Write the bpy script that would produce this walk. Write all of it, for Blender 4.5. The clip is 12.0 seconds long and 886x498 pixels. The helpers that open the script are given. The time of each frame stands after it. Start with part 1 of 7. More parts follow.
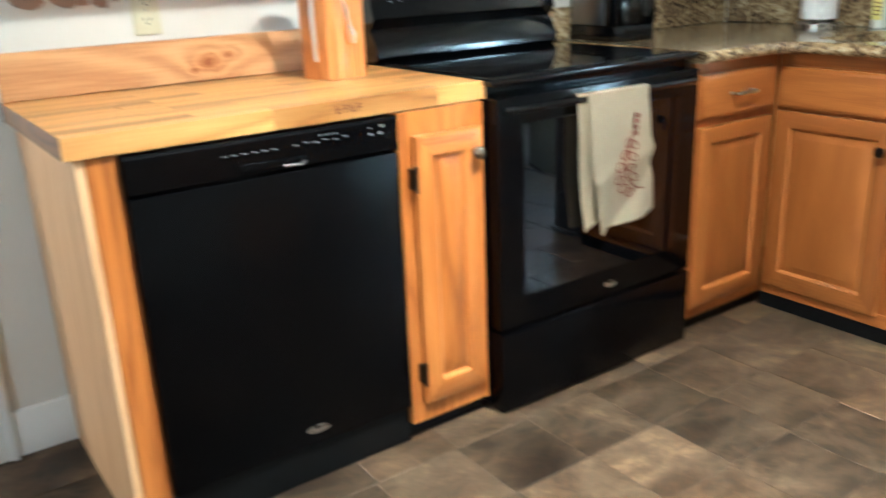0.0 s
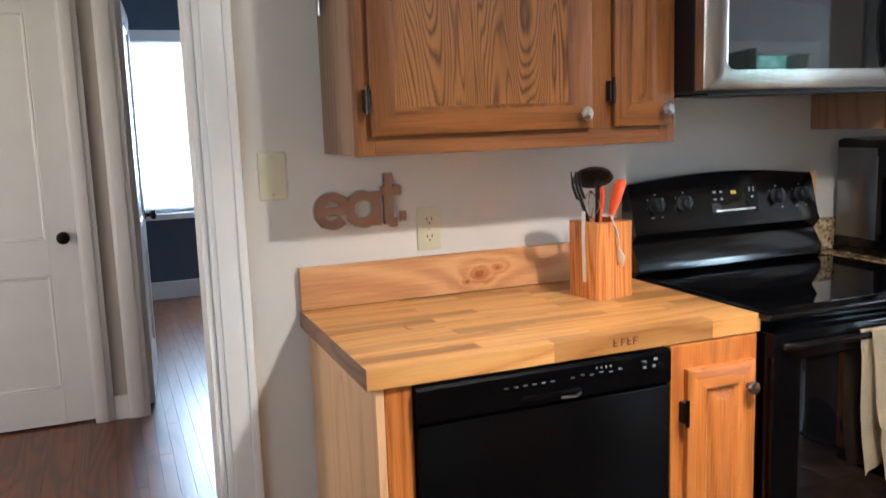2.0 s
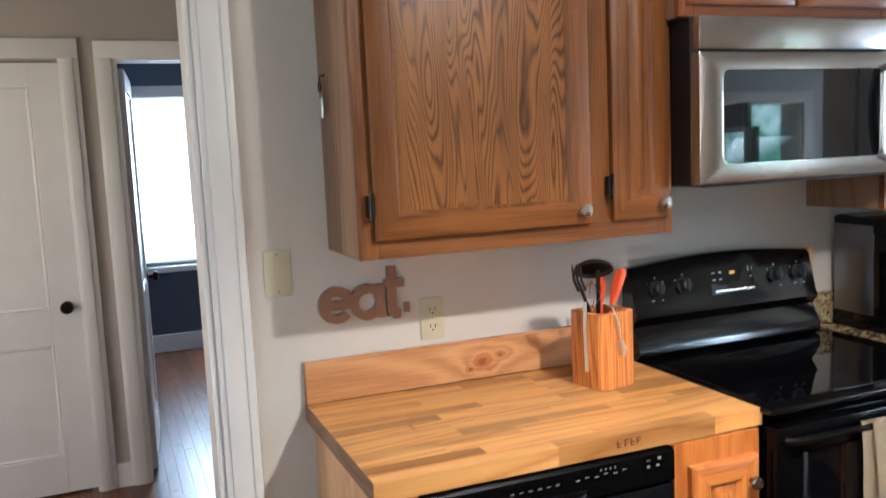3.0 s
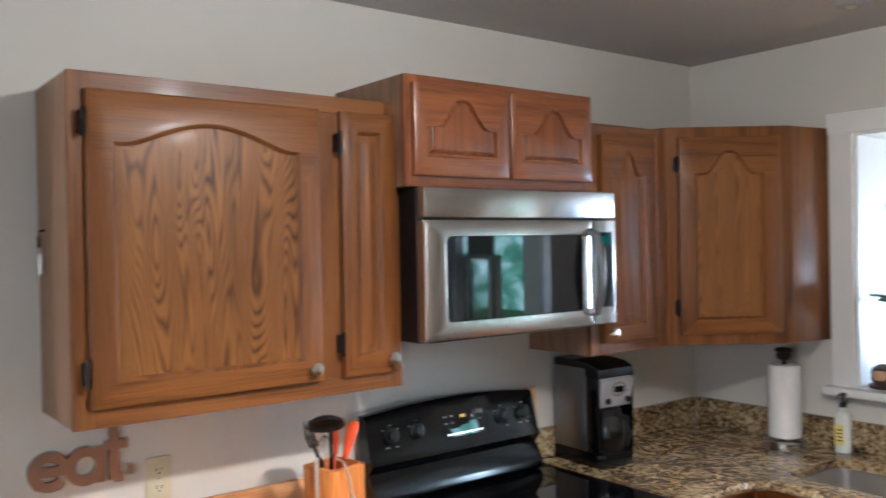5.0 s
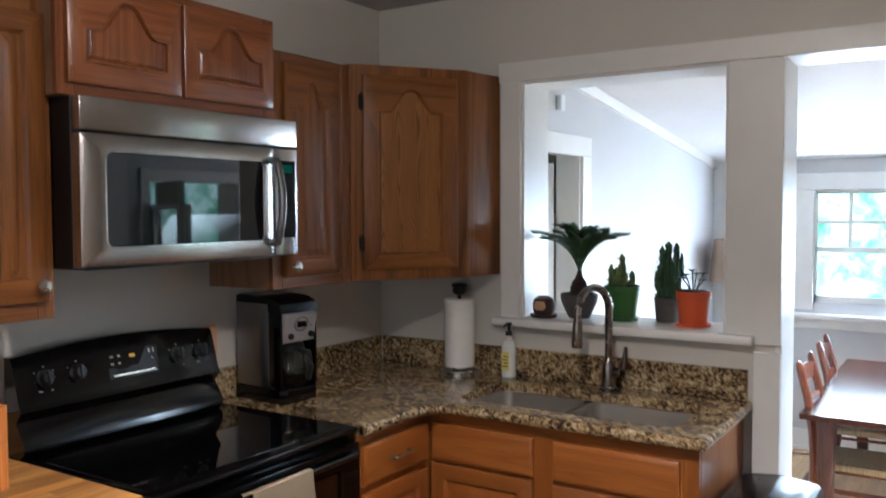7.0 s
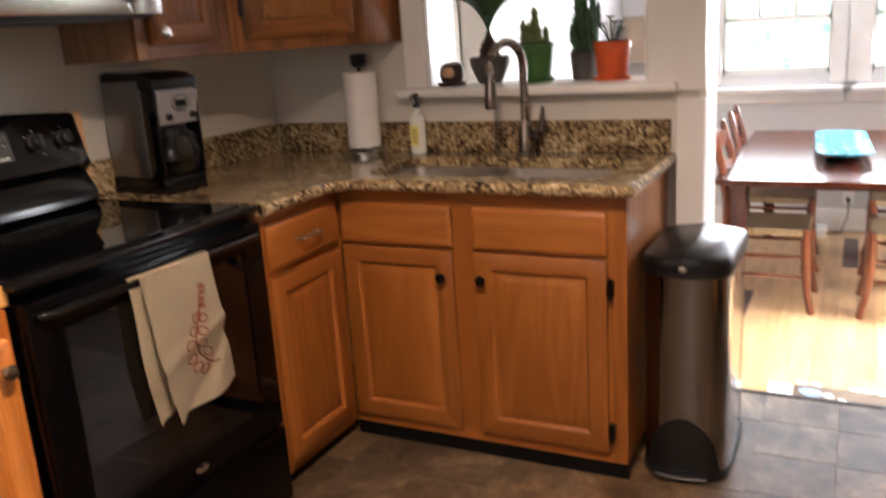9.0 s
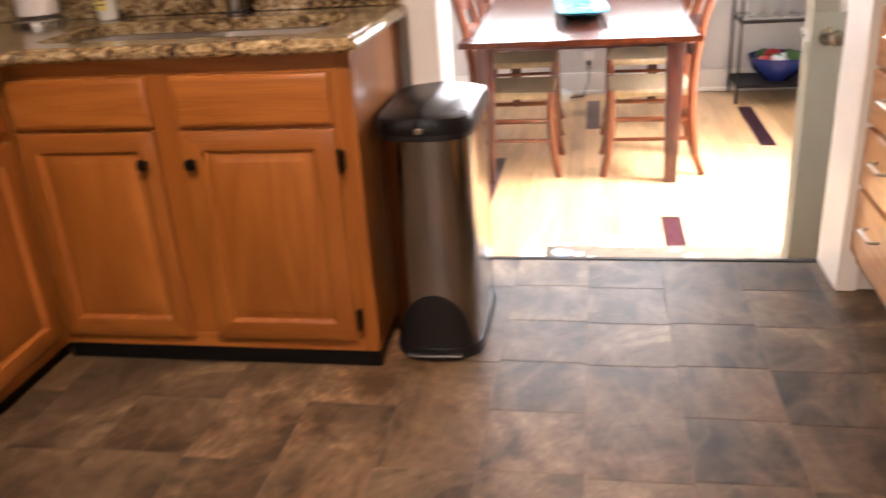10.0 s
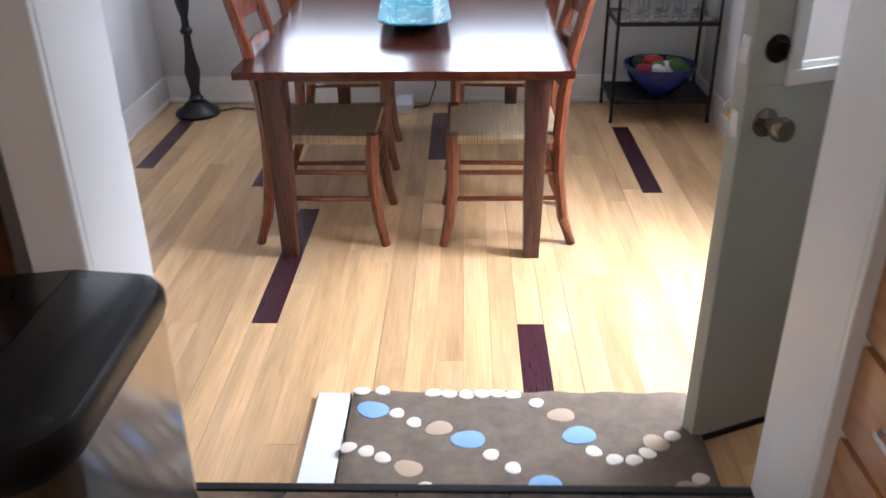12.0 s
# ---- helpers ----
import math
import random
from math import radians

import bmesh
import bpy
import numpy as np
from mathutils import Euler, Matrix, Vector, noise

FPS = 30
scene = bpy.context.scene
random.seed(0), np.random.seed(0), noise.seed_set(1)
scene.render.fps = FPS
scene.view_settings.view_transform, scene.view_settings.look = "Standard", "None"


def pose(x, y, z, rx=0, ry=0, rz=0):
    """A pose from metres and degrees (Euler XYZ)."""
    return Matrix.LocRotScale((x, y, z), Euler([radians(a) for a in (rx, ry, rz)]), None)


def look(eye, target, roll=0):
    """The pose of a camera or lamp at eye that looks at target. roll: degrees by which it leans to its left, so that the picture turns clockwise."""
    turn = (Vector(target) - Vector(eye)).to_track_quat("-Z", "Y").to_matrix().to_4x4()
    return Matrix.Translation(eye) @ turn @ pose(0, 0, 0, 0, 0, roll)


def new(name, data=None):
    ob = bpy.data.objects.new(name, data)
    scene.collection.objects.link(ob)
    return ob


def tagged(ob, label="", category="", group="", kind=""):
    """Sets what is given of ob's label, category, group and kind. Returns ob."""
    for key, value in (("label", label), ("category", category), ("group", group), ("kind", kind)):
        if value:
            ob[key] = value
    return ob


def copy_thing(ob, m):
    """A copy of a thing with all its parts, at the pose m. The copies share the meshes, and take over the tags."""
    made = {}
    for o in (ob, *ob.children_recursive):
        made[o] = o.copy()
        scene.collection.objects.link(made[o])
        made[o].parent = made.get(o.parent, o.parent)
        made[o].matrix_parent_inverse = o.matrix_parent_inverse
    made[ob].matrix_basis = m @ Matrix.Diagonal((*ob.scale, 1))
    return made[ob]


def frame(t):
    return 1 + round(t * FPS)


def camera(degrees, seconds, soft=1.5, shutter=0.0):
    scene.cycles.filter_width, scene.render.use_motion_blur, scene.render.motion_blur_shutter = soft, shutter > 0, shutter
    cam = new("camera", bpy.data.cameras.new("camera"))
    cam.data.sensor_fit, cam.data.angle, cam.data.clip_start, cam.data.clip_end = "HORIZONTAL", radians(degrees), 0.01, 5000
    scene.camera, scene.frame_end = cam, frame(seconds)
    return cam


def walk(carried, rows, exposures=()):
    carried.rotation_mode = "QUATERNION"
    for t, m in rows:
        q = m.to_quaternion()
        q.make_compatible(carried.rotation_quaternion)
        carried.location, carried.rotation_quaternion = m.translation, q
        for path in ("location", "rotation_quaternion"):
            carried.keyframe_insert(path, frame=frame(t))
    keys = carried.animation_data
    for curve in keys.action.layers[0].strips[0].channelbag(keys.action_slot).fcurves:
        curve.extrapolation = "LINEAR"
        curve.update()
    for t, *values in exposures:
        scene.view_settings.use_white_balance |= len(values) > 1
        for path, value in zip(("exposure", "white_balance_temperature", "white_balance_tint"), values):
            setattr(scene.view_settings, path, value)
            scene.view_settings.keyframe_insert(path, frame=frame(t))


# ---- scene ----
cam = camera(55.8, 12.0, shutter=0.5)
PATH = [
    (0, (0.18, 0.167, 1.184), (1.263, 1.719, 0.538), -2.3),
    (0.5, (0.094, 0.22, 1.218), (0.96, 1.934, 0.658), -3.1),
    (1, (0.066, 0.239, 1.269), (0.816, 2.033, 0.802), -2.9),
    (1.5, (0.064, 0.244, 1.328), (0.793, 2.07, 0.962), -1.7),
    (2, (0.042, 0.256, 1.388), (0.768, 2.095, 1.087), -2.0),
    (2.5, (0.026, 0.252, 1.475), (0.755, 2.096, 1.208), -2.4),
    (2.7, (0.029, 0.257, 1.51), (0.757, 2.102, 1.253), -2.6),
    (4.3, (0.072, 0.197, 1.689), (1.017, 1.959, 1.639), -0.7),
    (4.5, (0.077, 0.201, 1.696), (1.107, 1.915, 1.666), -0.6),
    (5, (0.104, 0.163, 1.71), (1.321, 1.75, 1.697), -1.1),
    (5.5, (0.131, 0.159, 1.706), (1.535, 1.584, 1.698), -1.0),
    (6, (0.158, 0.156, 1.679), (1.715, 1.41, 1.681), -0.2),
    (6.5, (0.169, 0.136, 1.648), (1.805, 1.286, 1.624), -0.3),
    (7, (0.198, 0.142, 1.583), (1.88, 1.221, 1.489), -0.2),
    (7.2, (0.211, 0.131, 1.578), (1.901, 1.192, 1.439), -0.1),
    (9, (0.403, 0.259, 1.357), (2.128, 1.133, 0.847), -3.7),
    (9.5, (0.471, 0.268, 1.269), (2.223, 0.937, 0.573), -5.0),
    (10, (0.701, 0.239, 1.214), (2.505, 0.596, 0.427), -4.0),
    (10.5, (1.011, 0.194, 1.242), (2.845, 0.376, 0.464), -3.2),
    (11, (1.344, 0.183, 1.251), (3.18, 0.266, 0.464), -4.1),
    (11.5, (1.695, 0.16, 1.278), (3.515, 0.182, 0.45), -4.0),
    (12, (2.054, 0.115, 1.272), (3.832, 0.167, 0.358), -0.7),
]
EXPOSURES = [(0.0, 1.25, 4750, -5), (0.5, 1.02, 5120, 4), (2.5, 0.54, 5220, 9), (5.0, 0.57, 5050, 9), (5.5, 0.52, 5120, 9), (6.5, -0.17, 5140, 9), (7.0, -0.25, 5340, 12), (9.0, 0.10, 6600, 24), (9.5, 0.54, 7000, 27), (10.0, 0.50, 6900, 27), (10.5, -0.11, 6670, 27), (11.5, -0.81, 5890, 22), (12.0, -1.13, 5730, 21)]
walk(cam, [(t, look(eye, target, roll)) for t, eye, target, roll in PATH], EXPOSURES)

# ---- world, sun, large lights ----
DF = -0.25                      # dining floor, one step below the kitchen floor
SUN_DIR = Vector((-0.13, 0.43, -0.9)).normalized()      # the way the sunlight travels
world = bpy.data.worlds.new("sky")
scene.world = world
world.use_nodes = True
sky = world.node_tree.nodes.new("ShaderNodeTexSky")
sky.sky_type, sky.sun_disc = "NISHITA", False
sky.sun_elevation = math.asin(-SUN_DIR.z)
sky.sun_rotation = math.atan2(-SUN_DIR.x, -SUN_DIR.y)
world.node_tree.links.new(sky.outputs[0], world.node_tree.nodes["Background"].inputs[0])
world.node_tree.nodes["Background"].inputs[1].default_value = 0.12


def lamp(name, kind, m, power, colour, **more):
    data = bpy.data.lights.new(name, kind)
    data.energy, data.color = power, colour
    for k, v in more.items():
        if k == "angle": data.angle = v
        if k == "size": data.size = v
        if k == "size_y": data.shape, data.size_y = "RECTANGLE", v
        if k == "radius": data.shadow_soft_size = v
        if k == "spread": data.spread = v
        if k == "disk": data.shape, data.size = "DISK", v
    ob = new(name, data)
    ob.matrix_world = m
    return ob


lamp("sun", "SUN", look((8, -6, 9), Vector((8, -6, 9)) + SUN_DIR), 5.0, (1.0, 0.94, 0.86), angle=radians(0.5))
CEIL = 2.46
lamp("ceiling_lamp_light", "POINT", pose(1.25, 0.78, 2.28), 29, (1.0, 0.84, 0.66), radius=0.05)
lamp("ceiling_lamp_downlight", "AREA", pose(1.25, 0.78, 2.27), 36, (1.0, 0.84, 0.66), disk=0.11, spread=radians(128))
# sky light in the dining and bedroom windows and in the open outer door
lamp("window_light", "AREA", look((6.93, 0.82, 1.3), (5.0, 0.82, 1.1)), 44, (0.86, 0.95, 1.0), size=0.72, size_y=0.75)
lamp("window_light", "AREA", look((6.93, -0.16, 1.3), (5.0, -0.06, 1.1)), 48, (0.86, 0.95, 1.0), size=0.72, size_y=0.75)
lamp("outer_door_light", "AREA", look((4.61, -1.36, 1.15), (4.50, -0.4, 0.25)), 115, (0.9, 0.97, 1.0), size=0.76, size_y=1.1, spread=radians(110))
lamp("bedroom_window_light", "AREA", look((0.9, 7.4, 1.5), (0.4, 5, 1.0)), 30, (0.85, 0.94, 1.0), size=0.9, size_y=1.2)
# warm fill lamp added to brighten the hall; no source is known there
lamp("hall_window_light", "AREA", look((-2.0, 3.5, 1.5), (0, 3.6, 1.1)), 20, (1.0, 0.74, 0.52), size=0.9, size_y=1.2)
# added fill lamp from the west, at a window that is only assumed
lamp("west_window_light", "AREA", look((-1.26, 0.7, 1.55), (1, 1.2, 1.3)), 9, (1.0, 0.93, 0.84), size=0.9, size_y=1.0)

# ---- materials ----


def lin(r, g, b):
    """Linear colour from 0 to 255."""
    return tuple((c / 255 / 12.92 if c <= 10 else ((c / 255 + 0.055) / 1.055) ** 2.4) for c in (r, g, b)) + (1.0,)


class Nodes:
    def __init__(self, name):
        self.mat = bpy.data.materials.new(name)
        self.mat.use_nodes = True
        self.t = self.mat.node_tree
        self.b = self.t.nodes["Principled BSDF"]
        self._co = None

    def add(self, kind, **kw):
        n = self.t.nodes.new(kind)
        for k, v in kw.items():
            n.inputs[k.replace("_", " ")].default_value = v
        return n

    def link(self, a, b):
        self.t.links.new(a, b)

    def coords(self, scale=(1, 1, 1), shift=0.0, rot=(0, 0, 0)):
        if not self._co:
            self._co = self.add("ShaderNodeTexCoord").outputs["Object"]
        m = self.add("ShaderNodeMapping")
        m.inputs["Scale"].default_value = scale
        m.inputs["Rotation"].default_value = rot
        src = self._co
        if shift:
            info = self.add("ShaderNodeObjectInfo")
            mul = self.add("ShaderNodeMath"); mul.operation = "MULTIPLY"; mul.inputs[1].default_value = shift
            self.link(info.outputs["Random"], mul.inputs[0])
            av = self.add("ShaderNodeVectorMath"); av.operation = "ADD"
            self.link(src, av.inputs[0]); self.link(mul.outputs[0], av.inputs[1])
            src = av.outputs[0]
        self.link(src, m.inputs["Vector"])
        return m.outputs[0]

    def noise(self, co, scale, detail=4, rough=0.55, dist=0.0):
        n = self.add("ShaderNodeTexNoise", Scale=scale, Detail=detail, Roughness=rough, Distortion=dist)
        self.link(co, n.inputs["Vector"])
        return n.outputs["Fac"]

    def ramp(self, fac, stops, constant=False):
        r = self.add("ShaderNodeValToRGB")
        e = r.color_ramp.elements
        while len(e) < len(stops): e.new(0.5)
        for el, (p, c) in zip(e, stops):
            el.position, el.color = p, (c if len(c) == 4 else (*c, 1))
        if constant: r.color_ramp.interpolation = "CONSTANT"
        self.link(fac, r.inputs[0])
        return r.outputs[0]

    def math(self, op, a, b=0.0):
        n = self.add("ShaderNodeMath"); n.operation = op
        for i, v in enumerate((a, b)):
            if isinstance(v, (int, float)): n.inputs[i].default_value = v
            else: self.link(v, n.inputs[i])
        return n.outputs[0]

    def mix(self, fac, a, b, mode="MIX"):
        n = self.add("ShaderNodeMix"); n.data_type, n.blend_type = "RGBA", mode
        for i, v in ((0, fac), (6, a), (7, b)):
            if isinstance(v, (int, float, tuple)): n.inputs[i].default_value = v
            else: self.link(v, n.inputs[i])
        return n.outputs[2]

    def random(self, island=False):
        if island:
            return self.add("ShaderNodeNewGeometry").outputs["Random Per Island"]
        return self.add("ShaderNodeObjectInfo").outputs["Random"]

    def bump(self, height, strength=0.2, dist=0.01):
        n = self.add("ShaderNodeBump", Strength=strength, Distance=dist)
        self.link(height, n.inputs["Height"])
        self.link(n.outputs[0], self.b.inputs["Normal"])

    def done(self, colour=None, rough=None, metal=0.0, coat=0.0, spec=0.5):
        for key, v in (("Base Color", colour), ("Roughness", rough)):
            if v is None: continue
            if isinstance(v, (int, float, tuple)): self.b.inputs[key].default_value = v
            else: self.link(v, self.b.inputs[key])
        self.b.inputs["Metallic"].default_value = metal
        self.b.inputs["Coat Weight"].default_value = coat
        self.b.inputs["Coat Roughness"].default_value = 0.12
        self.b.inputs["Specular IOR Level"].default_value = spec
        return self.mat


def plain(name, rgb, rough=0.5, metal=0.0, coat=0.0, vary=0.08, scale=9.0, bump=0.05, spec=0.5):
    n = Nodes(name)
    co = n.coords()
    f = n.noise(co, scale, 5)
    c = lin(*rgb)
    lo = tuple(x * (1 - vary) for x in c[:3]) + (1,)
    hi = tuple(min(1, x * (1 + vary)) for x in c[:3]) + (1,)
    if bump: n.bump(n.noise(co, scale * 18, 3), bump, 0.004)
    r = n.math("ADD", n.math("MULTIPLY", n.noise(co, scale * 2.3, 4), 0.16), rough - 0.08)
    return n.done(n.ramp(f, [(0.3, lo), (0.7, hi)]), r, metal, coat, spec)


def wood(name, dark, mid, light, grain="z", rings=9.0, fine=1.0, rough=0.38, coat=0.25, tint=0.0, pores=0.5, width=1.0, island=False, contrast=0.26, along=0.42, mottle=0.0, broken=0.0, detail=1.6, relief=0.12, spec=0.5):
    """Sawn wood: growth rings as contour lines of a drawn-out noise, with pores along the grain."""
    n = Nodes(name)
    s = {"x": (along, 3.2, 3.2), "y": (3.2, along, 3.2), "z": (3.2, 3.2, along)}[grain]
    s = tuple(v * width for v in s)
    p = {"x": (5, 190, 190), "y": (190, 5, 190), "z": (190, 190, 5)}[grain]
    co = n.coords(s, 7.0)
    base = n.noise(co, 1.6, detail, 0.4, 0.25)
    wave = n.math("MULTIPLY", n.math("ADD", n.math("SINE", n.math("MULTIPLY", base, rings * 2.4 * 6.283)), 1.0), 0.5)
    wave = n.math("POWER", wave, 0.55)
    if broken:      # growth lines that fade in and out over the board
        m = n.ramp(n.noise(co, 2.3, 3, 0.6, 0.5), [(0.36, (0, 0, 0)), (0.60, (1, 1, 1))])
        m = n.math("ADD", n.math("MULTIPLY", m, broken), 1.0 - broken)
        wave = n.math("SUBTRACT", 1.0, n.math("MULTIPLY", n.math("SUBTRACT", 1.0, wave), m))
    pore = n.noise(n.coords(p, 3.0), 1.6 * fine, 3, 0.6)
    broad = n.noise(co, 0.8, 2, 0.5)
    f = n.math("ADD", n.math("ADD", n.math("MULTIPLY", wave, contrast), n.math("MULTIPLY", pore, pores)), n.math("MULTIPLY", broad, 0.35))
    col = n.ramp(f, [(0.28, lin(*dark)), (0.52, lin(*mid)), (0.85, lin(*light))])
    if tint:
        r = n.random(island)
        k = n.ramp(r, [(0.0, (1 - tint, 1 - tint * 1.1, 1 - tint * 1.25)), (0.5, (1, 1, 1)), (1.0, (1, 1 - tint * 0.1, 1 - tint * 0.4))])
        col = n.mix(1.0, col, k, "MULTIPLY")
    if mottle:
        k = n.noise(n.coords(tuple(v * 2.2 for v in s), 5.0), 1.3, 4, 0.6, 0.6)
        lo, hi = 1 - mottle, 1 + mottle * 0.6
        col = n.mix(1.0, col, n.ramp(k, [(0.32, (lo, lo * 0.97, lo * 0.92)), (0.68, (hi, hi, hi))]), "MULTIPLY")
    if relief > 0.005: n.bump(f, relief, 0.002)
    uneven = min(0.2, relief * 2)       # well-polished wood is even all over
    return n.done(col, n.math("ADD", n.math("MULTIPLY", pore, uneven), rough - uneven / 2), 0, coat, spec)


def knotty(name, dark, mid, light, knots):
    """A sawn board along x with knots, each (x, z, radius), round which the grain bends."""
    n = Nodes(name)
    co = n.coords((0.45, 3.2, 3.2), 7.0)
    wobble = n.noise(n.coords(), 26, 3, 0.6)
    base = n.noise(co, 1.8, 2, 0.4, 0.3)
    near = None
    for x, z, r in knots:
        m = n.coords((0.62, 0.0, 1.0))
        v = n.add("ShaderNodeVectorMath"); v.operation = "DISTANCE"
        n.link(m, v.inputs[0]); v.inputs[1].default_value = (x * 0.62, 0.0, z)
        d = n.math("DIVIDE", n.math("ADD", v.outputs["Value"], n.math("MULTIPLY", n.math("SUBTRACT", wobble, 0.5), r * 1.5)), r)
        near = d if near is None else n.math("MINIMUM", near, d)
    bend = n.math("DIVIDE", 0.9, n.math("ADD", near, 0.8))
    wave = n.math("SINE", n.math("MULTIPLY", n.math("ADD", base, bend), 34.0))
    pore = n.noise(n.coords((5, 190, 190), 3.0), 1.6, 3, 0.6)
    f = n.math("ADD", n.math("ADD", n.math("MULTIPLY", wave, 0.10), n.math("MULTIPLY", pore, 0.5)), n.math("MULTIPLY", base, 0.4))
    c = n.ramp(f, [(0.28, lin(*dark)), (0.52, lin(*mid)), (0.85, lin(*light))])
    k = n.ramp(n.math("MULTIPLY", near, 0.4), [(0.0, (0.44, 0.24, 0.15)), (0.2, (0.60, 0.38, 0.26)), (0.36, (0.88, 0.74, 0.62)), (0.75, (1, 1, 1))])
    n.bump(f, 0.1, 0.002)
    return n.done(n.mix(1.0, c, k, "MULTIPLY"), 0.42, 0, 0.05)


M = {}
M["wall"] = plain("wall_paint", (208, 203, 193), 0.62, vary=0.03, scale=2.2, bump=0.06)
M["wall_d"] = plain("dining_wall_paint", (208, 207, 206), 0.62, vary=0.03, scale=2.2, bump=0.06)
M["wall_b"] = plain("blue_grey_paint", (82, 94, 110), 0.6, vary=0.04, scale=2.2)
M["wall_h"] = plain("hall_paint", (178, 170, 160), 0.62, vary=0.03, scale=2.2)
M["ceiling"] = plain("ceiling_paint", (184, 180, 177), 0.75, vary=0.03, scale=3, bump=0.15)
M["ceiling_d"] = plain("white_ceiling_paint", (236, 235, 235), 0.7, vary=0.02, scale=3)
M["trim"] = plain("white_gloss_paint", (233, 231, 226), 0.34, vary=0.03, scale=5, bump=0.03)
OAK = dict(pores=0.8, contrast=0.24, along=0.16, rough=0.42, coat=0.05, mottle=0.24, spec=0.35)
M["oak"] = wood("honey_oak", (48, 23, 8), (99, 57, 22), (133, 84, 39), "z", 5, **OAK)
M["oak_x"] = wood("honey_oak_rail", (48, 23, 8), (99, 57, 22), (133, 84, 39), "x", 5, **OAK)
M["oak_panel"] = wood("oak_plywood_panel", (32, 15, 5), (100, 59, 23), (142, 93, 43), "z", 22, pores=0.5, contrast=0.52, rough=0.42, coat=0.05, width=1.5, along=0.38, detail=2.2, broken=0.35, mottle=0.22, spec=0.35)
RED_OAK = dict(OAK, coat=0.16, rough=0.36, contrast=0.2)
M["red_oak"] = wood("glossy_reddish_oak", (54, 23, 10), (110, 60, 31), (142, 87, 50), "z", 6, **RED_OAK)
M["red_oak_x"] = wood("glossy_reddish_oak_rail", (54, 23, 10), (110, 60, 31), (142, 87, 50), "x", 6, **RED_OAK)
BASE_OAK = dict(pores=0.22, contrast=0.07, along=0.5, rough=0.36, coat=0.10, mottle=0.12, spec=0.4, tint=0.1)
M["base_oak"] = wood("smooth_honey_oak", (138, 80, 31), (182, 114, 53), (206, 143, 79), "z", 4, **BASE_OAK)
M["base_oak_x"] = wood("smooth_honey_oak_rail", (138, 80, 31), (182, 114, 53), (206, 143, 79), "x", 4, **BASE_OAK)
M["amber_oak"] = wood("amber_oak", (128, 66, 20), (186, 112, 46), (212, 142, 72), "z", 5, contrast=0.16, rough=0.32, coat=0.2, mottle=0.16)
M["amber_oak_x"] = wood("amber_oak_rail", (128, 66, 20), (186, 112, 46), (212, 142, 72), "x", 5, contrast=0.16, rough=0.32, coat=0.2, mottle=0.16)
M["oak_side"] = wood("oak_veneer_side", (104, 76, 54), (138, 104, 76), (152, 118, 90), "z", 6, coat=0.1, rough=0.5)
M["pine"] = wood("light_oak", (138, 90, 48), (182, 128, 76), (202, 150, 98), "z", 5, contrast=0.14, rough=0.34, mottle=0.12)
M["pine_x"] = wood("light_oak_rail", (138, 90, 48), (182, 128, 76), (202, 150, 98), "x", 5, contrast=0.14, rough=0.34, mottle=0.12)
M["maple"] = wood("maple_panel", (190, 140, 92), (214, 168, 120), (224, 182, 136), "z", 4, coat=0.05, rough=0.5)
M["block"] = wood("butcher_block", (146, 92, 42), (202, 146, 80), (222, 174, 108), "x", 5, rough=0.36, coat=0.08, tint=0.5, mottle=0.14)
M["endgrain"] = wood("end_grain", (84, 52, 28), (122, 80, 46), (148, 102, 62), "y", 8, rough=0.5)
M["splash"] = knotty("maple_upstand", (176, 122, 74), (206, 154, 102), (222, 176, 126), ((0.51, 0.046, 0.018), (0.565, 0.062, 0.009), (0.47, 0.03, 0.007)))
M["crock"] = wood("fir_crock", (104, 46, 12), (190, 110, 42), (214, 140, 68), "z", 9, width=3.4, contrast=0.5, along=0.1, coat=0.3)
M["table"] = wood("cherry_stained_top", (68, 31, 17), (112, 57, 32), (136, 75, 45), "x", 3, rough=0.2, coat=0.0, contrast=0.12, along=0.12, pores=0.12, relief=0.003, mottle=0.14, spec=0.3)
M["table_leg"] = wood("dark_stained_leg", (40, 18, 14), (62, 28, 22), (78, 38, 28), "z", 6, rough=0.3, coat=0.3)
M["chair"] = wood("reddish_chair_wood", (72, 32, 16), (106, 52, 27), (126, 66, 37), "z", 4, rough=0.3, coat=0.4, width=3.0)
M["bamboo"] = wood("bamboo_plank", (200, 158, 108), (216, 177, 129), (231, 201, 158), "x", 3, 0.6, rough=0.30, coat=0.35, tint=0.24, pores=0.62, contrast=0.06, along=0.5, relief=0.06, mottle=0.24)
M["purple"] = wood("purple_heart_plank", (38, 16, 22), (56, 26, 34), (70, 36, 44), "x", 3, 1.4, rough=0.3, coat=0.35, tint=0.1)
M["hall_oak"] = wood("red_oak_floor", (70, 40, 21), (116, 71, 41), (146, 95, 57), "y", 5, rough=0.34, coat=0.2, tint=0.45, island=True, pores=0.4, contrast=0.18, mottle=0.15)
M["black"] = plain("black_enamel", (8, 8, 9), 0.14, vary=0.1, bump=0.0, spec=0.4)
M["black_door"] = plain("black_painted_steel", (5, 5, 6), 0.15, vary=0.1, bump=0.0, spec=0.13)
M["dishwasher_black"] = Nodes("satin_black_steel").done((0.0016, 0.0016, 0.0019, 1), 0.24, spec=0.09)
M["black_matt"] = plain("black_plastic", (16, 16, 17), 0.42, vary=0.1)
M["glass_black"] = Nodes("black_glass").done((0.002, 0.002, 0.0025, 1), 0.03, spec=0.65)
M["knob"] = plain("dark_bronze", (34, 28, 24), 0.32, 0.8)
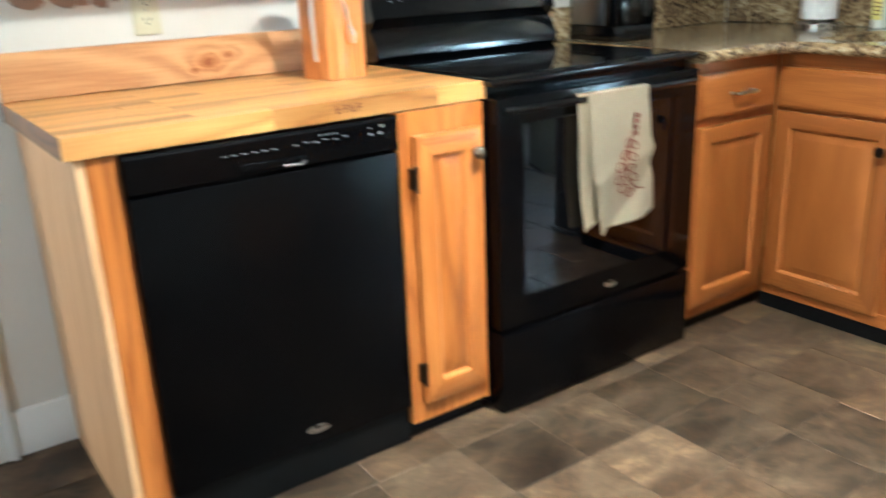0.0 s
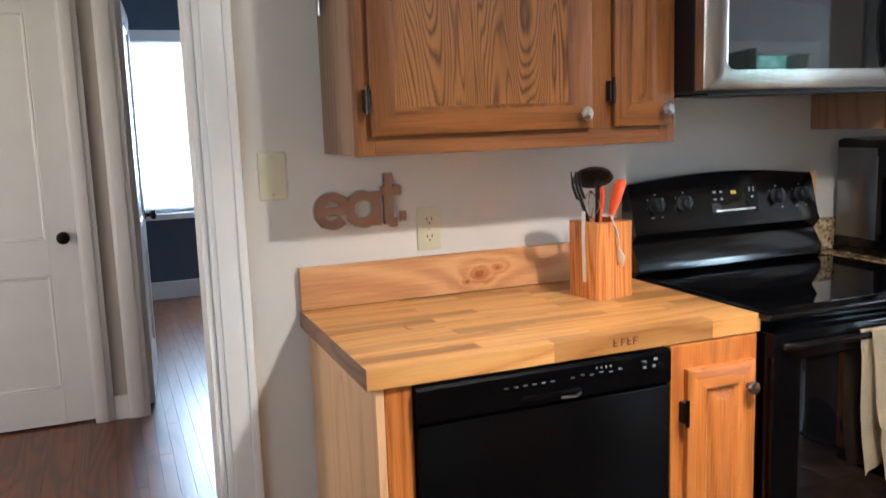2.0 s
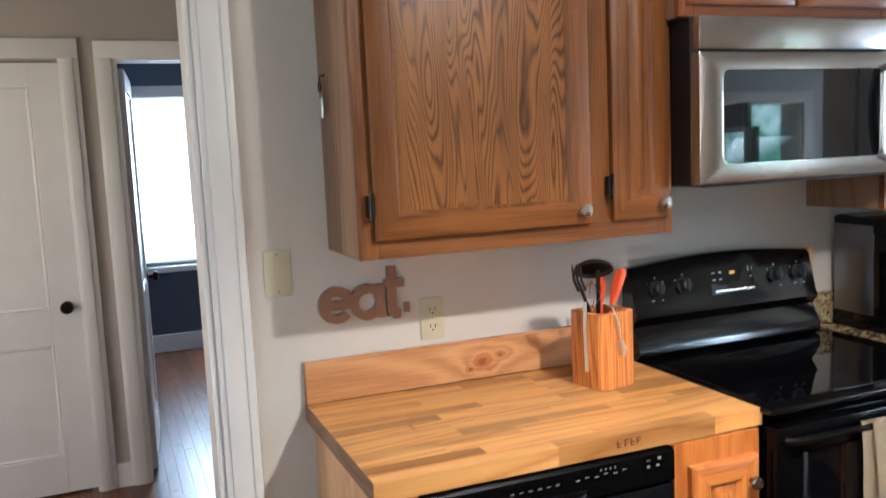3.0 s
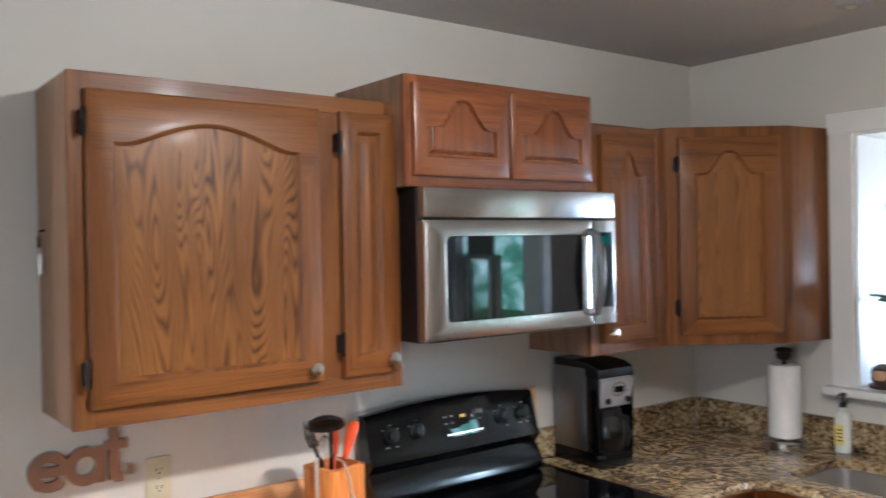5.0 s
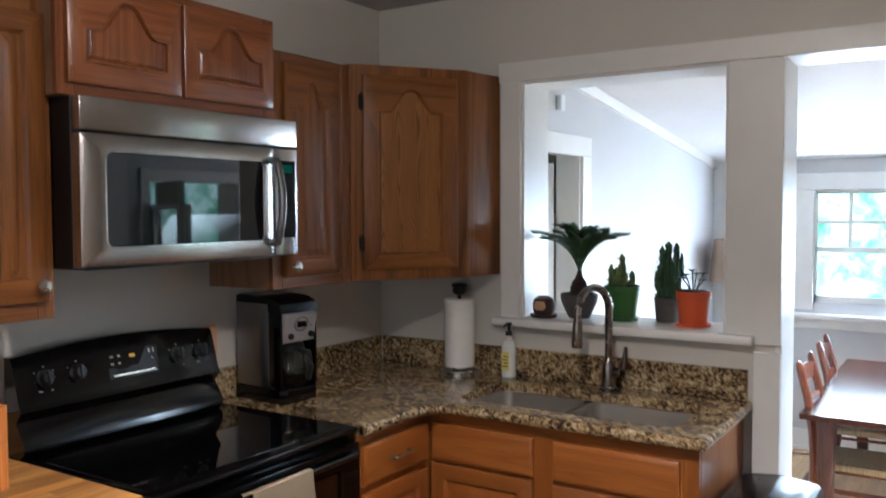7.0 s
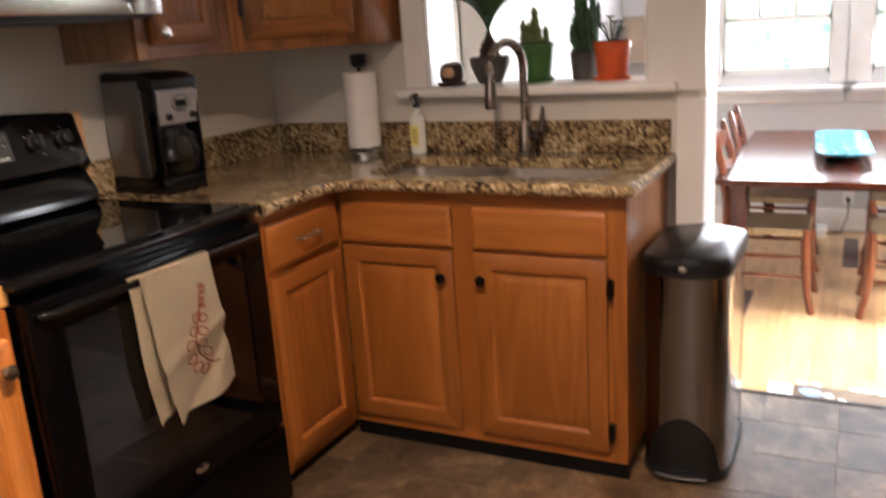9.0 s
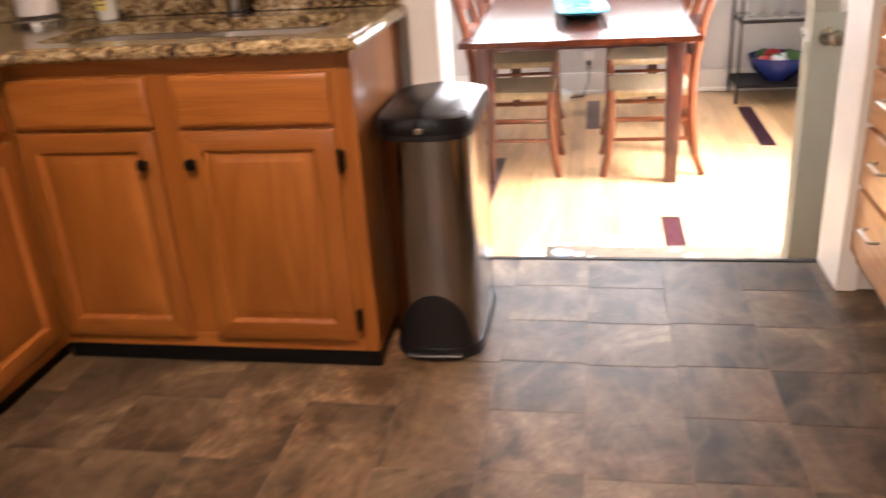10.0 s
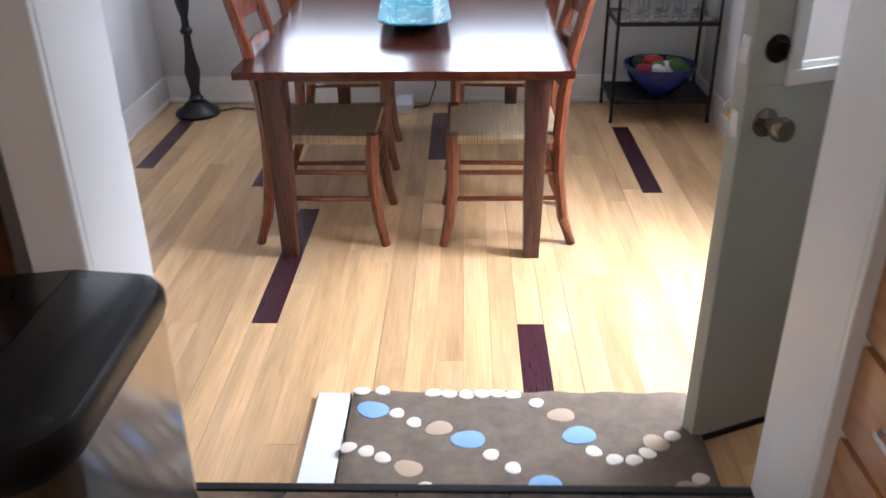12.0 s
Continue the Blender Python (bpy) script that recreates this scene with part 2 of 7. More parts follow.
M["silver"] = plain("silver_plastic", (186, 186, 188), 0.3, 0.5, vary=0.04)
M["faucet"] = plain("dark_brushed_nickel", (142, 134, 126), 0.26, 1.0)
M["dark_steel"] = plain("grey_steel", (96, 94, 94), 0.3, 1.0, vary=0.06)
M["nickel"] = plain("satin_nickel", (190, 186, 178), 0.28, 1.0)
M["brass"] = plain("aged_brass", (142, 130, 114), 0.26, 1.0)
M["ivory"] = plain("ivory_plastic", (202, 196, 166), 0.4, vary=0.03)
M["white"] = plain("white_plastic", (232, 232, 230), 0.4, vary=0.02)
M["print"] = plain("white_print", (118, 122, 124), 0.5, vary=0.02, bump=0)
M["burn"] = plain("burnt_mark", (92, 48, 22), 0.6, vary=0.2)
M["paper"] = plain("paper_towel", (236, 233, 228), 0.9, vary=0.03, scale=30, bump=0.3)
M["orange"] = plain("orange_silicone", (226, 84, 34), 0.45, vary=0.05)
M["pot_orange"] = plain("orange_glaze", (216, 92, 42), 0.4, vary=0.05)
M["pot_green"] = plain("green_glaze", (66, 112, 56), 0.35, vary=0.06)
M["pot_grey"] = plain("grey_stoneware", (84, 80, 78), 0.6, vary=0.15, scale=40)
M["soil"] = plain("potting_soil", (46, 34, 26), 0.95, vary=0.4, scale=80, bump=0.8)
M["leaf"] = plain("dark_leaf", (44, 78, 40), 0.4, vary=0.3, scale=30)
M["cactus"] = plain("cactus_skin", (48, 82, 46), 0.55, vary=0.3, scale=40)
M["bark"] = plain("palm_stem", (58, 38, 30), 0.9, vary=0.4, scale=60, bump=0.8)
M["teal"] = plain("teal_glaze", (60, 150, 166), 0.26, vary=0.18, scale=7, coat=0.2)
M["blue"] = plain("cobalt_glaze", (26, 44, 112), 0.16, vary=0.2, scale=9, coat=0.5)
M["iron"] = plain("black_iron", (30, 27, 26), 0.5, 0.6)
M["lamp_black"] = plain("black_turned_wood", (18, 16, 16), 0.34, vary=0.2)
M["shade"] = plain("linen_shade", (150, 130, 112), 0.85, vary=0.05, scale=60, bump=0.3)
M["red"] = plain("red_skin", (176, 30, 30), 0.35, vary=0.2)
M["soap"] = plain("soap_label", (222, 210, 120), 0.5)
M["clay"] = plain("brown_clay", (70, 48, 40), 0.55, vary=0.15)
M["skin"] = plain("tan_clay", (206, 160, 122), 0.5, vary=0.06)
M["mirror_wood"] = plain("brown_sign_metal", (158, 128, 110), 0.34, 0.7, vary=0.12)
M["olive"] = plain("sage_paint", (168, 167, 152), 0.5, vary=0.03, scale=3)
M["threshold"] = plain("dark_threshold_metal", (20, 17, 15), 0.55, vary=0.2, spec=0.3)
M["cord"] = plain("black_cord", (22, 22, 22), 0.5)
M["grout"] = plain("grout", (86, 74, 62), 0.9, vary=0.15, scale=20)
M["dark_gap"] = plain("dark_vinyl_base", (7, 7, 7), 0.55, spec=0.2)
M["sawn"] = plain("unpainted_board", (190, 152, 110), 0.7, vary=0.1, scale=14)


def steel(name, axis="x", tone=(196, 194, 192), rough=0.21, drawn=0.0):
    n = Nodes(name)
    s = {"x": (1.2, 260, 260), "z": (260, 260, 1.2), "y": (260, 1.2, 260)}[axis]
    f = n.noise(n.coords(s), 2.0, 4)
    broad = n.noise(n.coords((3, 3, 3)), 1.0, 3)
    sheet = n.noise(n.coords({"x": (9, 0.7, 0.7), "z": (0.7, 14, 0.7), "y": (2, 2, 2)}[axis]), 1.0, 2)
    if not drawn: n.bump(n.math("ADD", n.math("MULTIPLY", f, 0.1), n.math("MULTIPLY", sheet, 0.5)), 0.05, 0.008)
    if drawn:       # brushed across: highlights run up and down
        tg = n.add("ShaderNodeTangent"); tg.direction_type, tg.axis = "RADIAL", {"x": "X", "z": "Z", "y": "Y"}[axis]
        n.link(tg.outputs[0], n.b.inputs["Tangent"])
        n.b.inputs["Anisotropic"].default_value = drawn
        n.b.inputs["Anisotropic Rotation"].default_value = 0.25 if axis == "z" else 0.0
    c = n.mix(n.math("MULTIPLY", f, 0.12 if drawn else 0.35), lin(*tone), lin(*(int(v * 0.72) for v in tone)))
    return n.done(c, rough if drawn else n.math("ADD", n.math("MULTIPLY", broad, 0.14), rough - 0.06), 1.0)


M["steel"] = steel("brushed_steel", "x", (190, 187, 184), 0.25, 0.8)
M["chrome"] = plain("polished_trim", (216, 214, 212), 0.12, 1.0, vary=0.03)
M["steel_z"] = steel("brushed_steel_upright", "z", (158, 155, 152), 0.13, 0.9)
M["spoon_metal"] = plain("bright_spoon_steel", (234, 232, 228), 0.34, 0.9, vary=0.03)
M["steel_dull"] = plain("dull_satin_steel", (132, 130, 128), 0.34, 1.0, vary=0.05)
M["steel_side"] = plain("brushed_steel_side", (150, 150, 153), 0.36, 1.0, vary=0.06)
M["sink"] = steel("sink_steel", "y", (218, 212, 205), 0.38)


def granite():
    n = Nodes("speckled_granite")
    co = n.coords()
    a = n.noise(co, 66, 8, 0.66, 0.6)
    b = n.noise(co, 11, 4, 0.6, 0.9)
    f = n.math("ADD", n.math("MULTIPLY", a, 0.72), n.math("MULTIPLY", b, 0.30))
    c = n.ramp(f, [(0.38, lin(22, 19, 17)), (0.45, lin(72, 56, 40)), (0.50, lin(126, 103, 72)), (0.56, lin(168, 147, 108)), (0.66, lin(204, 192, 164))])
    v = n.add("ShaderNodeTexVoronoi", Scale=95.0)
    n.link(co, v.inputs["Vector"])
    fleck = n.ramp(n.math("ADD", v.outputs["Distance"], n.math("MULTIPLY", b, 0.5)), [(0.34, (0, 0, 0)), (0.42, (1, 1, 1))])
    c = n.mix(n.math("MULTIPLY", n.math("SUBTRACT", 1.0, fleck), 0.5), c, lin(30, 26, 22))
    return n.done(c, 0.16, 0, 0.3)


M["granite"] = granite()


def slate():
    n = Nodes("slate_tile")
    co = n.coords((1, 1, 1), 9.0)
    a = n.noise(co, 3.2, 7, 0.66, 0.8)
    b = n.noise(co, 38, 4, 0.6)
    f = n.math("ADD", n.math("MULTIPLY", a, 0.8), n.math("MULTIPLY", b, 0.2))
    c = n.ramp(f, [(0.34, lin(30, 23, 16)), (0.47, lin(66, 52, 38)), (0.57, lin(97, 79, 60)), (0.70, lin(146, 122, 96))])
    k = n.ramp(n.random(), [(0.0, (0.54, 0.51, 0.48)), (0.35, (0.80, 0.79, 0.77)), (0.7, (1.0, 0.97, 0.92)), (1.0, (1.16, 1.02, 0.88))])
    c = n.mix(1.0, c, k, "MULTIPLY")
    vein = n.math("ABSOLUTE", n.math("SUBTRACT", n.noise(n.coords((1.0, 1.7, 1.0), 9.0), 3.4, 3, 0.5, 0.5), 0.5))
    c = n.mix(n.ramp(vein, [(0.0, (0.12, 0.12, 0.12)), (0.09, (0, 0, 0))]), c, lin(158, 136, 108))
    n.bump(f, 0.25, 0.006)
    return n.done(c, n.math("ADD", n.math("MULTIPLY", b, 0.25), 0.32), 0, 0.0, 0.3)


M["slate"] = slate()


def cloth(name, rgb, scale=900, low=0.9, patch=7):
    n = Nodes(name)
    co = n.coords()
    w = n.noise(co, scale, 2)
    b = n.noise(co, patch, 6, 0.65)
    c = n.mix(b, lin(*(int(v * low) for v in rgb)), lin(*rgb))
    n.bump(w, 0.35, 0.002)
    return n.done(c, 0.92, 0, 0, 0.2)


M["towel"] = cloth("cream_cotton", (198, 182, 152))
M["stitch"] = cloth("red_brown_thread", (134, 72, 58))
M["rug"] = cloth("taupe_pile", (136, 121, 105), 260, 0.62, 16)
M["rug_blue"] = cloth("blue_pile", (140, 174, 210), 260)
M["rug_white"] = cloth("cream_pile", (226, 216, 200), 260)
M["rug_tan"] = cloth("beige_pile", (186, 164, 140), 260)


def rush(name, axis):
    n = Nodes(name)
    s = (330, 2, 2) if axis == "x" else (2, 330, 2)
    f = n.noise(n.coords(s), 1.0, 2)
    c = n.ramp(f, [(0.3, lin(132, 110, 80)), (0.7, lin(184, 164, 130))])
    n.bump(f, 0.35, 0.003)
    return n.done(c, 0.75)


M["rush_x"], M["rush_y"] = rush("rush_strands", "x"), rush("rush_strands_across", "y")


def glass(name="clear_glass", rough=0.0, tint=(0.97, 0.99, 0.98, 1)):
    n = Nodes(name)
    n.b.inputs["Transmission Weight"].default_value = 1.0
    n.b.inputs["IOR"].default_value = 1.45
    return n.done(tint, rough)


M["glass"] = glass()
M["pane"] = glass("window_glass")


def glow(name, build):
    n = Nodes(name)
    e = n.add("ShaderNodeEmission")
    col, strength = build(n)
    if isinstance(col, tuple): e.inputs[0].default_value = col
    else: n.link(col, e.inputs[0])
    e.inputs[1].default_value = strength
    n.link(e.outputs[0], n.t.nodes["Material Output"].inputs[0])
    return n.mat


# woods with their daylight put into the emission colour
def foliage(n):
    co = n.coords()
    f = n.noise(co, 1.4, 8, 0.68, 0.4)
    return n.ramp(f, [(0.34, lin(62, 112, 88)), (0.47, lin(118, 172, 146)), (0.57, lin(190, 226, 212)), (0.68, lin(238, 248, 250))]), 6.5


M["woods"] = glow("glowing_woods", foliage)
M["bright_sky"] = glow("hazy_sky", lambda n: (lin(240, 246, 252), 3.5))
M["bulb"] = glow("lamp_diffuser", lambda n: ((1.0, 0.78, 0.5, 1), 9.0))
M["display"] = glow("green_display", lambda n: ((0.1, 0.7, 0.45, 1), 0.08))
M["amber"] = glow("amber_display", lambda n: ((1.0, 0.55, 0.1, 1), 0.5))

# ---- helpers for things ----


def mesh(name, bm, mats, smooth=True):
    bmesh.ops.recalc_face_normals(bm, faces=bm.faces)
    me = bpy.data.meshes.new(name)
    bm.to_mesh(me)
    bm.free()
    for m in (mats if isinstance(mats, (list, tuple)) else [mats]):
        me.materials.append(M[m] if isinstance(m, str) else m)
    if smooth:
        for p in me.polygons: p.use_smooth = True
        me.set_sharp_from_angle(angle=radians(35))
    return me


def part(name, bm, material, parent, label="", m=None):
    ob = new(name, mesh(name, bm, material))
    ob.parent = parent
    if m is not None: ob.matrix_basis = m
    return tagged(ob, label)


def thing(name, m, label, category, group="", kind=""):
    ob = new(name)
    ob.empty_display_size = 0.1
    ob.matrix_basis = m
    return tagged(ob, label, category, group, kind)


def solo(name, bm, material, m, label, category, group="", kind=""):
    ob = new(name, mesh(name, bm, material))
    ob.matrix_basis = m
    return tagged(ob, label, category, group, kind)


def structure(name, bm, material, label=""):
    ob = new(name, mesh(name, bm, material))
    return tagged(ob, label, "", "", "structure")


def box(bm, x0, x1, y0, y1, z0, z1, bev=0.0, seg=1, mi=0):
    v = [bm.verts.new((x, y, z)) for x in (x0, x1) for y in (y0, y1) for z in (z0, z1)]
    fs = [bm.faces.new([v[i] for i in q]) for q in ((0, 1, 3, 2), (4, 6, 7, 5), (0, 4, 5, 1), (2, 3, 7, 6), (0, 2, 6, 4), (1, 5, 7, 3))]
    for f in fs: f.material_index = mi
    if bev:
        es = list({e for f in fs for e in f.edges})
        r = bmesh.ops.bevel(bm, geom=es, offset=bev, segments=seg, affect="EDGES", profile=0.5)
        for f in r["faces"]: f.material_index = mi
    return fs


def bx(*a, **k):
    bm = bmesh.new()
    box(bm, *a, **k)
    return bm


def prism(bm, pts, z0, z1, bev=0.0, mi=0):
    lo = [bm.verts.new((x, y, z0)) for x, y in pts]
    hi = [bm.verts.new((x, y, z1)) for x, y in pts]
    n = len(pts)
    fs = [bm.faces.new(lo[::-1]), bm.faces.new(hi)]
    fs += [bm.faces.new((lo[i], lo[(i + 1) % n], hi[(i + 1) % n], hi[i])) for i in range(n)]
    for f in fs: f.material_index = mi
    if bev:
        es = list({e for f in fs[:2] for e in f.edges})
        r = bmesh.ops.bevel(bm, geom=es, offset=bev, segments=2, affect="EDGES", profile=0.5)
        for f in r["faces"]: f.material_index = mi
    return fs


def lathe(bm, prof, seg=20, at=(0, 0, 0), mi=0):
    rows = []
    for r, z in prof:
        rows.append([bm.verts.new((at[0] + max(r, 1e-4) * math.cos(a), at[1] + max(r, 1e-4) * math.sin(a), at[2] + z)) for a in (2 * math.pi * i / seg for i in range(seg))])
    fs = []
    for a, b in zip(rows, rows[1:]):
        for i in range(seg):
            fs.append(bm.faces.new((a[i], a[(i + 1) % seg], b[(i + 1) % seg], b[i])))
    fs.append(bm.faces.new(rows[0][::-1]))
    fs.append(bm.faces.new(rows[-1]))
    for f in fs: f.material_index = mi
    return fs


def tube(bm, pts, r, seg=8, mi=0, flat=1.0):
    pts = [Vector(p) for p in pts]
    rr = r if isinstance(r, (list, tuple)) else [r] * len(pts)
    rows = []
    up = Vector((0, 0, 1))
    for i, p in enumerate(pts):
        d = (pts[min(i + 1, len(pts) - 1)] - pts[max(i - 1, 0)]).normalized()
        ref = up if abs(d.dot(up)) < 0.95 else Vector((1, 0, 0))
        s = d.cross(ref).normalized()
        u = s.cross(d).normalized()
        rows.append([bm.verts.new(p + rr[i] * (math.cos(a) * s + flat * math.sin(a) * u)) for a in (2 * math.pi * k / seg for k in range(seg))])
    fs = []
    for a, b in zip(rows, rows[1:]):
        for k in range(seg):
            fs.append(bm.faces.new((a[k], a[(k + 1) % seg], b[(k + 1) % seg], b[k])))
    fs += [bm.faces.new(rows[0][::-1]), bm.faces.new(rows[-1])]
    for f in fs: f.material_index = mi
    return fs


def arc(c, r, a0, a1, n, plane="xz"):
    out = []
    for i in range(n + 1):
        a = radians(a0 + (a1 - a0) * i / n)
        u, v = r * math.cos(a), r * math.sin(a)
        out.append({"xz": (c[0] + u, c[1], c[2] + v), "yz": (c[0], c[1] + u, c[2] + v), "xy": (c[0] + u, c[1] + v, c[2])}[plane])
    return out


def rounded(w, d, r, n=5, cx=0.0, cy=0.0):
    pts = []
    for sx, sy, a0 in ((1, 1, 0), (-1, 1, 90), (-1, -1, 180), (1, -1, 270)):
        for i in range(n + 1):
            a = radians(a0 + 90 * i / n)
            pts.append((cx + sx * (w / 2 - r) + r * math.cos(a), cy + sy * (d / 2 - r) + r * math.sin(a)))
    return pts


def text_mesh(body, size, depth, material, parent_name):
    c = bpy.data.curves.new(parent_name, "FONT")
    c.body, c.size, c.extrude = body, size, depth
    c.align_x = "CENTER"
    ob = bpy.data.objects.new("tmp", c)
    scene.collection.objects.link(ob)
    me = bpy.data.meshes.new_from_object(ob.evaluated_get(bpy.context.evaluated_depsgraph_get()))
    bpy.data.objects.remove(ob)
    me.materials.clear()
    me.materials.append(M[material])
    return me


def boards(name, bm, material, label=""):
    """A piece of the setting whose separate boards are parts of their own."""
    t = tagged(new(name), label, "", "", "structure")
    todo = set(bm.verts)
    while todo:
        seed = todo.pop()
        island, stack = {seed}, [seed]
        while stack:
            for e in stack.pop().link_edges:
                for v in e.verts:
                    if v not in island:
                        island.add(v); stack.append(v)
        todo -= island
        one = bmesh.new()
        copy = {v: one.verts.new(v.co) for v in island}
        for f in {f for v in island for f in v.link_faces}: one.faces.new([copy[v] for v in f.verts])
        part("board", one, material, t)
    bm.free()
    return t

# ---- structure ----
NY, EX = 2.40, 3.20             # faces of the north and east kitchen walls
DN, DS, DE = 1.93, -1.28, 6.98  # faces of the dining walls
SY, WX = -1.25, -1.30           # south and west kitchen walls
HY, BY = 4.52, 7.50             # far walls of the hall and of the bedroom


def dz(x):
    """Height of the sloping dining ceiling."""
    return 1.95 + (DE - x) * 0.115


bm = bmesh.new()
box(bm, WX - 0.12, -0.60, NY, NY + 0.12, 0, CEIL)
box(bm, -0.60, 0.26, NY, NY + 0.12, 2.08, CEIL)
box(bm, 0.26, EX, NY, NY + 0.12, 0, CEIL)
structure("wall_north", bm, "wall", "light grey painted kitchen wall with a hall doorway")
bm = bmesh.new()
box(bm, EX, 3.40, 1.69, NY + 0.12, DF, CEIL + 0.05)
box(bm, EX, 3.40, 0.885, 1.69, DF, 1.115)
box(bm, EX, 3.40, 0.885, 1.69, 2.09, CEIL + 0.05)
box(bm, EX, 3.40, 0.72, 0.885, DF, CEIL + 0.05)
box(bm, EX, 3.40, -0.513, 0.72, 2.11, CEIL + 0.05)
box(bm, EX, 3.40, DS - 0.12, -0.513, DF, CEIL + 0.05)
structure("wall_east", bm, "wall", "light grey kitchen wall with a pass-through and a wide doorway")
structure("wall_south", bx(WX - 0.12, EX, SY - 0.12, SY, 0, CEIL), "wall")
# wall out of view; its window opening is assumed, to suit the west fill lamp
bm = bmesh.new()
box(bm, WX - 0.12, WX, SY, 0.2, 0, CEIL)
box(bm, WX - 0.12, WX, 1.2, NY, 0, CEIL)
box(bm, WX - 0.12, WX, 0.2, 1.2, 0, 1.0)
box(bm, WX - 0.12, WX, 0.2, 1.2, 2.1, CEIL)
structure("wall_west", bm, "wall", "light grey unseen wall with an added window opening")
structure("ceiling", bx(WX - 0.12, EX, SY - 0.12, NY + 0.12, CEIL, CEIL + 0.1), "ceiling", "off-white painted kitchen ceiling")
floor = structure("floor", bx(WX - 0.12, 3.385, SY - 0.12, NY, -0.12, -0.0012), "grout", "kitchen floor of slate-look tiles")
structure("step_riser", bx(3.30, 3.39, -0.513, 0.72, DF, -0.13), "trim")

# white casings, jambs and sill of the east openings
bm = bmesh.new()
x0, x1 = EX - 0.018, EX
box(bm, x0, x1, 1.69, 1.778, 1.115, 2.09, 0.003)
box(bm, x0, x1, 0.70, 0.885, 1.115, 2.09, 0.003)
box(bm, x0, x1, 0.70, 0.79, 0, 1.09, 0.003)
box(bm, x0 - 0.004, x1, -0.60, 1.785, 2.09, 2.168, 0.003)
box(bm, x0, x1, -0.553, -0.493, 0, 2.09, 0.003)
boards("casing", bm, "trim", "white painted casing round the pass-through and the doorway")
bm = bmesh.new()
box(bm, EX, 3.42, 0.70, 0.72, -0.12, 2.09, 0.002)
box(bm, EX, 3.42, -0.513, -0.493, -0.12, 2.09, 0.002)
box(bm, EX, 3.42, -0.493, 0.70, 2.09, 2.11, 0.002)
boards("doorway_jamb", bm, "trim", "white painted jambs of the wide doorway")
bm = bmesh.new()
box(bm, EX, 3.42, 1.68, 1.69, 1.15, 2.08)
box(bm, EX, 3.42, 0.885, 0.895, 1.15, 2.08)
box(bm, EX, 3.42, 0.885, 1.69, 2.08, 2.09)
boards("pass_through_jamb", bm, "trim")
bm = bmesh.new()
box(bm, EX - 0.06, EX, 0.785, 1.80, 1.115, 1.148, 0.008, 2)
box(bm, EX, 3.44, 0.887, 1.688, 1.115, 1.148)
structure("sill", bm, "trim", "white painted pass-through sill")
structure("threshold", bx(3.3985, 3.421, -0.493, 0.70, -0.02, 0.003, 0.002), "threshold", "dark metal-edged threshold")

# hall doorway casing in the north wall
bm = bmesh.new()
for a, b, y in ((0.26, 0.352, NY - 0.014), (0.275, 0.335, NY - 0.022), (0.328, 0.349, NY - 0.03)):
    box(bm, a, b, y, NY, 0, 2.166, 0.004, 2)
box(bm, -0.69, 0.352, NY - 0.016, NY, 2.08, 2.168, 0.004, 2)
box(bm, -0.69, -0.60, NY - 0.016, NY, 0, 2.08, 0.004, 2)
box(bm, 0.242, 0.26, NY, NY + 0.13, 0, 2.08, 0.002)
box(bm, 0.262, 0.35, NY + 0.12, NY + 0.138, 0, 2.16, 0.003)
boards("hall_casing", bm, "trim", "white moulded casing of the hall doorway")
bm = bmesh.new()
box(bm, 0.352, 0.50, NY - 0.016, NY, 0, 0.13, 0.004, 2)
structure("baseboard", bm, "trim")

# hall and bedroom
structure("hall_floor_base", bx(-2.2, 3.0, NY, BY, -0.12, -0.012), "grout")
bm = bmesh.new()
random.seed(5)
for i in range(62):
    xa = -1.0 + i * 0.057
    if xa > 2.4: break
    y = NY + 0.01 - random.uniform(0, 1.2)
    while y < BY:
        L = random.uniform(0.5, 1.5)
        a, b = max(y, NY - 0.02), min(y + L, BY)
        if b - a > 0.02:
            vs = [bm.verts.new(p) for p in ((xa + .0005, a + .0005, 0), (xa + .0565, a + .0005, 0), (xa + .0565, b - .0005, 0), (xa + .0005, b - .0005, 0))]
            lo = [bm.verts.new((v.co.x, v.co.y, -0.008)) for v in vs]
            bm.faces.new(vs)
            for k in range(4): bm.faces.new((lo[k], lo[(k + 1) % 4], vs[(k + 1) % 4], vs[k]))
        y += L
hf = tagged(new("hall_floor", mesh("hall_floor", bm, "hall_oak", False)), "red oak strip floor of the hall and bedroom", "floor", "", "structure")
bm = bmesh.new()
box(bm, -2.2, -0.98, HY, HY + 0.12, 0, CEIL)
box(bm, -0.90, 0.115, HY, HY + 0.12, 2.05, CEIL)
box(bm, -0.04, 0.04, HY, HY + 0.12, 0, 2.05)
box(bm, 0.115, 0.93, HY, HY + 0.12, 2.05, CEIL)
box(bm, 0.93, 3.0, HY, HY + 0.12, 0, CEIL)
structure("hall_wall", bm, "wall_h", "warm grey painted hall wall")
# unseen end walls; the opening at the west end is added with the fill lamp
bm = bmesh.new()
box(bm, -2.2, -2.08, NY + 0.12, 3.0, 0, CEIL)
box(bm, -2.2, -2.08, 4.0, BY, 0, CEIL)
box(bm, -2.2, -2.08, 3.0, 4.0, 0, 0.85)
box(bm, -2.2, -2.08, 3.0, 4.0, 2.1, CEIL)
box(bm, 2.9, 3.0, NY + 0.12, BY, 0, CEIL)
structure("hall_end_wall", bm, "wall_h")
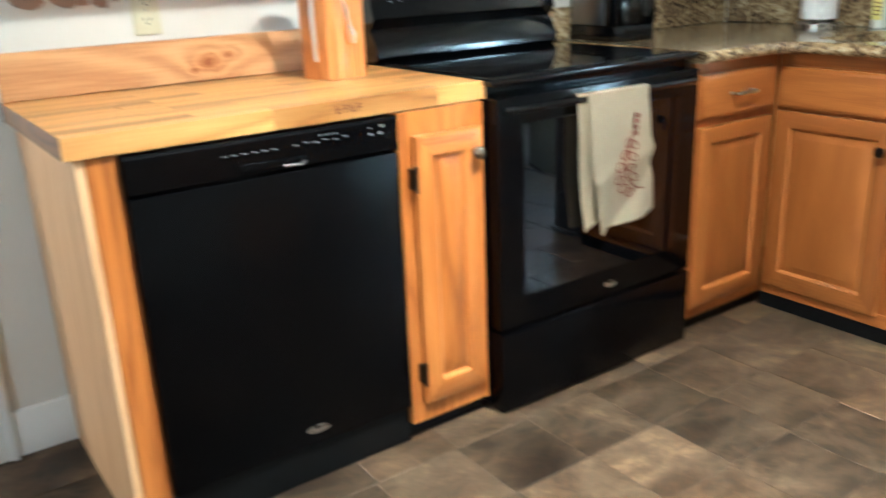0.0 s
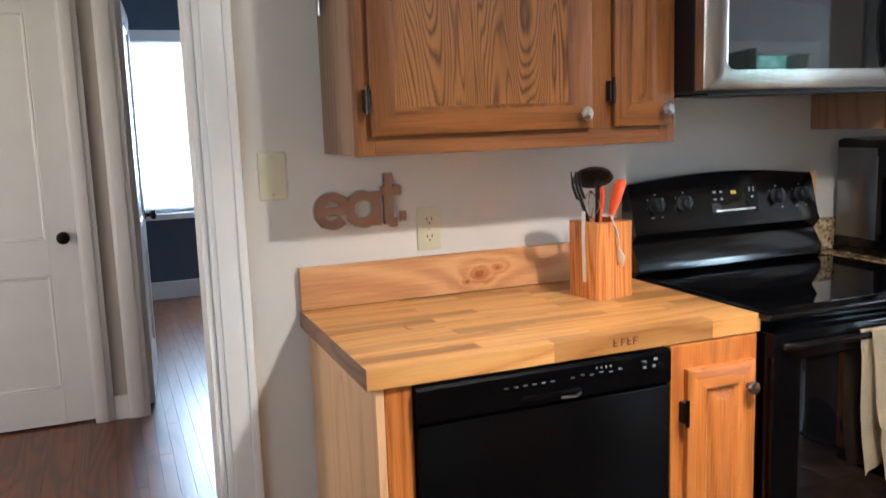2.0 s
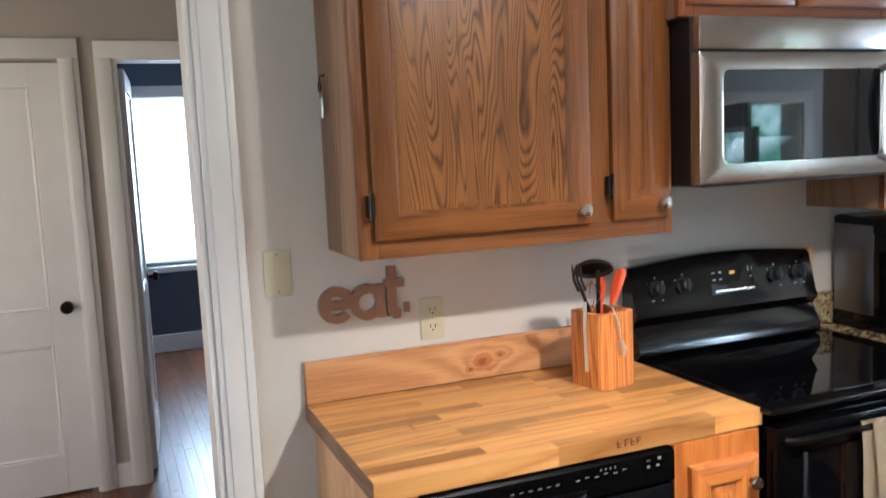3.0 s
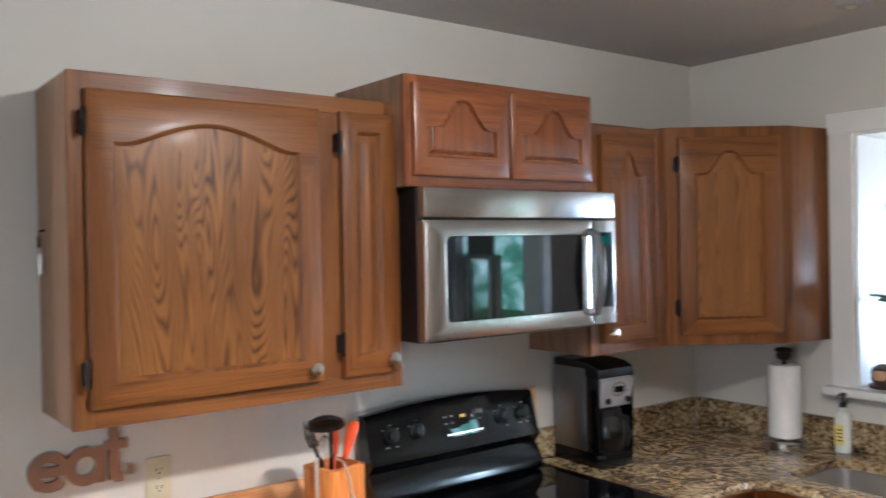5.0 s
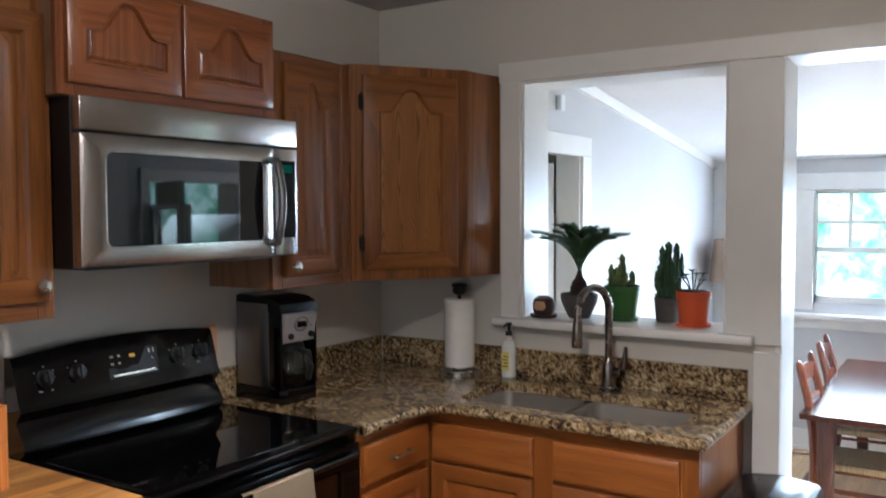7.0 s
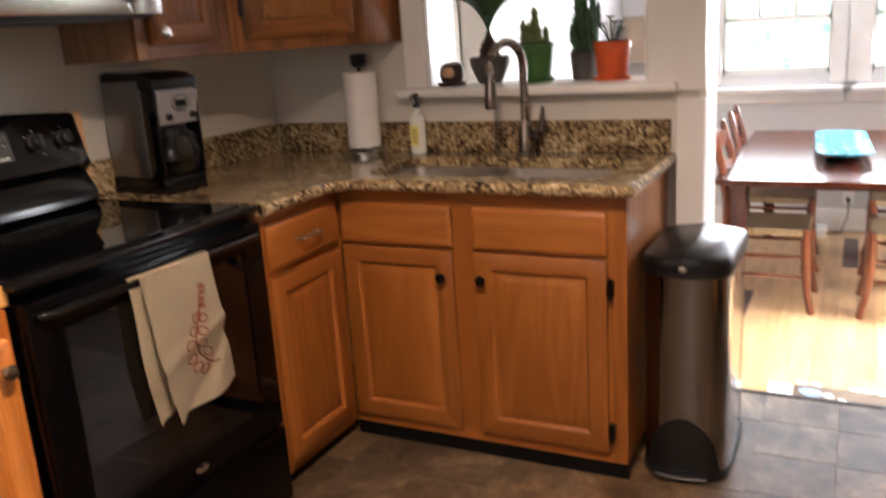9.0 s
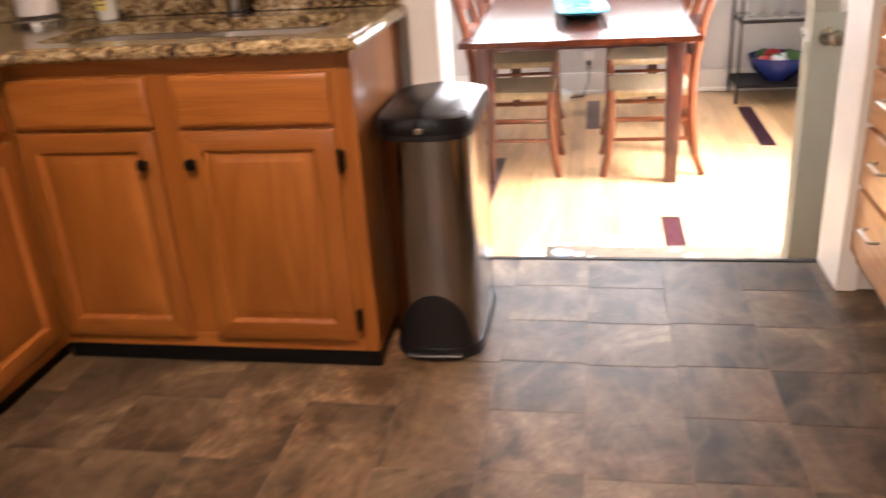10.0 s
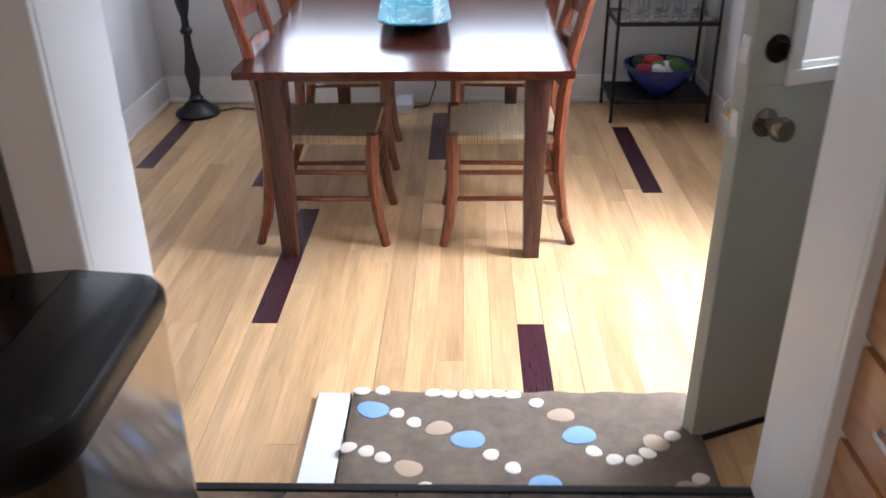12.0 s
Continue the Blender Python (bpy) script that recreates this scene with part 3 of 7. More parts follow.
# unseen wall added behind door_1 to keep light from leaking under it
structure("closet_wall", bx(-2.08, -0.30, 5.3, 5.4, 0, CEIL), "wall_h")
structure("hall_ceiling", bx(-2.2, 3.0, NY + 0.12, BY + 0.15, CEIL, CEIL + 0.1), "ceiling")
bm = bmesh.new()
box(bm, -0.3, 0.26, BY, BY + 0.12, 0, CEIL)
box(bm, 0.26, 1.36, BY, BY + 0.12, 0, 0.72)
box(bm, 0.26, 1.36, BY, BY + 0.12, 2.10, CEIL)
box(bm, 1.36, 3.0, BY, BY + 0.12, 0, CEIL)
box(bm, -0.3, -0.18, HY + 0.12, BY, 0, CEIL)
structure("bedroom_wall", bm, "wall_b", "dark blue-grey painted bedroom wall")
bm = bmesh.new()
box(bm, -0.18, 2.9, BY - 0.016, BY, 0, 0.15, 0.004)
structure("bedroom_baseboard", bm, "trim")
# bedroom window
win = thing("window_1", pose(0.26, BY, 0.72), "white framed bedroom window with a pale blind", "window", kind="structure")
bm = bmesh.new()
box(bm, -0.09, 0, -0.02, 0, -0.02, 1.44, 0.003)
box(bm, 1.1, 1.19, -0.02, 0, -0.02, 1.44, 0.003)
box(bm, -0.09, 1.19, -0.022, 0, 1.38, 1.47, 0.003)
part("window_frame", bm, "trim", win)
part("window_sill", bx(-0.11, 1.21, -0.06, 0.1, -0.05, 0.0, 0.004), "trim", win)
part("sash", bx(0.0, 1.1, 0.05, 0.08, 0.0, 0.05), "trim", win)
n = Nodes("pale_blind")
n.b.inputs["Transmission Weight"].default_value = 0.0
tr = n.add("ShaderNodeBsdfTranslucent")
tr.inputs[0].default_value = (0.9, 0.92, 0.95, 1)
n.link(tr.outputs[0], n.t.nodes["Material Output"].inputs[0])
M["blind"] = n.mat
part("blind", bx(0.01, 1.09, 0.02, 0.024, 0.03, 1.38), "blind", win)

# hall doors and their casings
bm = bmesh.new()
for a, b in ((-0.12, -0.03), (0.035, 0.135), (-0.99, -0.90)):
    box(bm, a, b, HY - 0.02, HY, 0, 2.06, 0.004, 2)
    box(bm, a + 0.012, b - 0.025, HY - 0.028, HY, 0, 2.06, 0.004, 2)
box(bm, -0.99, -0.03, HY - 0.02, HY, 2.06, 2.15, 0.004, 2)
box(bm, 0.035, 1.03, HY - 0.02, HY, 2.05, 2.14, 0.004, 2)
box(bm, 0.115, 0.135, HY, HY + 0.13, 0, 2.05, 0.002)
box(bm, 0.94, 1.03, HY - 0.02, HY, 0, 2.05, 0.004)
boards("hall_door_casing", bm, "trim", "white moulded casings of the hall doors")
bm = bmesh.new()
box(bm, -0.03, 0.035, HY - 0.014, HY, 0, 0.12, 0.003)
structure("hall_baseboard", bm, "trim")


def panel_door(name, w, h, m, label, panels, knob_x, side=-1):
    """A painted door with sunk panels; local x along its width, its face at y = 0."""
    d = thing(name, m, label, "door", kind="structure")
    bm = bmesh.new()
    xs = [0, 0.13, w - 0.13, w]
    box(bm, 0, 0.13, 0, 0.036, 0.012, h, 0.002)
    box(bm, w - 0.13, w, 0, 0.036, 0.012, h, 0.002)
    zs = [0.012] + [z for p in panels for z in p] + [h]
    for a, b in zip(zs[::2], zs[1::2]): box(bm, 0.13, w - 0.13, 0, 0.036, a, b)
    for a, b in panels:
        box(bm, 0.13, w - 0.13, 0.011, 0.025, a, b)
        for q in ((0.13, 0.145, a, b), (w - 0.145, w - 0.13, a, b), (0.145, w - 0.145, a, a + 0.015), (0.145, w - 0.145, b - 0.015, b)):
            box(bm, q[0], q[1], 0.005, 0.03, q[2], q[3], 0.004)
    part("panel_leaf", bm, "trim", d)
    for s in (-1, 1):
        bm = bmesh.new()
        lathe(bm, [(0.026, 0.0), (0.026, 0.006), (0.011, 0.01), (0.011, 0.03), (0.024, 0.036), (0.03, 0.048), (0.026, 0.06), (0.008, 0.066)], 18)
        part("knob", bm, "knob", d, "dark bronze knob", Matrix.Translation((knob_x, 0.0 if s < 0 else 0.036, 0.913)) @ pose(0, 0, 0, 90 * -s if s > 0 else 90))
    part("latch", bx(w - 0.002, w + 0.008, 0.004, 0.016, 0.88, 0.95), "knob", d)
    return d


panel_door("door_1", 0.78, 2.045, pose(-0.90, HY + 0.02, 0), "white two-panel closet door, closed", ((0.19, 0.735), (0.905, 1.935)), 0.72)
panel_door("door_2", 0.78, 2.03, pose(0.165, HY + 0.14, 0, 0, 0, 86), "white two-panel bedroom door standing open", ((0.19, 0.735), (0.905, 1.935)), 0.72)

# dining room
bm = bmesh.new()
box(bm, 3.40, 3.55, DN, DN + 0.12, DF, 2.6)
box(bm, 3.55, 4.33, DN, DN + 0.12, 1.87, 2.6)
box(bm, 4.33, DE + 0.12, DN, DN + 0.12, DF, 2.6)
structure("dining_wall_north", bm, "wall_d", "pale grey dining room wall")
bm = bmesh.new()
box(bm, 3.40, 4.20, DS - 0.12, DS, DF, 2.6)
box(bm, 4.20, 5.04, DS - 0.12, DS, 1.80, 2.6)
box(bm, 5.04, DE + 0.12, DS - 0.12, DS, DF, 2.6)
structure("dining_wall_south", bm, "wall_d", "pale grey dining room wall with an open outer door")
WA, WB = (0.46, 1.187), (-0.53, 0.20)
bm = bmesh.new()
box(bm, DE, DE + 0.12, DS - 0.12, WB[0], DF, 2.3)
box(bm, DE, DE + 0.12, WB[1], WA[0], DF, 2.3)
box(bm, DE, DE + 0.12, WA[1], DN + 0.12, DF, 2.3)
for w in (WA, WB):
    box(bm, DE, DE + 0.12, w[0], w[1], DF, 0.88)
    box(bm, DE, DE + 0.12, w[0], w[1], 1.72, 2.3)
structure("dining_wall_east", bm, "wall_d", "pale grey dining room wall with two sash windows")
bm = bmesh.new()
v = [bm.verts.new(p) for p in ((3.40, DS - .12, dz(3.40)), (DE + .12, DS - .12, dz(DE + .12)), (DE + .12, DN + .12, dz(DE + .12)), (3.40, DN + .12, dz(3.40)))]
v2 = [bm.verts.new((q.co.x, q.co.y, q.co.z + 0.45)) for q in v]
bm.faces.new(v[::-1]); bm.faces.new(v2)
for i in range(4): bm.faces.new((v[i], v[(i + 1) % 4], v2[(i + 1) % 4], v2[i]))
structure("dining_ceiling", bm, "ceiling_d", "sloping white dining room ceiling")
structure("dining_floor", bx(3.30, DE + 0.12, DS - 0.12, DN + 0.12, DF - 0.1, DF - 0.006), "sawn", "pale bamboo plank floor with dark inlaid planks")
bm = bmesh.new()
for i in range(1):
    a, b = 3.40, DE
    pts = [(a, dz(a)), (b, dz(b))]
    v = []
    for x, z in pts:
        v.append([bm.verts.new(p) for p in ((x, DN, z - 0.055), (x, DN - 0.02, z - 0.05), (x, DN - 0.035, z - 0.012), (x, DN - 0.035, z - 0.001), (x, DN, z - 0.001))])
    for k in range(5): bm.faces.new((v[0][k], v[0][(k + 1) % 5], v[1][(k + 1) % 5], v[1][k]))
    bm.faces.new(v[0]); bm.faces.new(v[1][::-1])
structure("crown_moulding", bm, "trim")
bm = bmesh.new()
box(bm, 4.44, DE, DN - 0.018, DN, DF, DF + 0.16, 0.004, 2)
box(bm, 4.44, DE, DN - 0.026, DN, DF, DF + 0.03, 0.006, 2)
box(bm, DE - 0.018, DE, DS, DN - 0.018, DF, DF + 0.16, 0.004, 2)
box(bm, DE - 0.026, DE, DS, DN - 0.018, DF, DF + 0.03, 0.006, 2)
box(bm, 5.141, DE - 0.018, DS, DS + 0.018, DF, DF + 0.16, 0.004, 2)
boards("dining_baseboard", bm, "trim", "white painted baseboard")
# north doorway of the dining room, with a narrow room beyond
bm = bmesh.new()
box(bm, 4.33, 4.44, DN - 0.02, DN, DF, 1.96, 0.003)
box(bm, 3.42, 4.44, DN - 0.022, DN, 1.86, 1.965, 0.003)
box(bm, 4.315, 4.33, DN - 0.002, DN + 0.13, DF, 1.87)
boards("dining_casing", bm, "trim", "white casing of the dining room's north doorway")
bm = bmesh.new()
box(bm, 3.45, 5.2, 3.6, 3.7, DF, 2.5)
box(bm, 5.1, 5.2, DN + 0.12, 3.6, DF, 2.5)
structure("utility_wall", bm, "olive")
# plain panel stands in for a pale area whose nature is unknown
structure("utility_wainscot", bx(5.08, 5.0995, DN + 0.16, 3.59, DF, 1.56), plain("cream_board", (222, 224, 206), 0.6, vary=0.04), "plain pale cream panel in the small room")
structure("utility_ledge", bx(4.98, 5.0795, DN + 0.16, 3.59, 1.20, 1.235, 0.004), "trim", "white ledge in the small room")
structure("utility_ceiling", bx(3.40, 5.2, DN + 0.12, 3.7, 2.3, 2.4), "ceiling_d")
structure("utility_floor", bx(3.40, 5.2, DN + 0.12, 3.7, DF - 0.1, DF), "sawn")
d = panel_door("door_3", 0.74, 2.08, pose(4.31, DN + 0.14, DF, 0, 0, 47), "white door standing open to a small room", ((0.2, 0.8), (0.95, 1.95)), 0.68)


def sash_window(name, y0, y1):
    """A double-hung window with six panes above one; local x runs along -y."""
    w = y1 - y0
    t = thing(name, pose(DE, y1, 0.88, 0, 0, -90), "white double-hung window with divided upper sash", "window", "dining windows", "structure")
    bm = bmesh.new()
    box(bm, -0.15, 0, -0.02, 0, -0.06, 0.96, 0.003)
    box(bm, w, w + 0.10, -0.02, 0, -0.06, 0.96, 0.003)
    box(bm, -0.15, w + 0.10, -0.024, 0, 0.84, 0.965, 0.003)
    part("casing", bm, "trim", t)
    part("window_sill", bx(-0.18, w + 0.16, -0.07, 0.04, -0.125, -0.085, 0.006, 2), "trim", t)
    part("apron", bx(-0.15, w + 0.10, -0.016, 0, -0.20, -0.126, 0.003), "trim", t)
    bm = bmesh.new()
    for a, b, c, d in ((0, 0.02, 0, 0.84), (w - 0.02, w, 0, 0.84), (0, w, 0, 0.045), (0, w, 0.375, 0.415), (0, w, 0.81, 0.84)):
        box(bm, a, b, 0.03, 0.07, c, d)
    part("window_frame", bm, "trim", t)
    for i in (1, 2): part("muntin", bx(w * i / 3 - 0.013, w * i / 3 + 0.013, 0.035, 0.06, 0.415, 0.81), "trim", t)
    part("muntin", bx(0.02, w - 0.02, 0.037, 0.062, 0.586, 0.614), "trim", t)
    for a, b in ((0.045, 0.375), (0.415, 0.81)):
        p = part("pane", bx(0.02, w - 0.02, 0.048, 0.052, a, b), "pane", t)
        p.visible_shadow = False
    return t


sash_window("window_2", *WA)
sash_window("window_3", *WB)

# outer door, open into the dining room
free, hinge = Vector((3.87, -0.49, 0)), Vector((4.20, -1.255, 0))
ang = math.degrees(math.atan2(free.y - hinge.y, free.x - hinge.x))
LW = (free - hinge).length
door = thing("door_4", pose(hinge.x, hinge.y, DF + 0.012, 0, 0, ang), "grey-green outer door with a glass light, standing open", "door", kind="structure")
bm = bmesh.new()
box(bm, 0, LW, -0.022, 0.022, 0, 0.98, 0.002)
box(bm, 0, 0.14, -0.022, 0.022, 0.98, 1.86)
box(bm, LW - 0.14, LW, -0.022, 0.022, 0.98, 1.86)
box(bm, 0.14, LW - 0.14, -0.022, 0.022, 1.86, 2.02)
part("leaf", bm, "olive", door)
bm = bmesh.new()
for s in (-1, 1):
    for a, b, c, d in ((0.10, LW - 0.10, 0.975, 1.01), (0.10, LW - 0.10, 1.83, 1.865), (0.10, 0.135, 1.01, 1.83), (LW - 0.135, LW - 0.10, 1.01, 1.83)):
        y = sorted((s * 0.022, s * 0.034))
        box(bm, a, b, y[0], y[1], c, d, 0.004, 2)
part("light_frame", bm, "trim", door)
part("pane", bx(0.14, LW - 0.14, -0.005, 0.005, 0.98, 1.86), "pane", door).visible_shadow = False
for z, big in ((0.895, True), (1.062, False)):
    part("latch_plate", bx(LW, LW + 0.002, -0.013, 0.013, z - 0.03, z + 0.03), "nickel", door)
    for s in (-1, 1):
        bm = bmesh.new()
        if big: lathe(bm, [(0.033, 0), (0.033, 0.006), (0.014, 0.012), (0.013, 0.034), (0.024, 0.04), (0.029, 0.054), (0.025, 0.07), (0.006, 0.074)], 18)
        else: lathe(bm, [(0.031, 0), (0.031, 0.008), (0.024, 0.012), (0.006, 0.014)], 18)
        if not big: box(bm, -0.005, 0.005, -0.018, 0.018, 0.012, 0.03, 0.002)
        part("knob" if big else "deadbolt", bm, "brass" if big else "knob", door, "", Matrix.Translation((LW - 0.065, s * 0.022, z)) @ pose(0, 0, 0, -90 * s))
part("door_sweep", bx(0, LW, -0.026, 0.026, -0.011, 0.012, 0.003), "threshold", door)
bm = bmesh.new()
box(bm, 4.18, 4.20, DS - 0.20, DS + 0.0, DF, 1.80)
box(bm, 5.02, 5.038, DS - 0.20, DS + 0.0, DF, 1.80)
box(bm, 5.04, 5.14, DS, DS + 0.02, DF, 1.88, 0.003)
box(bm, 4.10, 4.19, DS, DS + 0.02, DF, 1.88, 0.003)
box(bm, 4.10, 5.14, DS, DS + 0.022, 1.80, 1.89, 0.003)
boards("outer_door_casing", bm, "trim")

# outside: the backdrop sheets glow by themselves, in place of lit woods and sky
structure("ground", bx(-300, 300, -300, 300, DF - 0.4, DF - 0.3), plain("lawn", (92, 112, 62), 0.9, vary=0.3, scale=3), "lawn round the house")
structure("backdrop_east", bx(19, 19.1, -30, 30, -2, 9), "woods", "glowing backdrop of bright woods beyond the lawn")
structure("backdrop_south", bx(-2, 30, -19.1, -19, -2, 4.5), "woods", "glowing backdrop of bright woods beyond the lawn")
structure("backdrop_north", bx(-8, 10, 11.5, 11.6, -1, 6), "bright_sky", "pale sky behind the bedroom window")

# ---- kitchen cabinets ----


def outline(w, h, s, bot, top, rise, n=18):
    """Paired outlines of a cabinet door: the outer edge and the (arched) inner edge."""
    inn, out = [], []
    x0, x1, z0, z1 = s, w - s, bot, h - top - rise
    for i in range(6):
        u = i / 6; inn.append((x0 + (x1 - x0) * u, z0)); out.append((w * u, 0))
    for i in range(6):
        u = i / 6; inn.append((x1, z0 + (z1 - z0) * u)); out.append((w, h * u))
    for i in range(n):
        u = i / n
        q = 2 * u - 1
        f = (0.5 + 0.5 * math.cos(math.pi * min(1, abs(q) / 0.86))) ** 0.62 if rise else 0
        if rise > 0.08: f = 0.5 + 0.5 * math.cos(math.pi * min(1, max(0, abs(q) - 0.08) / 0.66))
        inn.append((x1 + (x0 - x1) * u, z1 + rise * f)); out.append((w * (1 - u), h))
    for i in range(6):
        u = i / 6; inn.append((x0, z1 + (z0 - z1) * u)); out.append((0, h * (1 - u)))
    return out, inn


def scaled(pts, inset):
    """The outline drawn in by about inset."""
    cx = sum(p[0] for p in pts) / len(pts)
    xs, zs = [p[0] for p in pts], [p[1] for p in pts]
    w, h = max(xs) - min(xs), max(zs) - min(zs)
    mx, mz = (max(xs) + min(xs)) / 2, (max(zs) + min(zs)) / 2
    return [(mx + (x - mx) * (1 - 2 * inset / w), mz + (z - mz) * (1 - 2 * inset / h)) for x, z in pts]


def rings(bm, loops, close_first=True, close_last=True):
    rows = [[bm.verts.new((x, y, z)) for x, z in pts] for pts, y in loops]
    n = len(rows[0])
    fs = []
    for a, b in zip(rows, rows[1:]):
        for i in range(n): fs.append(bm.faces.new((a[i], a[(i + 1) % n], b[(i + 1) % n], b[i])))
    if close_first: fs.append(bm.faces.new(rows[0][::-1]))
    if close_last: fs.append(bm.faces.new(rows[-1]))
    return fs


def cabinet_door(parent, x, z, w, h, rise=0.0, wood_m="oak", rail_m="oak_x", knob=None, hinges="", pull=None, stile=0.055, bot=0.055, top=0.05, flat=False, knob_m="nickel", panel_m=None, bevel=0.022, bead=False):
    """A raised-panel door on the front (y = 0) of a cabinet."""
    out, inn = outline(w, h, min(stile, w * 0.3), min(bot, h * 0.3), min(top, h * 0.3), rise)
    bm = bmesh.new()
    loops = [(out, -0.001), (out, -0.016), (scaled(out, 0.006), -0.020), (inn, -0.020), (scaled(inn, 0.004), -0.017), (scaled(inn, 0.009), -0.0095)]
    if bead:
        loops[4:] = [(scaled(inn, 0.002), -0.0228), (scaled(inn, 0.005), -0.0235), (scaled(inn, 0.008), -0.0205), (scaled(inn, 0.009), -0.0095)]
    fs = rings(bm, loops, True, False)
    zl, zh = min(p[1] for p in inn), max(p[1] for p in inn) - rise
    for f in fs:
        c = f.calc_center_median()
        if (c.z < zl or c.z > zh) and 0.03 < c.x < w - 0.03: f.material_index = 1
    ob = part("cabinet_door", bm, [wood_m, rail_m], parent, "", Matrix.Translation((x, 0, z)))
    bm = bmesh.new()
    a = scaled(inn, 0.009)
    loops = [(a, -0.0094), (scaled(a, 0.004), -0.009), (scaled(a, bevel if not flat else 0.006), -0.0165 if not flat else -0.0095), (scaled(a, bevel + 0.004 if not flat else 0.01), -0.0175 if not flat else -0.0098)]
    rings(bm, loops, False, True)
    part("panel", bm, panel_m or wood_m, ob)
    if knob:
        bm = bmesh.new()
        lathe(bm, [(0.008, 0), (0.006, 0.006), (0.006, 0.014), (0.015, 0.018), (0.017, 0.024), (0.014, 0.029), (0.004, 0.031)], 16)
        part("knob", bm, knob_m, ob, "", Matrix.Translation((knob[0], -0.018, knob[1])) @ pose(0, 0, 0, 90))
    for hx, hz in hinges or ():
        bm = bmesh.new()
        box(bm, hx - 0.008, hx + 0.008, -0.0225, -0.001, hz - 0.025, hz + 0.025, 0.002)
        tube(bm, [(hx, -0.024, hz - 0.032), (hx, -0.024, hz + 0.032)], 0.005, 8)
        part("hinge", bm, "knob", ob, "dark bronze hinge")
    if pull: bar_pull(ob, *pull)
    return ob


def bar_pull(ob, x, z, length=0.10, upright=False):
    bm = bmesh.new()
    h = length / 2
    p = [(-h, 0, 0), (-h, -0.024, 0), (-h + 0.006, -0.03, 0), (h - 0.006, -0.03, 0), (h, -0.024, 0), (h, 0, 0)]
    tube(bm, p, 0.0048, 8)
    part("handle", bm, "nickel", ob, "satin nickel bar pull", Matrix.Translation((x, -0.018, z)) @ (pose(0, 0, 0, 0, 90, 0) if upright else Matrix()))


def drawer_front(parent, x, z, w, h, wood_m="oak_x", pull=None, slab=False):
    bm = bmesh.new()
    def rect(i): return [(i, i), (w - i, i), (w - i, h - i), (i, h - i)]
    rings(bm, [(rect(0), -0.001), (rect(0), -0.0195), (rect(0.003), -0.0215), (rect(0.005), -0.0217)] if slab else [(rect(0), -0.001), (rect(0), -0.013), (rect(0.008), -0.019), (rect(0.014), -0.020)])
    ob = part("drawer_front", bm, wood_m, parent, "", Matrix.Translation((x, 0, z)))
    if pull: bar_pull(ob, *pull)
    return ob


def face(parent, w, h, front="oak", st=0.045, z0=0.0):
    """A face frame of two stiles and two rails, with a recessed board behind."""
    rail = front + "_x"
    for a in (0.0, w - st): part("stile", bx(a, a + st, 0, 0.0178, z0, h, 0.0012), front, parent)
    for a in (z0, h - st): part("rail", bx(st + 0.0003, w - st - 0.0003, 0, 0.0174, a, a + st, 0.0012), rail, parent)
    part("face_board", bx(st + 0.001, w - st - 0.001, 0.001, 0.0168, z0 + st + 0.0005, h - st - 0.0005), front, parent)


def carcass(parent, w, d, h, side="oak_side", front="oak", rails=()):
    """The box of a cabinet with a face frame at y = 0."""
    part("body", bx(0.0015, w - 0.0015, 0.018, d - 0.002, 0.0, h, 0.001), side, parent)
    face(parent, w, h, front)


G_UP = "wall cabinets"
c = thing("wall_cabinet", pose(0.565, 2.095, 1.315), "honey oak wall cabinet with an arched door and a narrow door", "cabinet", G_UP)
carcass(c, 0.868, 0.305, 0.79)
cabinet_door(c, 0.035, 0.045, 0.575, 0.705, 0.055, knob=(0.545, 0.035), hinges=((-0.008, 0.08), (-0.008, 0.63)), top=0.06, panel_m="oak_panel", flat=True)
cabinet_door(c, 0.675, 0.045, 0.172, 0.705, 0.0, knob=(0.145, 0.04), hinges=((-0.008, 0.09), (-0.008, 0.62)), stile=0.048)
c = thing("over_range_cabinet", pose(1.412, 2.03, 1.868), "short oak wall cabinet with two arched doors", "cabinet", G_UP)
carcass(c, 0.742, 0.37, 0.309, "oak_side", "red_oak")
cabinet_door(c, 0.02, 0.03, 0.345, 0.255, 0.088, "red_oak", "red_oak_x", bot=0.052, top=0.032, stile=0.042, bevel=0.012, bead=True)
cabinet_door(c, 0.377, 0.03, 0.345, 0.255, 0.088, "red_oak", "red_oak_x", bot=0.052, top=0.032, stile=0.042, bevel=0.012, bead=True)
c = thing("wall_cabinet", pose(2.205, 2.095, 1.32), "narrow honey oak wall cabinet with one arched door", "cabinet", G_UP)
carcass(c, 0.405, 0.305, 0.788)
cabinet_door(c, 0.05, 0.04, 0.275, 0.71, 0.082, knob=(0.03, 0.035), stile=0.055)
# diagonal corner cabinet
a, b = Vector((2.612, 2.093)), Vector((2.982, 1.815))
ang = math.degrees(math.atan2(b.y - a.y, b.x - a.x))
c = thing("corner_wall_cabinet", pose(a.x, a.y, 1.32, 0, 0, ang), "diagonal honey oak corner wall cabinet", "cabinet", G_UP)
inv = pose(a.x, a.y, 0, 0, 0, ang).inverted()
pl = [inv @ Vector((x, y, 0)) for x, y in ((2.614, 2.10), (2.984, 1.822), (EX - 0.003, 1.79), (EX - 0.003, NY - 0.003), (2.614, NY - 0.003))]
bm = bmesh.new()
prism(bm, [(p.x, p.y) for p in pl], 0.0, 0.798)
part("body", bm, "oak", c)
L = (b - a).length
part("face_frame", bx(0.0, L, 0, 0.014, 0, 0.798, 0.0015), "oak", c)
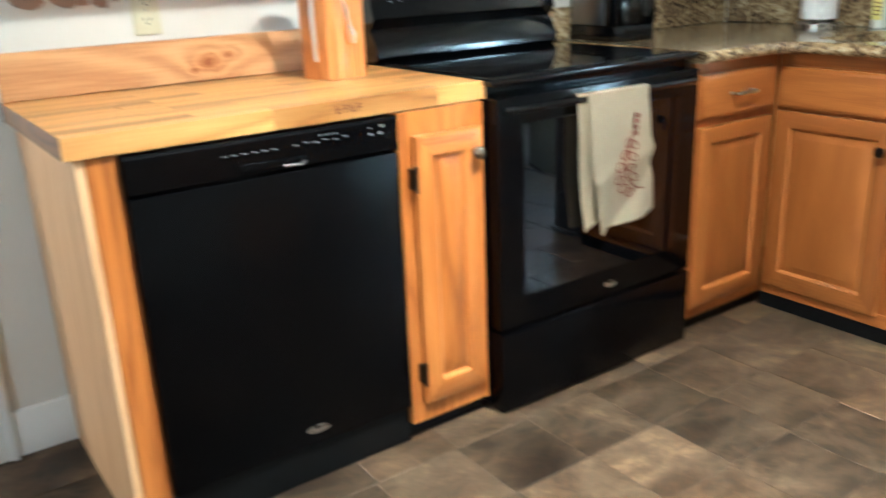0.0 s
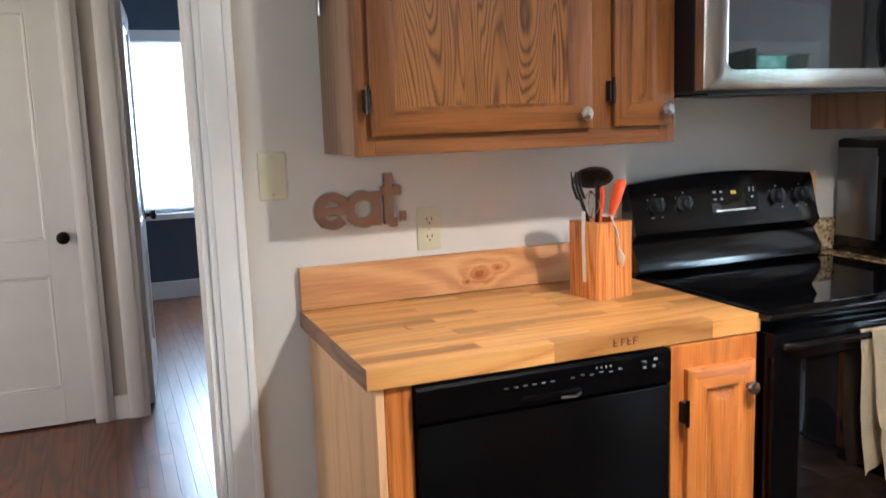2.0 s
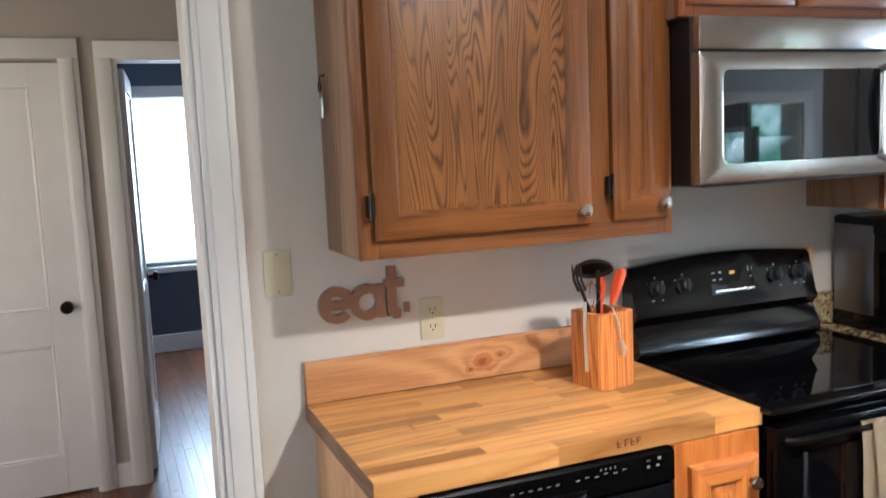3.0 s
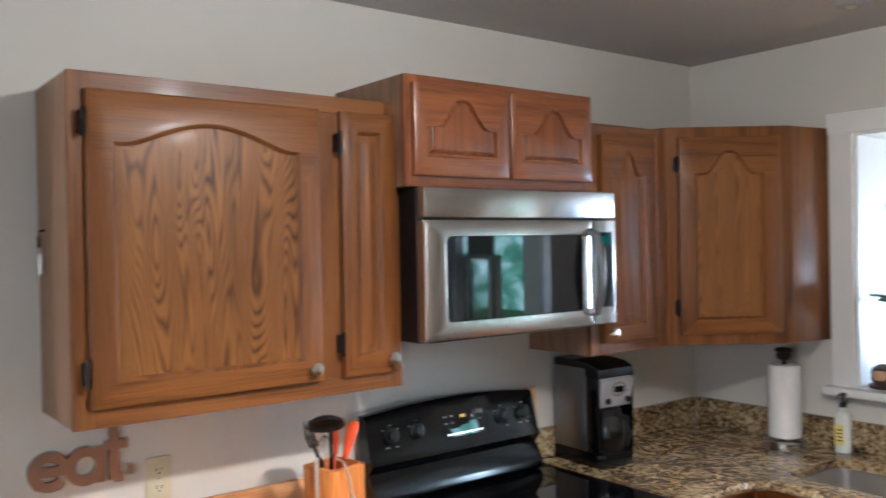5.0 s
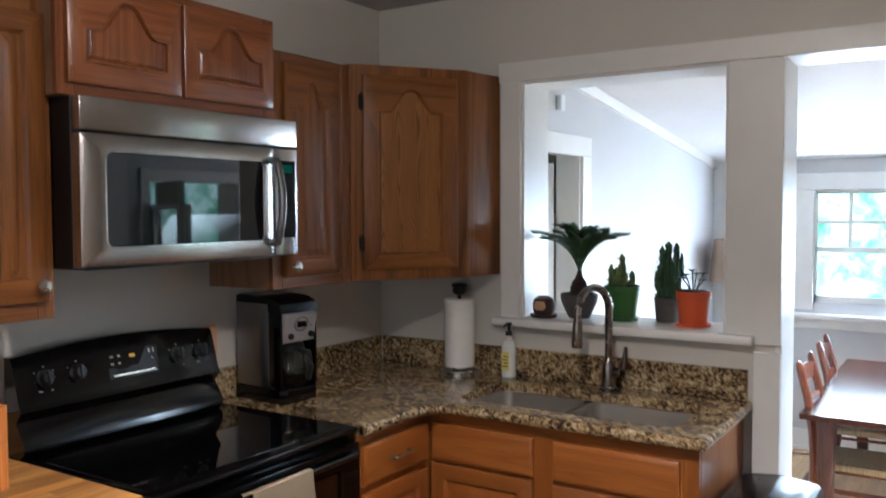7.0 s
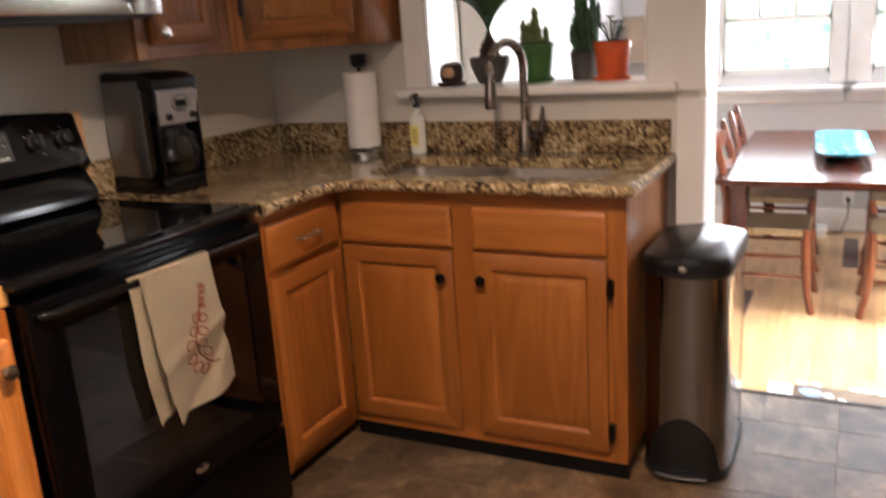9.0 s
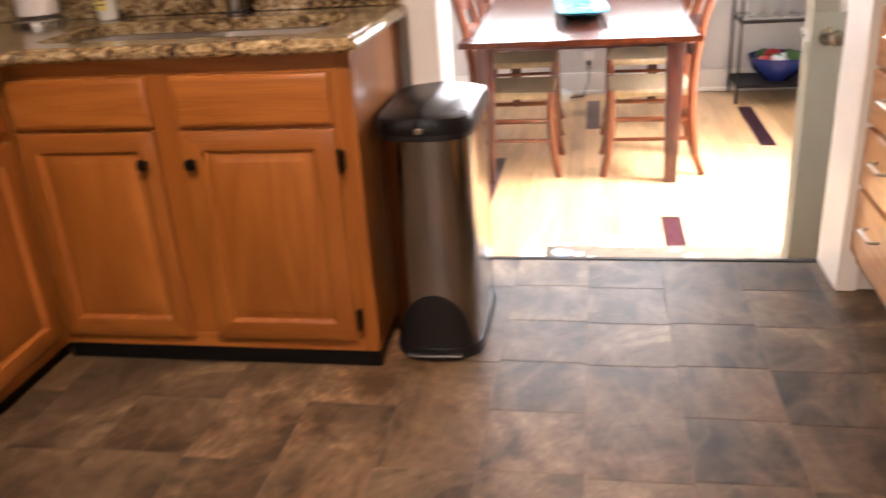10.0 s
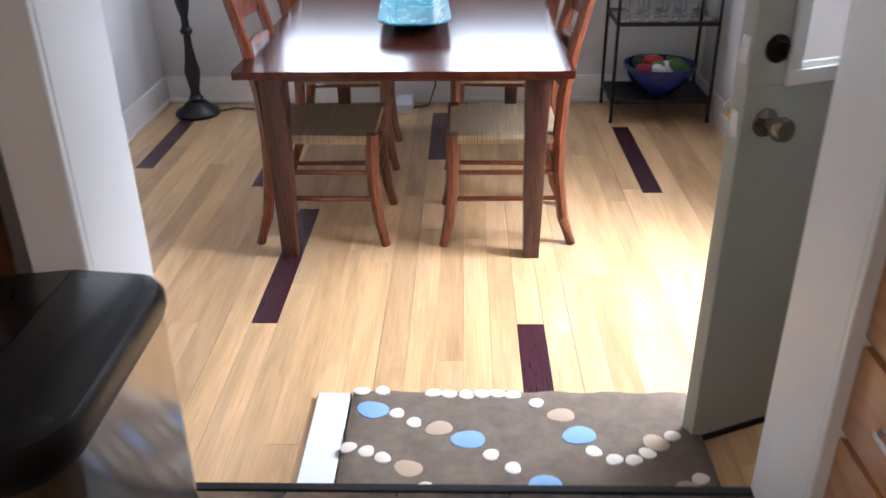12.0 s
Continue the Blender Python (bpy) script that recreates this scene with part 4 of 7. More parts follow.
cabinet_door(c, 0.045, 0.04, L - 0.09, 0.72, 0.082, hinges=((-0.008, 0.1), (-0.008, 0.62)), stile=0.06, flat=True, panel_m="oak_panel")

# base cabinets
G_B = "base cabinets"
c = thing("base_cabinet", pose(1.198, 1.79, 0.05), "narrow light oak base cabinet with a dark hinge", "cabinet", G_B)
part("body", bx(0.001, 0.248, 0.02, 0.6, 0.0, 0.81), "amber_oak", c)
part("face_frame", bx(0, 0.249, 0, 0.019, 0.0, 0.812, 0.0015), "amber_oak", c)
cabinet_door(c, 0.036, 0.055, 0.195, 0.70, 0.0, "amber_oak", "amber_oak_x", knob_m="brass", knob=(0.17, 0.64), hinges=((-0.006, 0.09), (-0.006, 0.60)), stile=0.05)
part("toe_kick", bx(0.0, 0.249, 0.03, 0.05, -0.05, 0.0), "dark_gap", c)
# end panel of the counter
t = thing("end_panel", pose(0.497, 1.805, 0), "pale maple end panel of the counter", "panel")
part("side_panel", bx(0, 0.018, 0.0, 0.592, 0.0, 0.862, 0.001), "maple", t)
part("front_stile", bx(0.0185, 0.079, 0.0, 0.02, 0.0, 0.862, 0.002), "amber_oak", t)
c = thing("base_cabinet", pose(2.235, 1.775, 0.05), "honey oak corner base cabinet with one drawer", "cabinet", G_B)
part("body", bx(0.001, 0.418, 0.02, 0.6, 0.0, 0.825), "oak_side", c)
face(c, 0.419, 0.825, "base_oak")
drawer_front(c, 0.02, 0.655, 0.36, 0.135, "base_oak_x", pull=(0.18, 0.07, 0.10))
cabinet_door(c, 0.02, 0.04, 0.36, 0.59, 0.0, "base_oak", "base_oak_x")
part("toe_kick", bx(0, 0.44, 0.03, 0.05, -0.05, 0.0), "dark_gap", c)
c = thing("sink_cabinet", pose(2.655, 1.774, 0.05, 0, 0, -90), "honey oak sink base cabinet with two doors", "cabinet", G_B)
part("body", bx(0.02, 0.95, 0.02, 0.543, 0.0, 0.62), "base_oak", c)
part("end_panel", bx(0.9345, 0.953, 0.02, 0.543, 0.62, 0.83), "base_oak", c)
face(c, 0.952, 0.83, "base_oak")
drawer_front(c, 0.012, 0.652, 0.40, 0.128, "base_oak_x")
drawer_front(c, 0.484, 0.652, 0.413, 0.128, "base_oak_x")
cabinet_door(c, 0.012, 0.038, 0.40, 0.602, 0.0, "base_oak", "base_oak_x", knob=(0.365, 0.52), knob_m="knob")
cabinet_door(c, 0.484, 0.038, 0.413, 0.602, 0.0, "base_oak", "base_oak_x", knob=(0.028, 0.52), hinges=((0.424, 0.07), (0.424, 0.52)), knob_m="knob")
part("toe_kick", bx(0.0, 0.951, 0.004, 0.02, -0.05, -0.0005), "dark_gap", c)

# south base unit with four drawers
c = thing("drawer_cabinet", pose(3.196, -0.54, 0, 0, 0, 180), "light oak base cabinet with four drawers", "cabinet", G_B)
part("body", bx(0.0, 0.40, 0.02, 0.6, 0.10, 0.875), "pine", c)
face(c, 0.425, 0.875, "pine", 0.03, 0.10)
for z, h in ((0.70, 0.155), (0.535, 0.15), (0.35, 0.17), (0.14, 0.195)):
    drawer_front(c, 0.008, z, 0.385, h, "pine_x", (0.19, h * 0.62, 0.10), True)
bm = bmesh.new()
box(bm, 0.4005, 0.424, 0.0195, 0.6, 0.10, 0.875)
box(bm, 0.4005, 0.424, 0.077, 0.6, 0.0, 0.10)
part("end_panel", bm, "pine", c)
part("toe_kick", bx(0.0, 0.40, 0.07, 0.09, 0.0, 0.10), "trim", c)
c = thing("desk_drawer", pose(2.77, -0.55, 0.66, 0, 0, 180), "light oak drawer over an open knee space", "cabinet", G_B)
part("body", bx(0.0, 0.62, 0.02, 0.5, 0.03, 0.2), "pine", c)
drawer_front(c, 0.02, 0.03, 0.58, 0.16, "pine_x", (0.29, 0.08, 0.10))
c = thing("base_cabinet", pose(2.145, -0.54, 0, 0, 0, 180), "light oak base cabinet with doors", "cabinet", G_B)
part("body", bx(0.0, 0.9, 0.02, 0.6, 0.10, 0.875), "pine", c)
part("face_frame", bx(0, 0.9, 0, 0.019, 0.10, 0.875, 0.0015), "pine", c)
cabinet_door(c, 0.02, 0.13, 0.42, 0.72, 0, "pine", "pine_x")
cabinet_door(c, 0.46, 0.13, 0.42, 0.72, 0, "pine", "pine_x")
part("toe_kick", bx(0.0, 0.9, 0.07, 0.09, 0.0, 0.10), "dark_gap", c)

# ---- counters ----
t = thing("butcher_block_counter", pose(0.478, 1.793, 0.866), "maple butcher-block counter over the dishwasher", "counter")
BW, BD, BT = 0.982, 0.607, 0.044
random.seed(11)
rows = 14
stave_mesh = {}
for r in range(rows):
    ya, yb = BD * r / rows, BD * (r + 1) / rows
    cuts = [0.0]
    while cuts[-1] < BW: cuts.append(cuts[-1] + random.choice((0.2, 0.27, 0.34, 0.42)))
    cuts[-1] = BW
    if cuts[-1] - cuts[-2] < 0.08: cuts.pop(-2)
    for a, b in zip(cuts, cuts[1:]):
        key = (round(b - a, 3))
        if key not in stave_mesh:
            bm = bx(0, b - a - 0.0003, 0, BD / rows - 0.0002, 0, BT)
            stave_mesh[key] = mesh("stave", bm, "block", False)
        ob = new("stave", stave_mesh[key])
        ob.parent = t
        ob.matrix_basis = Matrix.Translation((a, ya, 0))
part("end_grain", bx(-0.0015, -0.0004, 0, BD, 0, BT), "endgrain", t)
t = solo("counter_upstand", bx(0.0, 0.972, 0, 0.02, 0, 0.112, 0.0015), "splash", pose(0.478, 2.377, 0.912), "pale maple upstand board with a reddish knot", "backsplash")

bm = bmesh.new()
GZ0, GZ1 = 0.878, 0.914
# granite top in pieces round the sink cut-out
SX0, SX1, SYa, SYb = 2.70, 3.055, 0.905, 1.70
ox = 2.615


def corner_fill(x, y, sx, sy, r=0.06):
    """Stone left in a rounded corner of the sink cut-out."""
    pts = [(x, y)] + [(x + sx * r * (1 - math.sin(a)), y + sy * r * (1 - math.cos(a))) for a in (math.pi / 2 * i / 8 for i in range(9))]
    prism(bm, pts, GZ0, GZ1)


def edge_box(x0, x1, y0, y1):
    box(bm, x0, x1, y0, y1, GZ0, GZ1)


edge_box(SX0, SX1, 0.805, SYa)
edge_box(SX1, EX - 0.001, 0.805, SYb)
edge_box(SX0, EX - 0.001, SYb, NY - 0.001)
edge_box(ox + 0.006, SX0, 0.805, 1.66)
v = [(2.228, 1.742), (2.50, 1.742), (2.555, 1.732), (2.595, 1.705), (ox + 0.006, 1.66), (SX0, 1.66), (SX0, NY - 0.001), (2.228, NY - 0.001)]
prism(bm, v, GZ0, GZ1)
for x, sx in ((SX0, 1), (SX1, -1)):
    for y, sy in ((SYa, 1), (SYb, -1)): corner_fill(x, y, sx, sy)
gc = thing("granite_counter", Matrix(), "polished speckled brown granite counter in an L", "counter")
part("slab", bm, "granite", gc)
# chiselled nosing
bm = bmesh.new()
nose = [(2.228, 1.742), (2.36, 1.742), (2.50, 1.742), (2.555, 1.732), (2.595, 1.705), (ox + 0.006, 1.66), (ox + 0.006, 1.45), (ox + 0.006, 1.2), (ox + 0.006, 1.0), (ox + 0.006, 0.806)]
tube(bm, [(x, y, (GZ0 + GZ1) / 2) for x, y in nose], 0.0178, 10)
part("nosing", bm, "granite", gc)
bm = bmesh.new()
tube(bm, [(ox, 0.806, (GZ0 + GZ1) / 2), (EX - 0.001, 0.806, (GZ0 + GZ1) / 2)], 0.0178, 10)
part("nosing", bm, "granite", gc)
bm = bmesh.new()
box(bm, 2.225, EX - 0.022, NY - 0.021, NY - 0.001, GZ1 + 0.001, 1.024, 0.002)
solo("granite_backsplash", bm, "granite", Matrix(), "low granite backsplash against the painted wall", "backsplash")
solo("granite_backsplash", bx(EX - 0.021, EX - 0.001, 0.807, NY - 0.022, GZ1 + 0.001, 1.024, 0.002), "granite", Matrix(), "low granite backsplash below the pass-through", "backsplash")
bm = bmesh.new()
box(bm, 1.25, EX - 0.02, SY + 0.002, -0.517, 0.878, 0.914, 0.008, 3)
solo("granite_counter", bm, "granite", Matrix(), "straight granite counter over the drawers", "counter")

# ---- appliances ----


def bars(parent, spots, material, name="marking", m=None):
    """Unreadable print as small plain bars, each (x, y, z, w, h)."""
    for x, y, z, w, h in spots: part(name, bx(x - w / 2, x + w / 2, y, y + 0.0008, z - h / 2, z + h / 2), material, parent, "", m)


def dishwasher():
    t = thing("dishwasher", pose(0.578, 1.787, 0), "glossy black built-in dishwasher under the butcher block", "dishwasher")
    w = 0.617
    part("body", bx(0.004, w - 0.004, 0.04, 0.58, 0.10, 0.862), "black_matt", t)
    bm = bmesh.new()
    box(bm, 0.0, w, 0, 0.04, 0.105, 0.775, 0.006, 2)
    part("door", bm, "dishwasher_black", t)
    bm = bmesh.new()
    pts = [(0.04, 0.778), (0.004, 0.778), (-0.002, 0.784), (-0.002, 0.852), (0.004, 0.858), (0.04, 0.858)]
    rows = [[bm.verts.new((x, y, z)) for y, z in pts] for x in (0.0, w)]
    for k in range(len(pts)): bm.faces.new((rows[0][k], rows[0][(k + 1) % len(pts)], rows[1][(k + 1) % len(pts)], rows[1][k]))
    bm.faces.new(rows[0]); bm.faces.new(rows[1][::-1])
    cp = part("control_panel", bm, "dishwasher_black", t)
    bm = bmesh.new()
    box(bm, w / 2 - 0.075, w / 2 + 0.075, -0.005, 0.004, 0.783, 0.806, 0.004, 2)
    part("handle_recess", bm, "dishwasher_black", cp)
    bm = bmesh.new()
    tube(bm, [(w / 2 + 0.02, -0.004, 0.79), (w / 2 + 0.055, -0.009, 0.789), (w / 2 + 0.07, -0.004, 0.794)], 0.003, 6)
    part("latch", bm, "dark_steel", cp)
    s = [(0.20 + i * 0.022, -0.0030, 0.829, 0.010, 0.002) for i in range(6)] + [(0.36 + i * 0.024, -0.0030, 0.829 + (i % 2) * 0.003, 0.010, 0.002) for i in range(6)]
    s += [(0.42 + i * 0.012, -0.0030, 0.842, 0.004, 0.004) for i in range(4)] + [(0.545, -0.0030, 0.826, 0.008, 0.005), (0.57, -0.0030, 0.826, 0.008, 0.005), (0.545, -0.0030, 0.84, 0.010, 0.002), (0.575, -0.0030, 0.842, 0.010, 0.006)]
    bars(cp, s, "print")
    bm = bmesh.new()
    lathe(bm, [(0.001, 0), (0.03, 0.0004), (0.03, 0.0012), (0.001, 0.0014)], 24)
    part("badge", bm, "nickel", t, "", Matrix.Translation((0.35, 0.0005, 0.145)) @ pose(0, 0, 0, 90) @ Matrix.Diagonal((1, 0.34, 1, 1)))
    part("toe_panel", bx(0.0, w, 0.018, 0.035, 0.0, 0.104), "dark_gap", t)


def kitchen_range():
    x0, w, yf = 1.452, 0.768, 1.765
    t = thing("range", pose(x0, yf, 0), "black electric range with a smooth glass cooktop", "range")
    part("body", bx(0.002, w - 0.002, 0.03, 0.615, 0.02, 0.895, 0.002), "black_door", t)
    bm = bmesh.new()
    box(bm, 0.0, w, -0.012, 0.615, 0.895, 0.913, 0.006, 3)
    top = part("cooktop", bm, "black", t)
    part("cooktop_glass", bx(0.022, w - 0.022, 0.03, 0.52, 0.9131, 0.9155, 0.001), "glass_black", top)
    # door
    bm = bmesh.new()
    box(bm, 0.006, w - 0.006, -0.022, 0.03, 0.252, 0.868, 0.005, 2)
    d = part("oven_door", bm, "black_door", t)
    part("oven_glass", bx(0.085, w - 0.085, -0.0245, -0.018, 0.335, 0.80, 0.002), "glass_black", d)
    bm = bmesh.new()
    tube(bm, [(0.03, 0.0, 0.838), (0.03, -0.03, 0.838), (0.05, -0.042, 0.838), (w / 2, -0.046, 0.838), (w - 0.05, -0.042, 0.838), (w - 0.03, -0.03, 0.838), (w - 0.03, 0.0, 0.838)], 0.0105, 12)
    part("handle", bm, "black", d)
    bm = bmesh.new()
    box(bm, 0.006, w - 0.006, -0.026, 0.03, 0.008, 0.243, 0.006, 2)
    part("drawer", bm, "black_door", t)
    bm = bmesh.new()
    lathe(bm, [(0.001, 0), (0.024, 0.0004), (0.024, 0.0012), (0.001, 0.0014)], 24)
    part("badge", bm, "nickel", t, "", Matrix.Translation((w / 2 + 0.03, -0.022, 0.288)) @ pose(0, 0, 0, 90) @ Matrix.Diagonal((1, 0.42, 1, 1)))
    for px in (0.05, w - 0.05):
        part("foot", bx(px - 0.02, px + 0.02, 0.05, 0.09, 0.0, 0.02), "black_matt", t)
    # sloping backguard with an arched top edge
    bm = bmesh.new()
    n = 16
    prof = lambda z1: [(0.535, 0.913), (0.515, 0.93), (0.515, 0.955), (0.55, 1.01), (0.525, 1.04), (0.535, 1.06), (0.565, z1 - 0.012), (0.575, z1), (0.60, z1), (0.605, 0.913)]
    rows = []
    for i in range(n + 1):
        u = i / n
        z1 = 1.185 + 0.022 * math.sin(math.pi * u)
        rows.append([bm.verts.new((0.0 + (w - 0.07) * u, y, z)) for y, z in prof(z1)])
    k = len(rows[0])
    for a, b in zip(rows, rows[1:]):
        for i in range(k): bm.faces.new((a[i], a[(i + 1) % k], b[(i + 1) % k], b[i]))
    bm.faces.new(rows[0]); bm.faces.new(rows[-1][::-1])
    g = part("backguard", bm, "black", t)
    slope = Matrix.Translation((0, 0.55, 1.118)) @ pose(0, 0, 0, -12.8)
    for kx in (0.085, 0.185, 0.54, 0.635):
        bm = bmesh.new()
        lathe(bm, [(0.024, 0), (0.024, 0.004), (0.019, 0.008), (0.017, 0.022), (0.015, 0.024)], 20)
        box(bm, -0.0045, 0.0045, -0.02, 0.02, 0.02, 0.03, 0.002)
        part("knob", bm, "black_matt", g, "", slope @ Matrix.Translation((kx, -0.001, 0.002)) @ pose(0, 0, 0, 90))
        s = [(kx - 0.028, -0.0015, 0.02, 0.005, 0.004), (kx + 0.028, -0.0015, 0.02, 0.005, 0.004), (kx, -0.0015, 0.034, 0.006, 0.004), (kx - 0.016, -0.0015, -0.034, 0.012, 0.004), (kx + 0.018, -0.0015, -0.034, 0.008, 0.004)]
        bars(g, s, "print", m=slope)
    b = part("control_glass", bx(0.285, 0.465, -0.002, 0.0, -0.04, 0.045, 0.001), "glass_black", g); b.matrix_basis = slope
    bars(g, [(0.30, -0.003, 0.028, 0.012, 0.006), (0.325, -0.003, 0.028, 0.01, 0.006), (0.30, -0.003, 0.006, 0.012, 0.006), (0.325, -0.003, 0.006, 0.01, 0.006), (0.435, -0.003, 0.03, 0.006, 0.014), (0.45, -0.003, 0.03, 0.006, 0.014), (0.443, -0.003, 0.006, 0.008, 0.006)], "print", m=slope)
    bars(g, [(0.372, -0.003, 0.024, 0.02, 0.010)], "amber", "clock_digits", slope)
    bars(g, [(0.375, -0.003, -0.03, 0.15, 0.006)], "nickel", "trim_strip", slope)


def microwave():
    x0, w, yf, z0, h = 1.436, 0.768, 1.98, 1.437, 0.428
    t = thing("microwave", pose(x0, yf, z0), "stainless over-the-range microwave with a dark glass door", "microwave")
    bm = bmesh.new()
    box(bm, 0.0, w, 0.035, 0.415, 0.0, h, 0.003)
    part("body", bm, "black_matt", t)
    bm = bmesh.new()
    box(bm, 0, w, 0, 0.0345, 0.344, h, 0.005, 2)
    part("vent_panel", bm, "steel", t)
    bm = bmesh.new()
    dw = w - 0.105
    def frame_ring(x0, x1, z0, z1, r=0.004): return rounded(x1 - x0, z1 - z0, r, 5, (x0 + x1) / 2, (z0 + z1) / 2)
    oo, ii = frame_ring(0, dw, 0.006, 0.338), frame_ring(0.072, dw - 0.042, 0.054, 0.294, 0.02)
    rings(bm, [(oo, 0.0345), (oo, 0.003), (frame_ring(0.004, dw - 0.004, 0.010, 0.334), 0.0), (ii, 0.0), (ii, 0.0345), (oo, 0.0346)], False, False)
    d = part("door", bm, "steel", t)
    bm = bmesh.new()
    prism(bm, rounded(dw - 0.114 + 0.002, 0.242, 0.02), 0, 0.010)
    part("door_glass", bm, "glass_black", d, "", Matrix.Translation(((0.072 + dw - 0.042) / 2, 0.0035, 0.174)) @ pose(0, 0, 0, -90))
    bm = bmesh.new()
    rings(bm, [(frame_ring(0.069, dw - 0.039, 0.051, 0.297, 0.023), 0.0004), (frame_ring(0.0705, dw - 0.0405, 0.0525, 0.2955, 0.0215), -0.0018), (ii, -0.0018), (frame_ring(0.0745, dw - 0.0445, 0.0565, 0.2915, 0.0175), 0.0034)], False, False)
    part("glass_trim", bm, "chrome", d, "bright metal rim round the glass")
    bm = bmesh.new()
    box(bm, dw + 0.002, w, 0.0, 0.0345, 0.006, 0.338, 0.004, 2)
    cpn = part("control_panel", bm, "steel", t)
    part("keypad", bx(dw + 0.016, w - 0.012, -0.0015, 0.004, 0.06, 0.30, 0.001), "glass_black", cpn)
    part("display", bx(dw + 0.03, w - 0.026, -0.0025, 0.0, 0.262, 0.288), "display", cpn)
    bm = bmesh.new()
    pts = [(dw - 0.014, 0.0, 0.045), (dw - 0.014, -0.028, 0.05)] + [(dw - 0.014, -0.03 - 0.018 * math.sin(math.pi * i / 10), 0.06 + 0.225 * i / 10) for i in range(11)] + [(dw - 0.014, -0.028, 0.295), (dw - 0.014, 0.0, 0.30)]
    tube(bm, pts, 0.0125, 10)
    part("handle", bm, "steel_dull", d)
    part("underside_vent", bx(0.06, w - 0.06, 0.06, 0.34, -0.006, -0.0005), "black_matt", t)


dishwasher()
kitchen_range()
microwave()


def dish_towel():
    t = thing("dish_towel", pose(1.452, 1.765, 0.838), "creased cream dish towel with a stitched sprig, over the oven handle", "towel")

    def surf(s, u, x0, x1, front, low, skew, fold):
        """Place on the hanging cloth, s across and u down."""
        x = x0 + (x1 - x0) * s + skew * u + 0.006 * math.sin(6.0 * u + 1.0) * (1 - s)
        crease = u - (0.64 - 0.16 * s)
        corner = u + 0.5 * s - 1.12
        y = -0.046 - front * (0.0145 + 0.006 * math.sin(u * 3 + s * 7) * u + fold * (0.012 * (1 - s) * u + 0.009 * math.exp(-(crease / 0.05) ** 2) + 0.006 * math.sin(9 * s + 2) * u - 0.010 * math.exp(-(corner / 0.06) ** 2)))
        z = 0.0135 - low * u - 0.03 * (1 - s) * u
        if u < 0.05: y, z = -0.046 - front * 0.0145 * u / 0.05, 0.0145 + 0.003 * (1 - u / 0.05)
        return x, y, z

    def sheet(*shape):
        bm = bmesh.new()
        nx, nu = 20, 42
        rows = [[bm.verts.new(surf(k / nx, i / nu, *shape)) for k in range(nx + 1)] for i in range(nu + 1)]
        for a, b in zip(rows, rows[1:]):
            for k in range(nx): bm.faces.new((a[k], a[k + 1], b[k + 1], b[k]))
        bmesh.ops.solidify(bm, geom=bm.faces[:], thickness=0.003)
        return bm

    front = (0.262, 0.50, 1, 0.355, 0.05, 1)
    part("front_layer", sheet(*front), "towel", t)
    part("under_layer", sheet(0.238, 0.30, 0.25, 0.345, 0.035, 0.6), "towel", t)
    bm = bmesh.new()

    def on(s, u):
        x, y, z = surf(s, u, *front)
        return (x, y - 0.0042, z)

    def loop(s, u, rs, ru, lean=0.0, n=14):
        tube(bm, [on(s + rs * math.cos(q) + lean * ru * math.sin(q), u + ru * math.sin(q)) for q in (2 * math.pi * k / n for k in range(n + 1))], 0.0016, 5)

    stem = [(0.70, 0.30), (0.60, 0.42), (0.53, 0.50), (0.50, 0.57), (0.53, 0.65), (0.60, 0.72), (0.68, 0.76), (0.78, 0.775)]
    tube(bm, [on(*p) for p in stem], 0.0022, 5)
    for s, u, d in ((0.60, 0.40, -1), (0.68, 0.42, 1), (0.53, 0.48, -1), (0.62, 0.50, 1), (0.43, 0.56, -1), (0.58, 0.58, 1), (0.43, 0.66, -1), (0.63, 0.66, 1), (0.47, 0.73, -1), (0.55, 0.77, -1)):
        loop(s, u, 0.055, 0.032, 0.5 * d)
    for s, u in ((0.74, 0.20), (0.78, 0.21), (0.72, 0.245), (0.76, 0.25), (0.70, 0.285), (0.74, 0.295), (0.68, 0.33), (0.73, 0.34)):
        loop(s, u, 0.018, 0.014, 0.0, 8)
    part("stitched_sprig", bm, "stitch", t, "red-brown embroidery")


dish_towel()

# ---- on the counters and the north wall ----


def utensil_crock():
    t = thing("utensil_crock", pose(1.25, 2.165, 0.911, 0, 0, 12), "squared fir-wood utensil crock", "crock")
    bm = bmesh.new()
    o = rounded(0.128, 0.128, 0.02, 4)
    i = rounded(0.104, 0.104, 0.014, 4)
    n = len(o)
    lv = [[bm.verts.new((x, y, z)) for x, y in p] for p, z in ((o, 0.0), (o, 0.202), (i, 0.204), (i, 0.02))]
    for a, b in zip(lv, lv[1:]):
        for k in range(n): bm.faces.new((a[k], a[(k + 1) % n], b[(k + 1) % n], b[k]))
    bm.faces.new(lv[0][::-1]); bm.faces.new(lv[-1])
    part("box", bm, "crock", t)
    return t


utensil_crock()
CR = pose(1.25, 2.165, 0.937, 0, 0, 12)
G_U = "kitchen utensils"


def utensil(name, label, pieces, material):
    bm = bmesh.new()
    for p in pieces: p(bm)
    solo(name, bm, material, CR, label, "utensil", G_U)


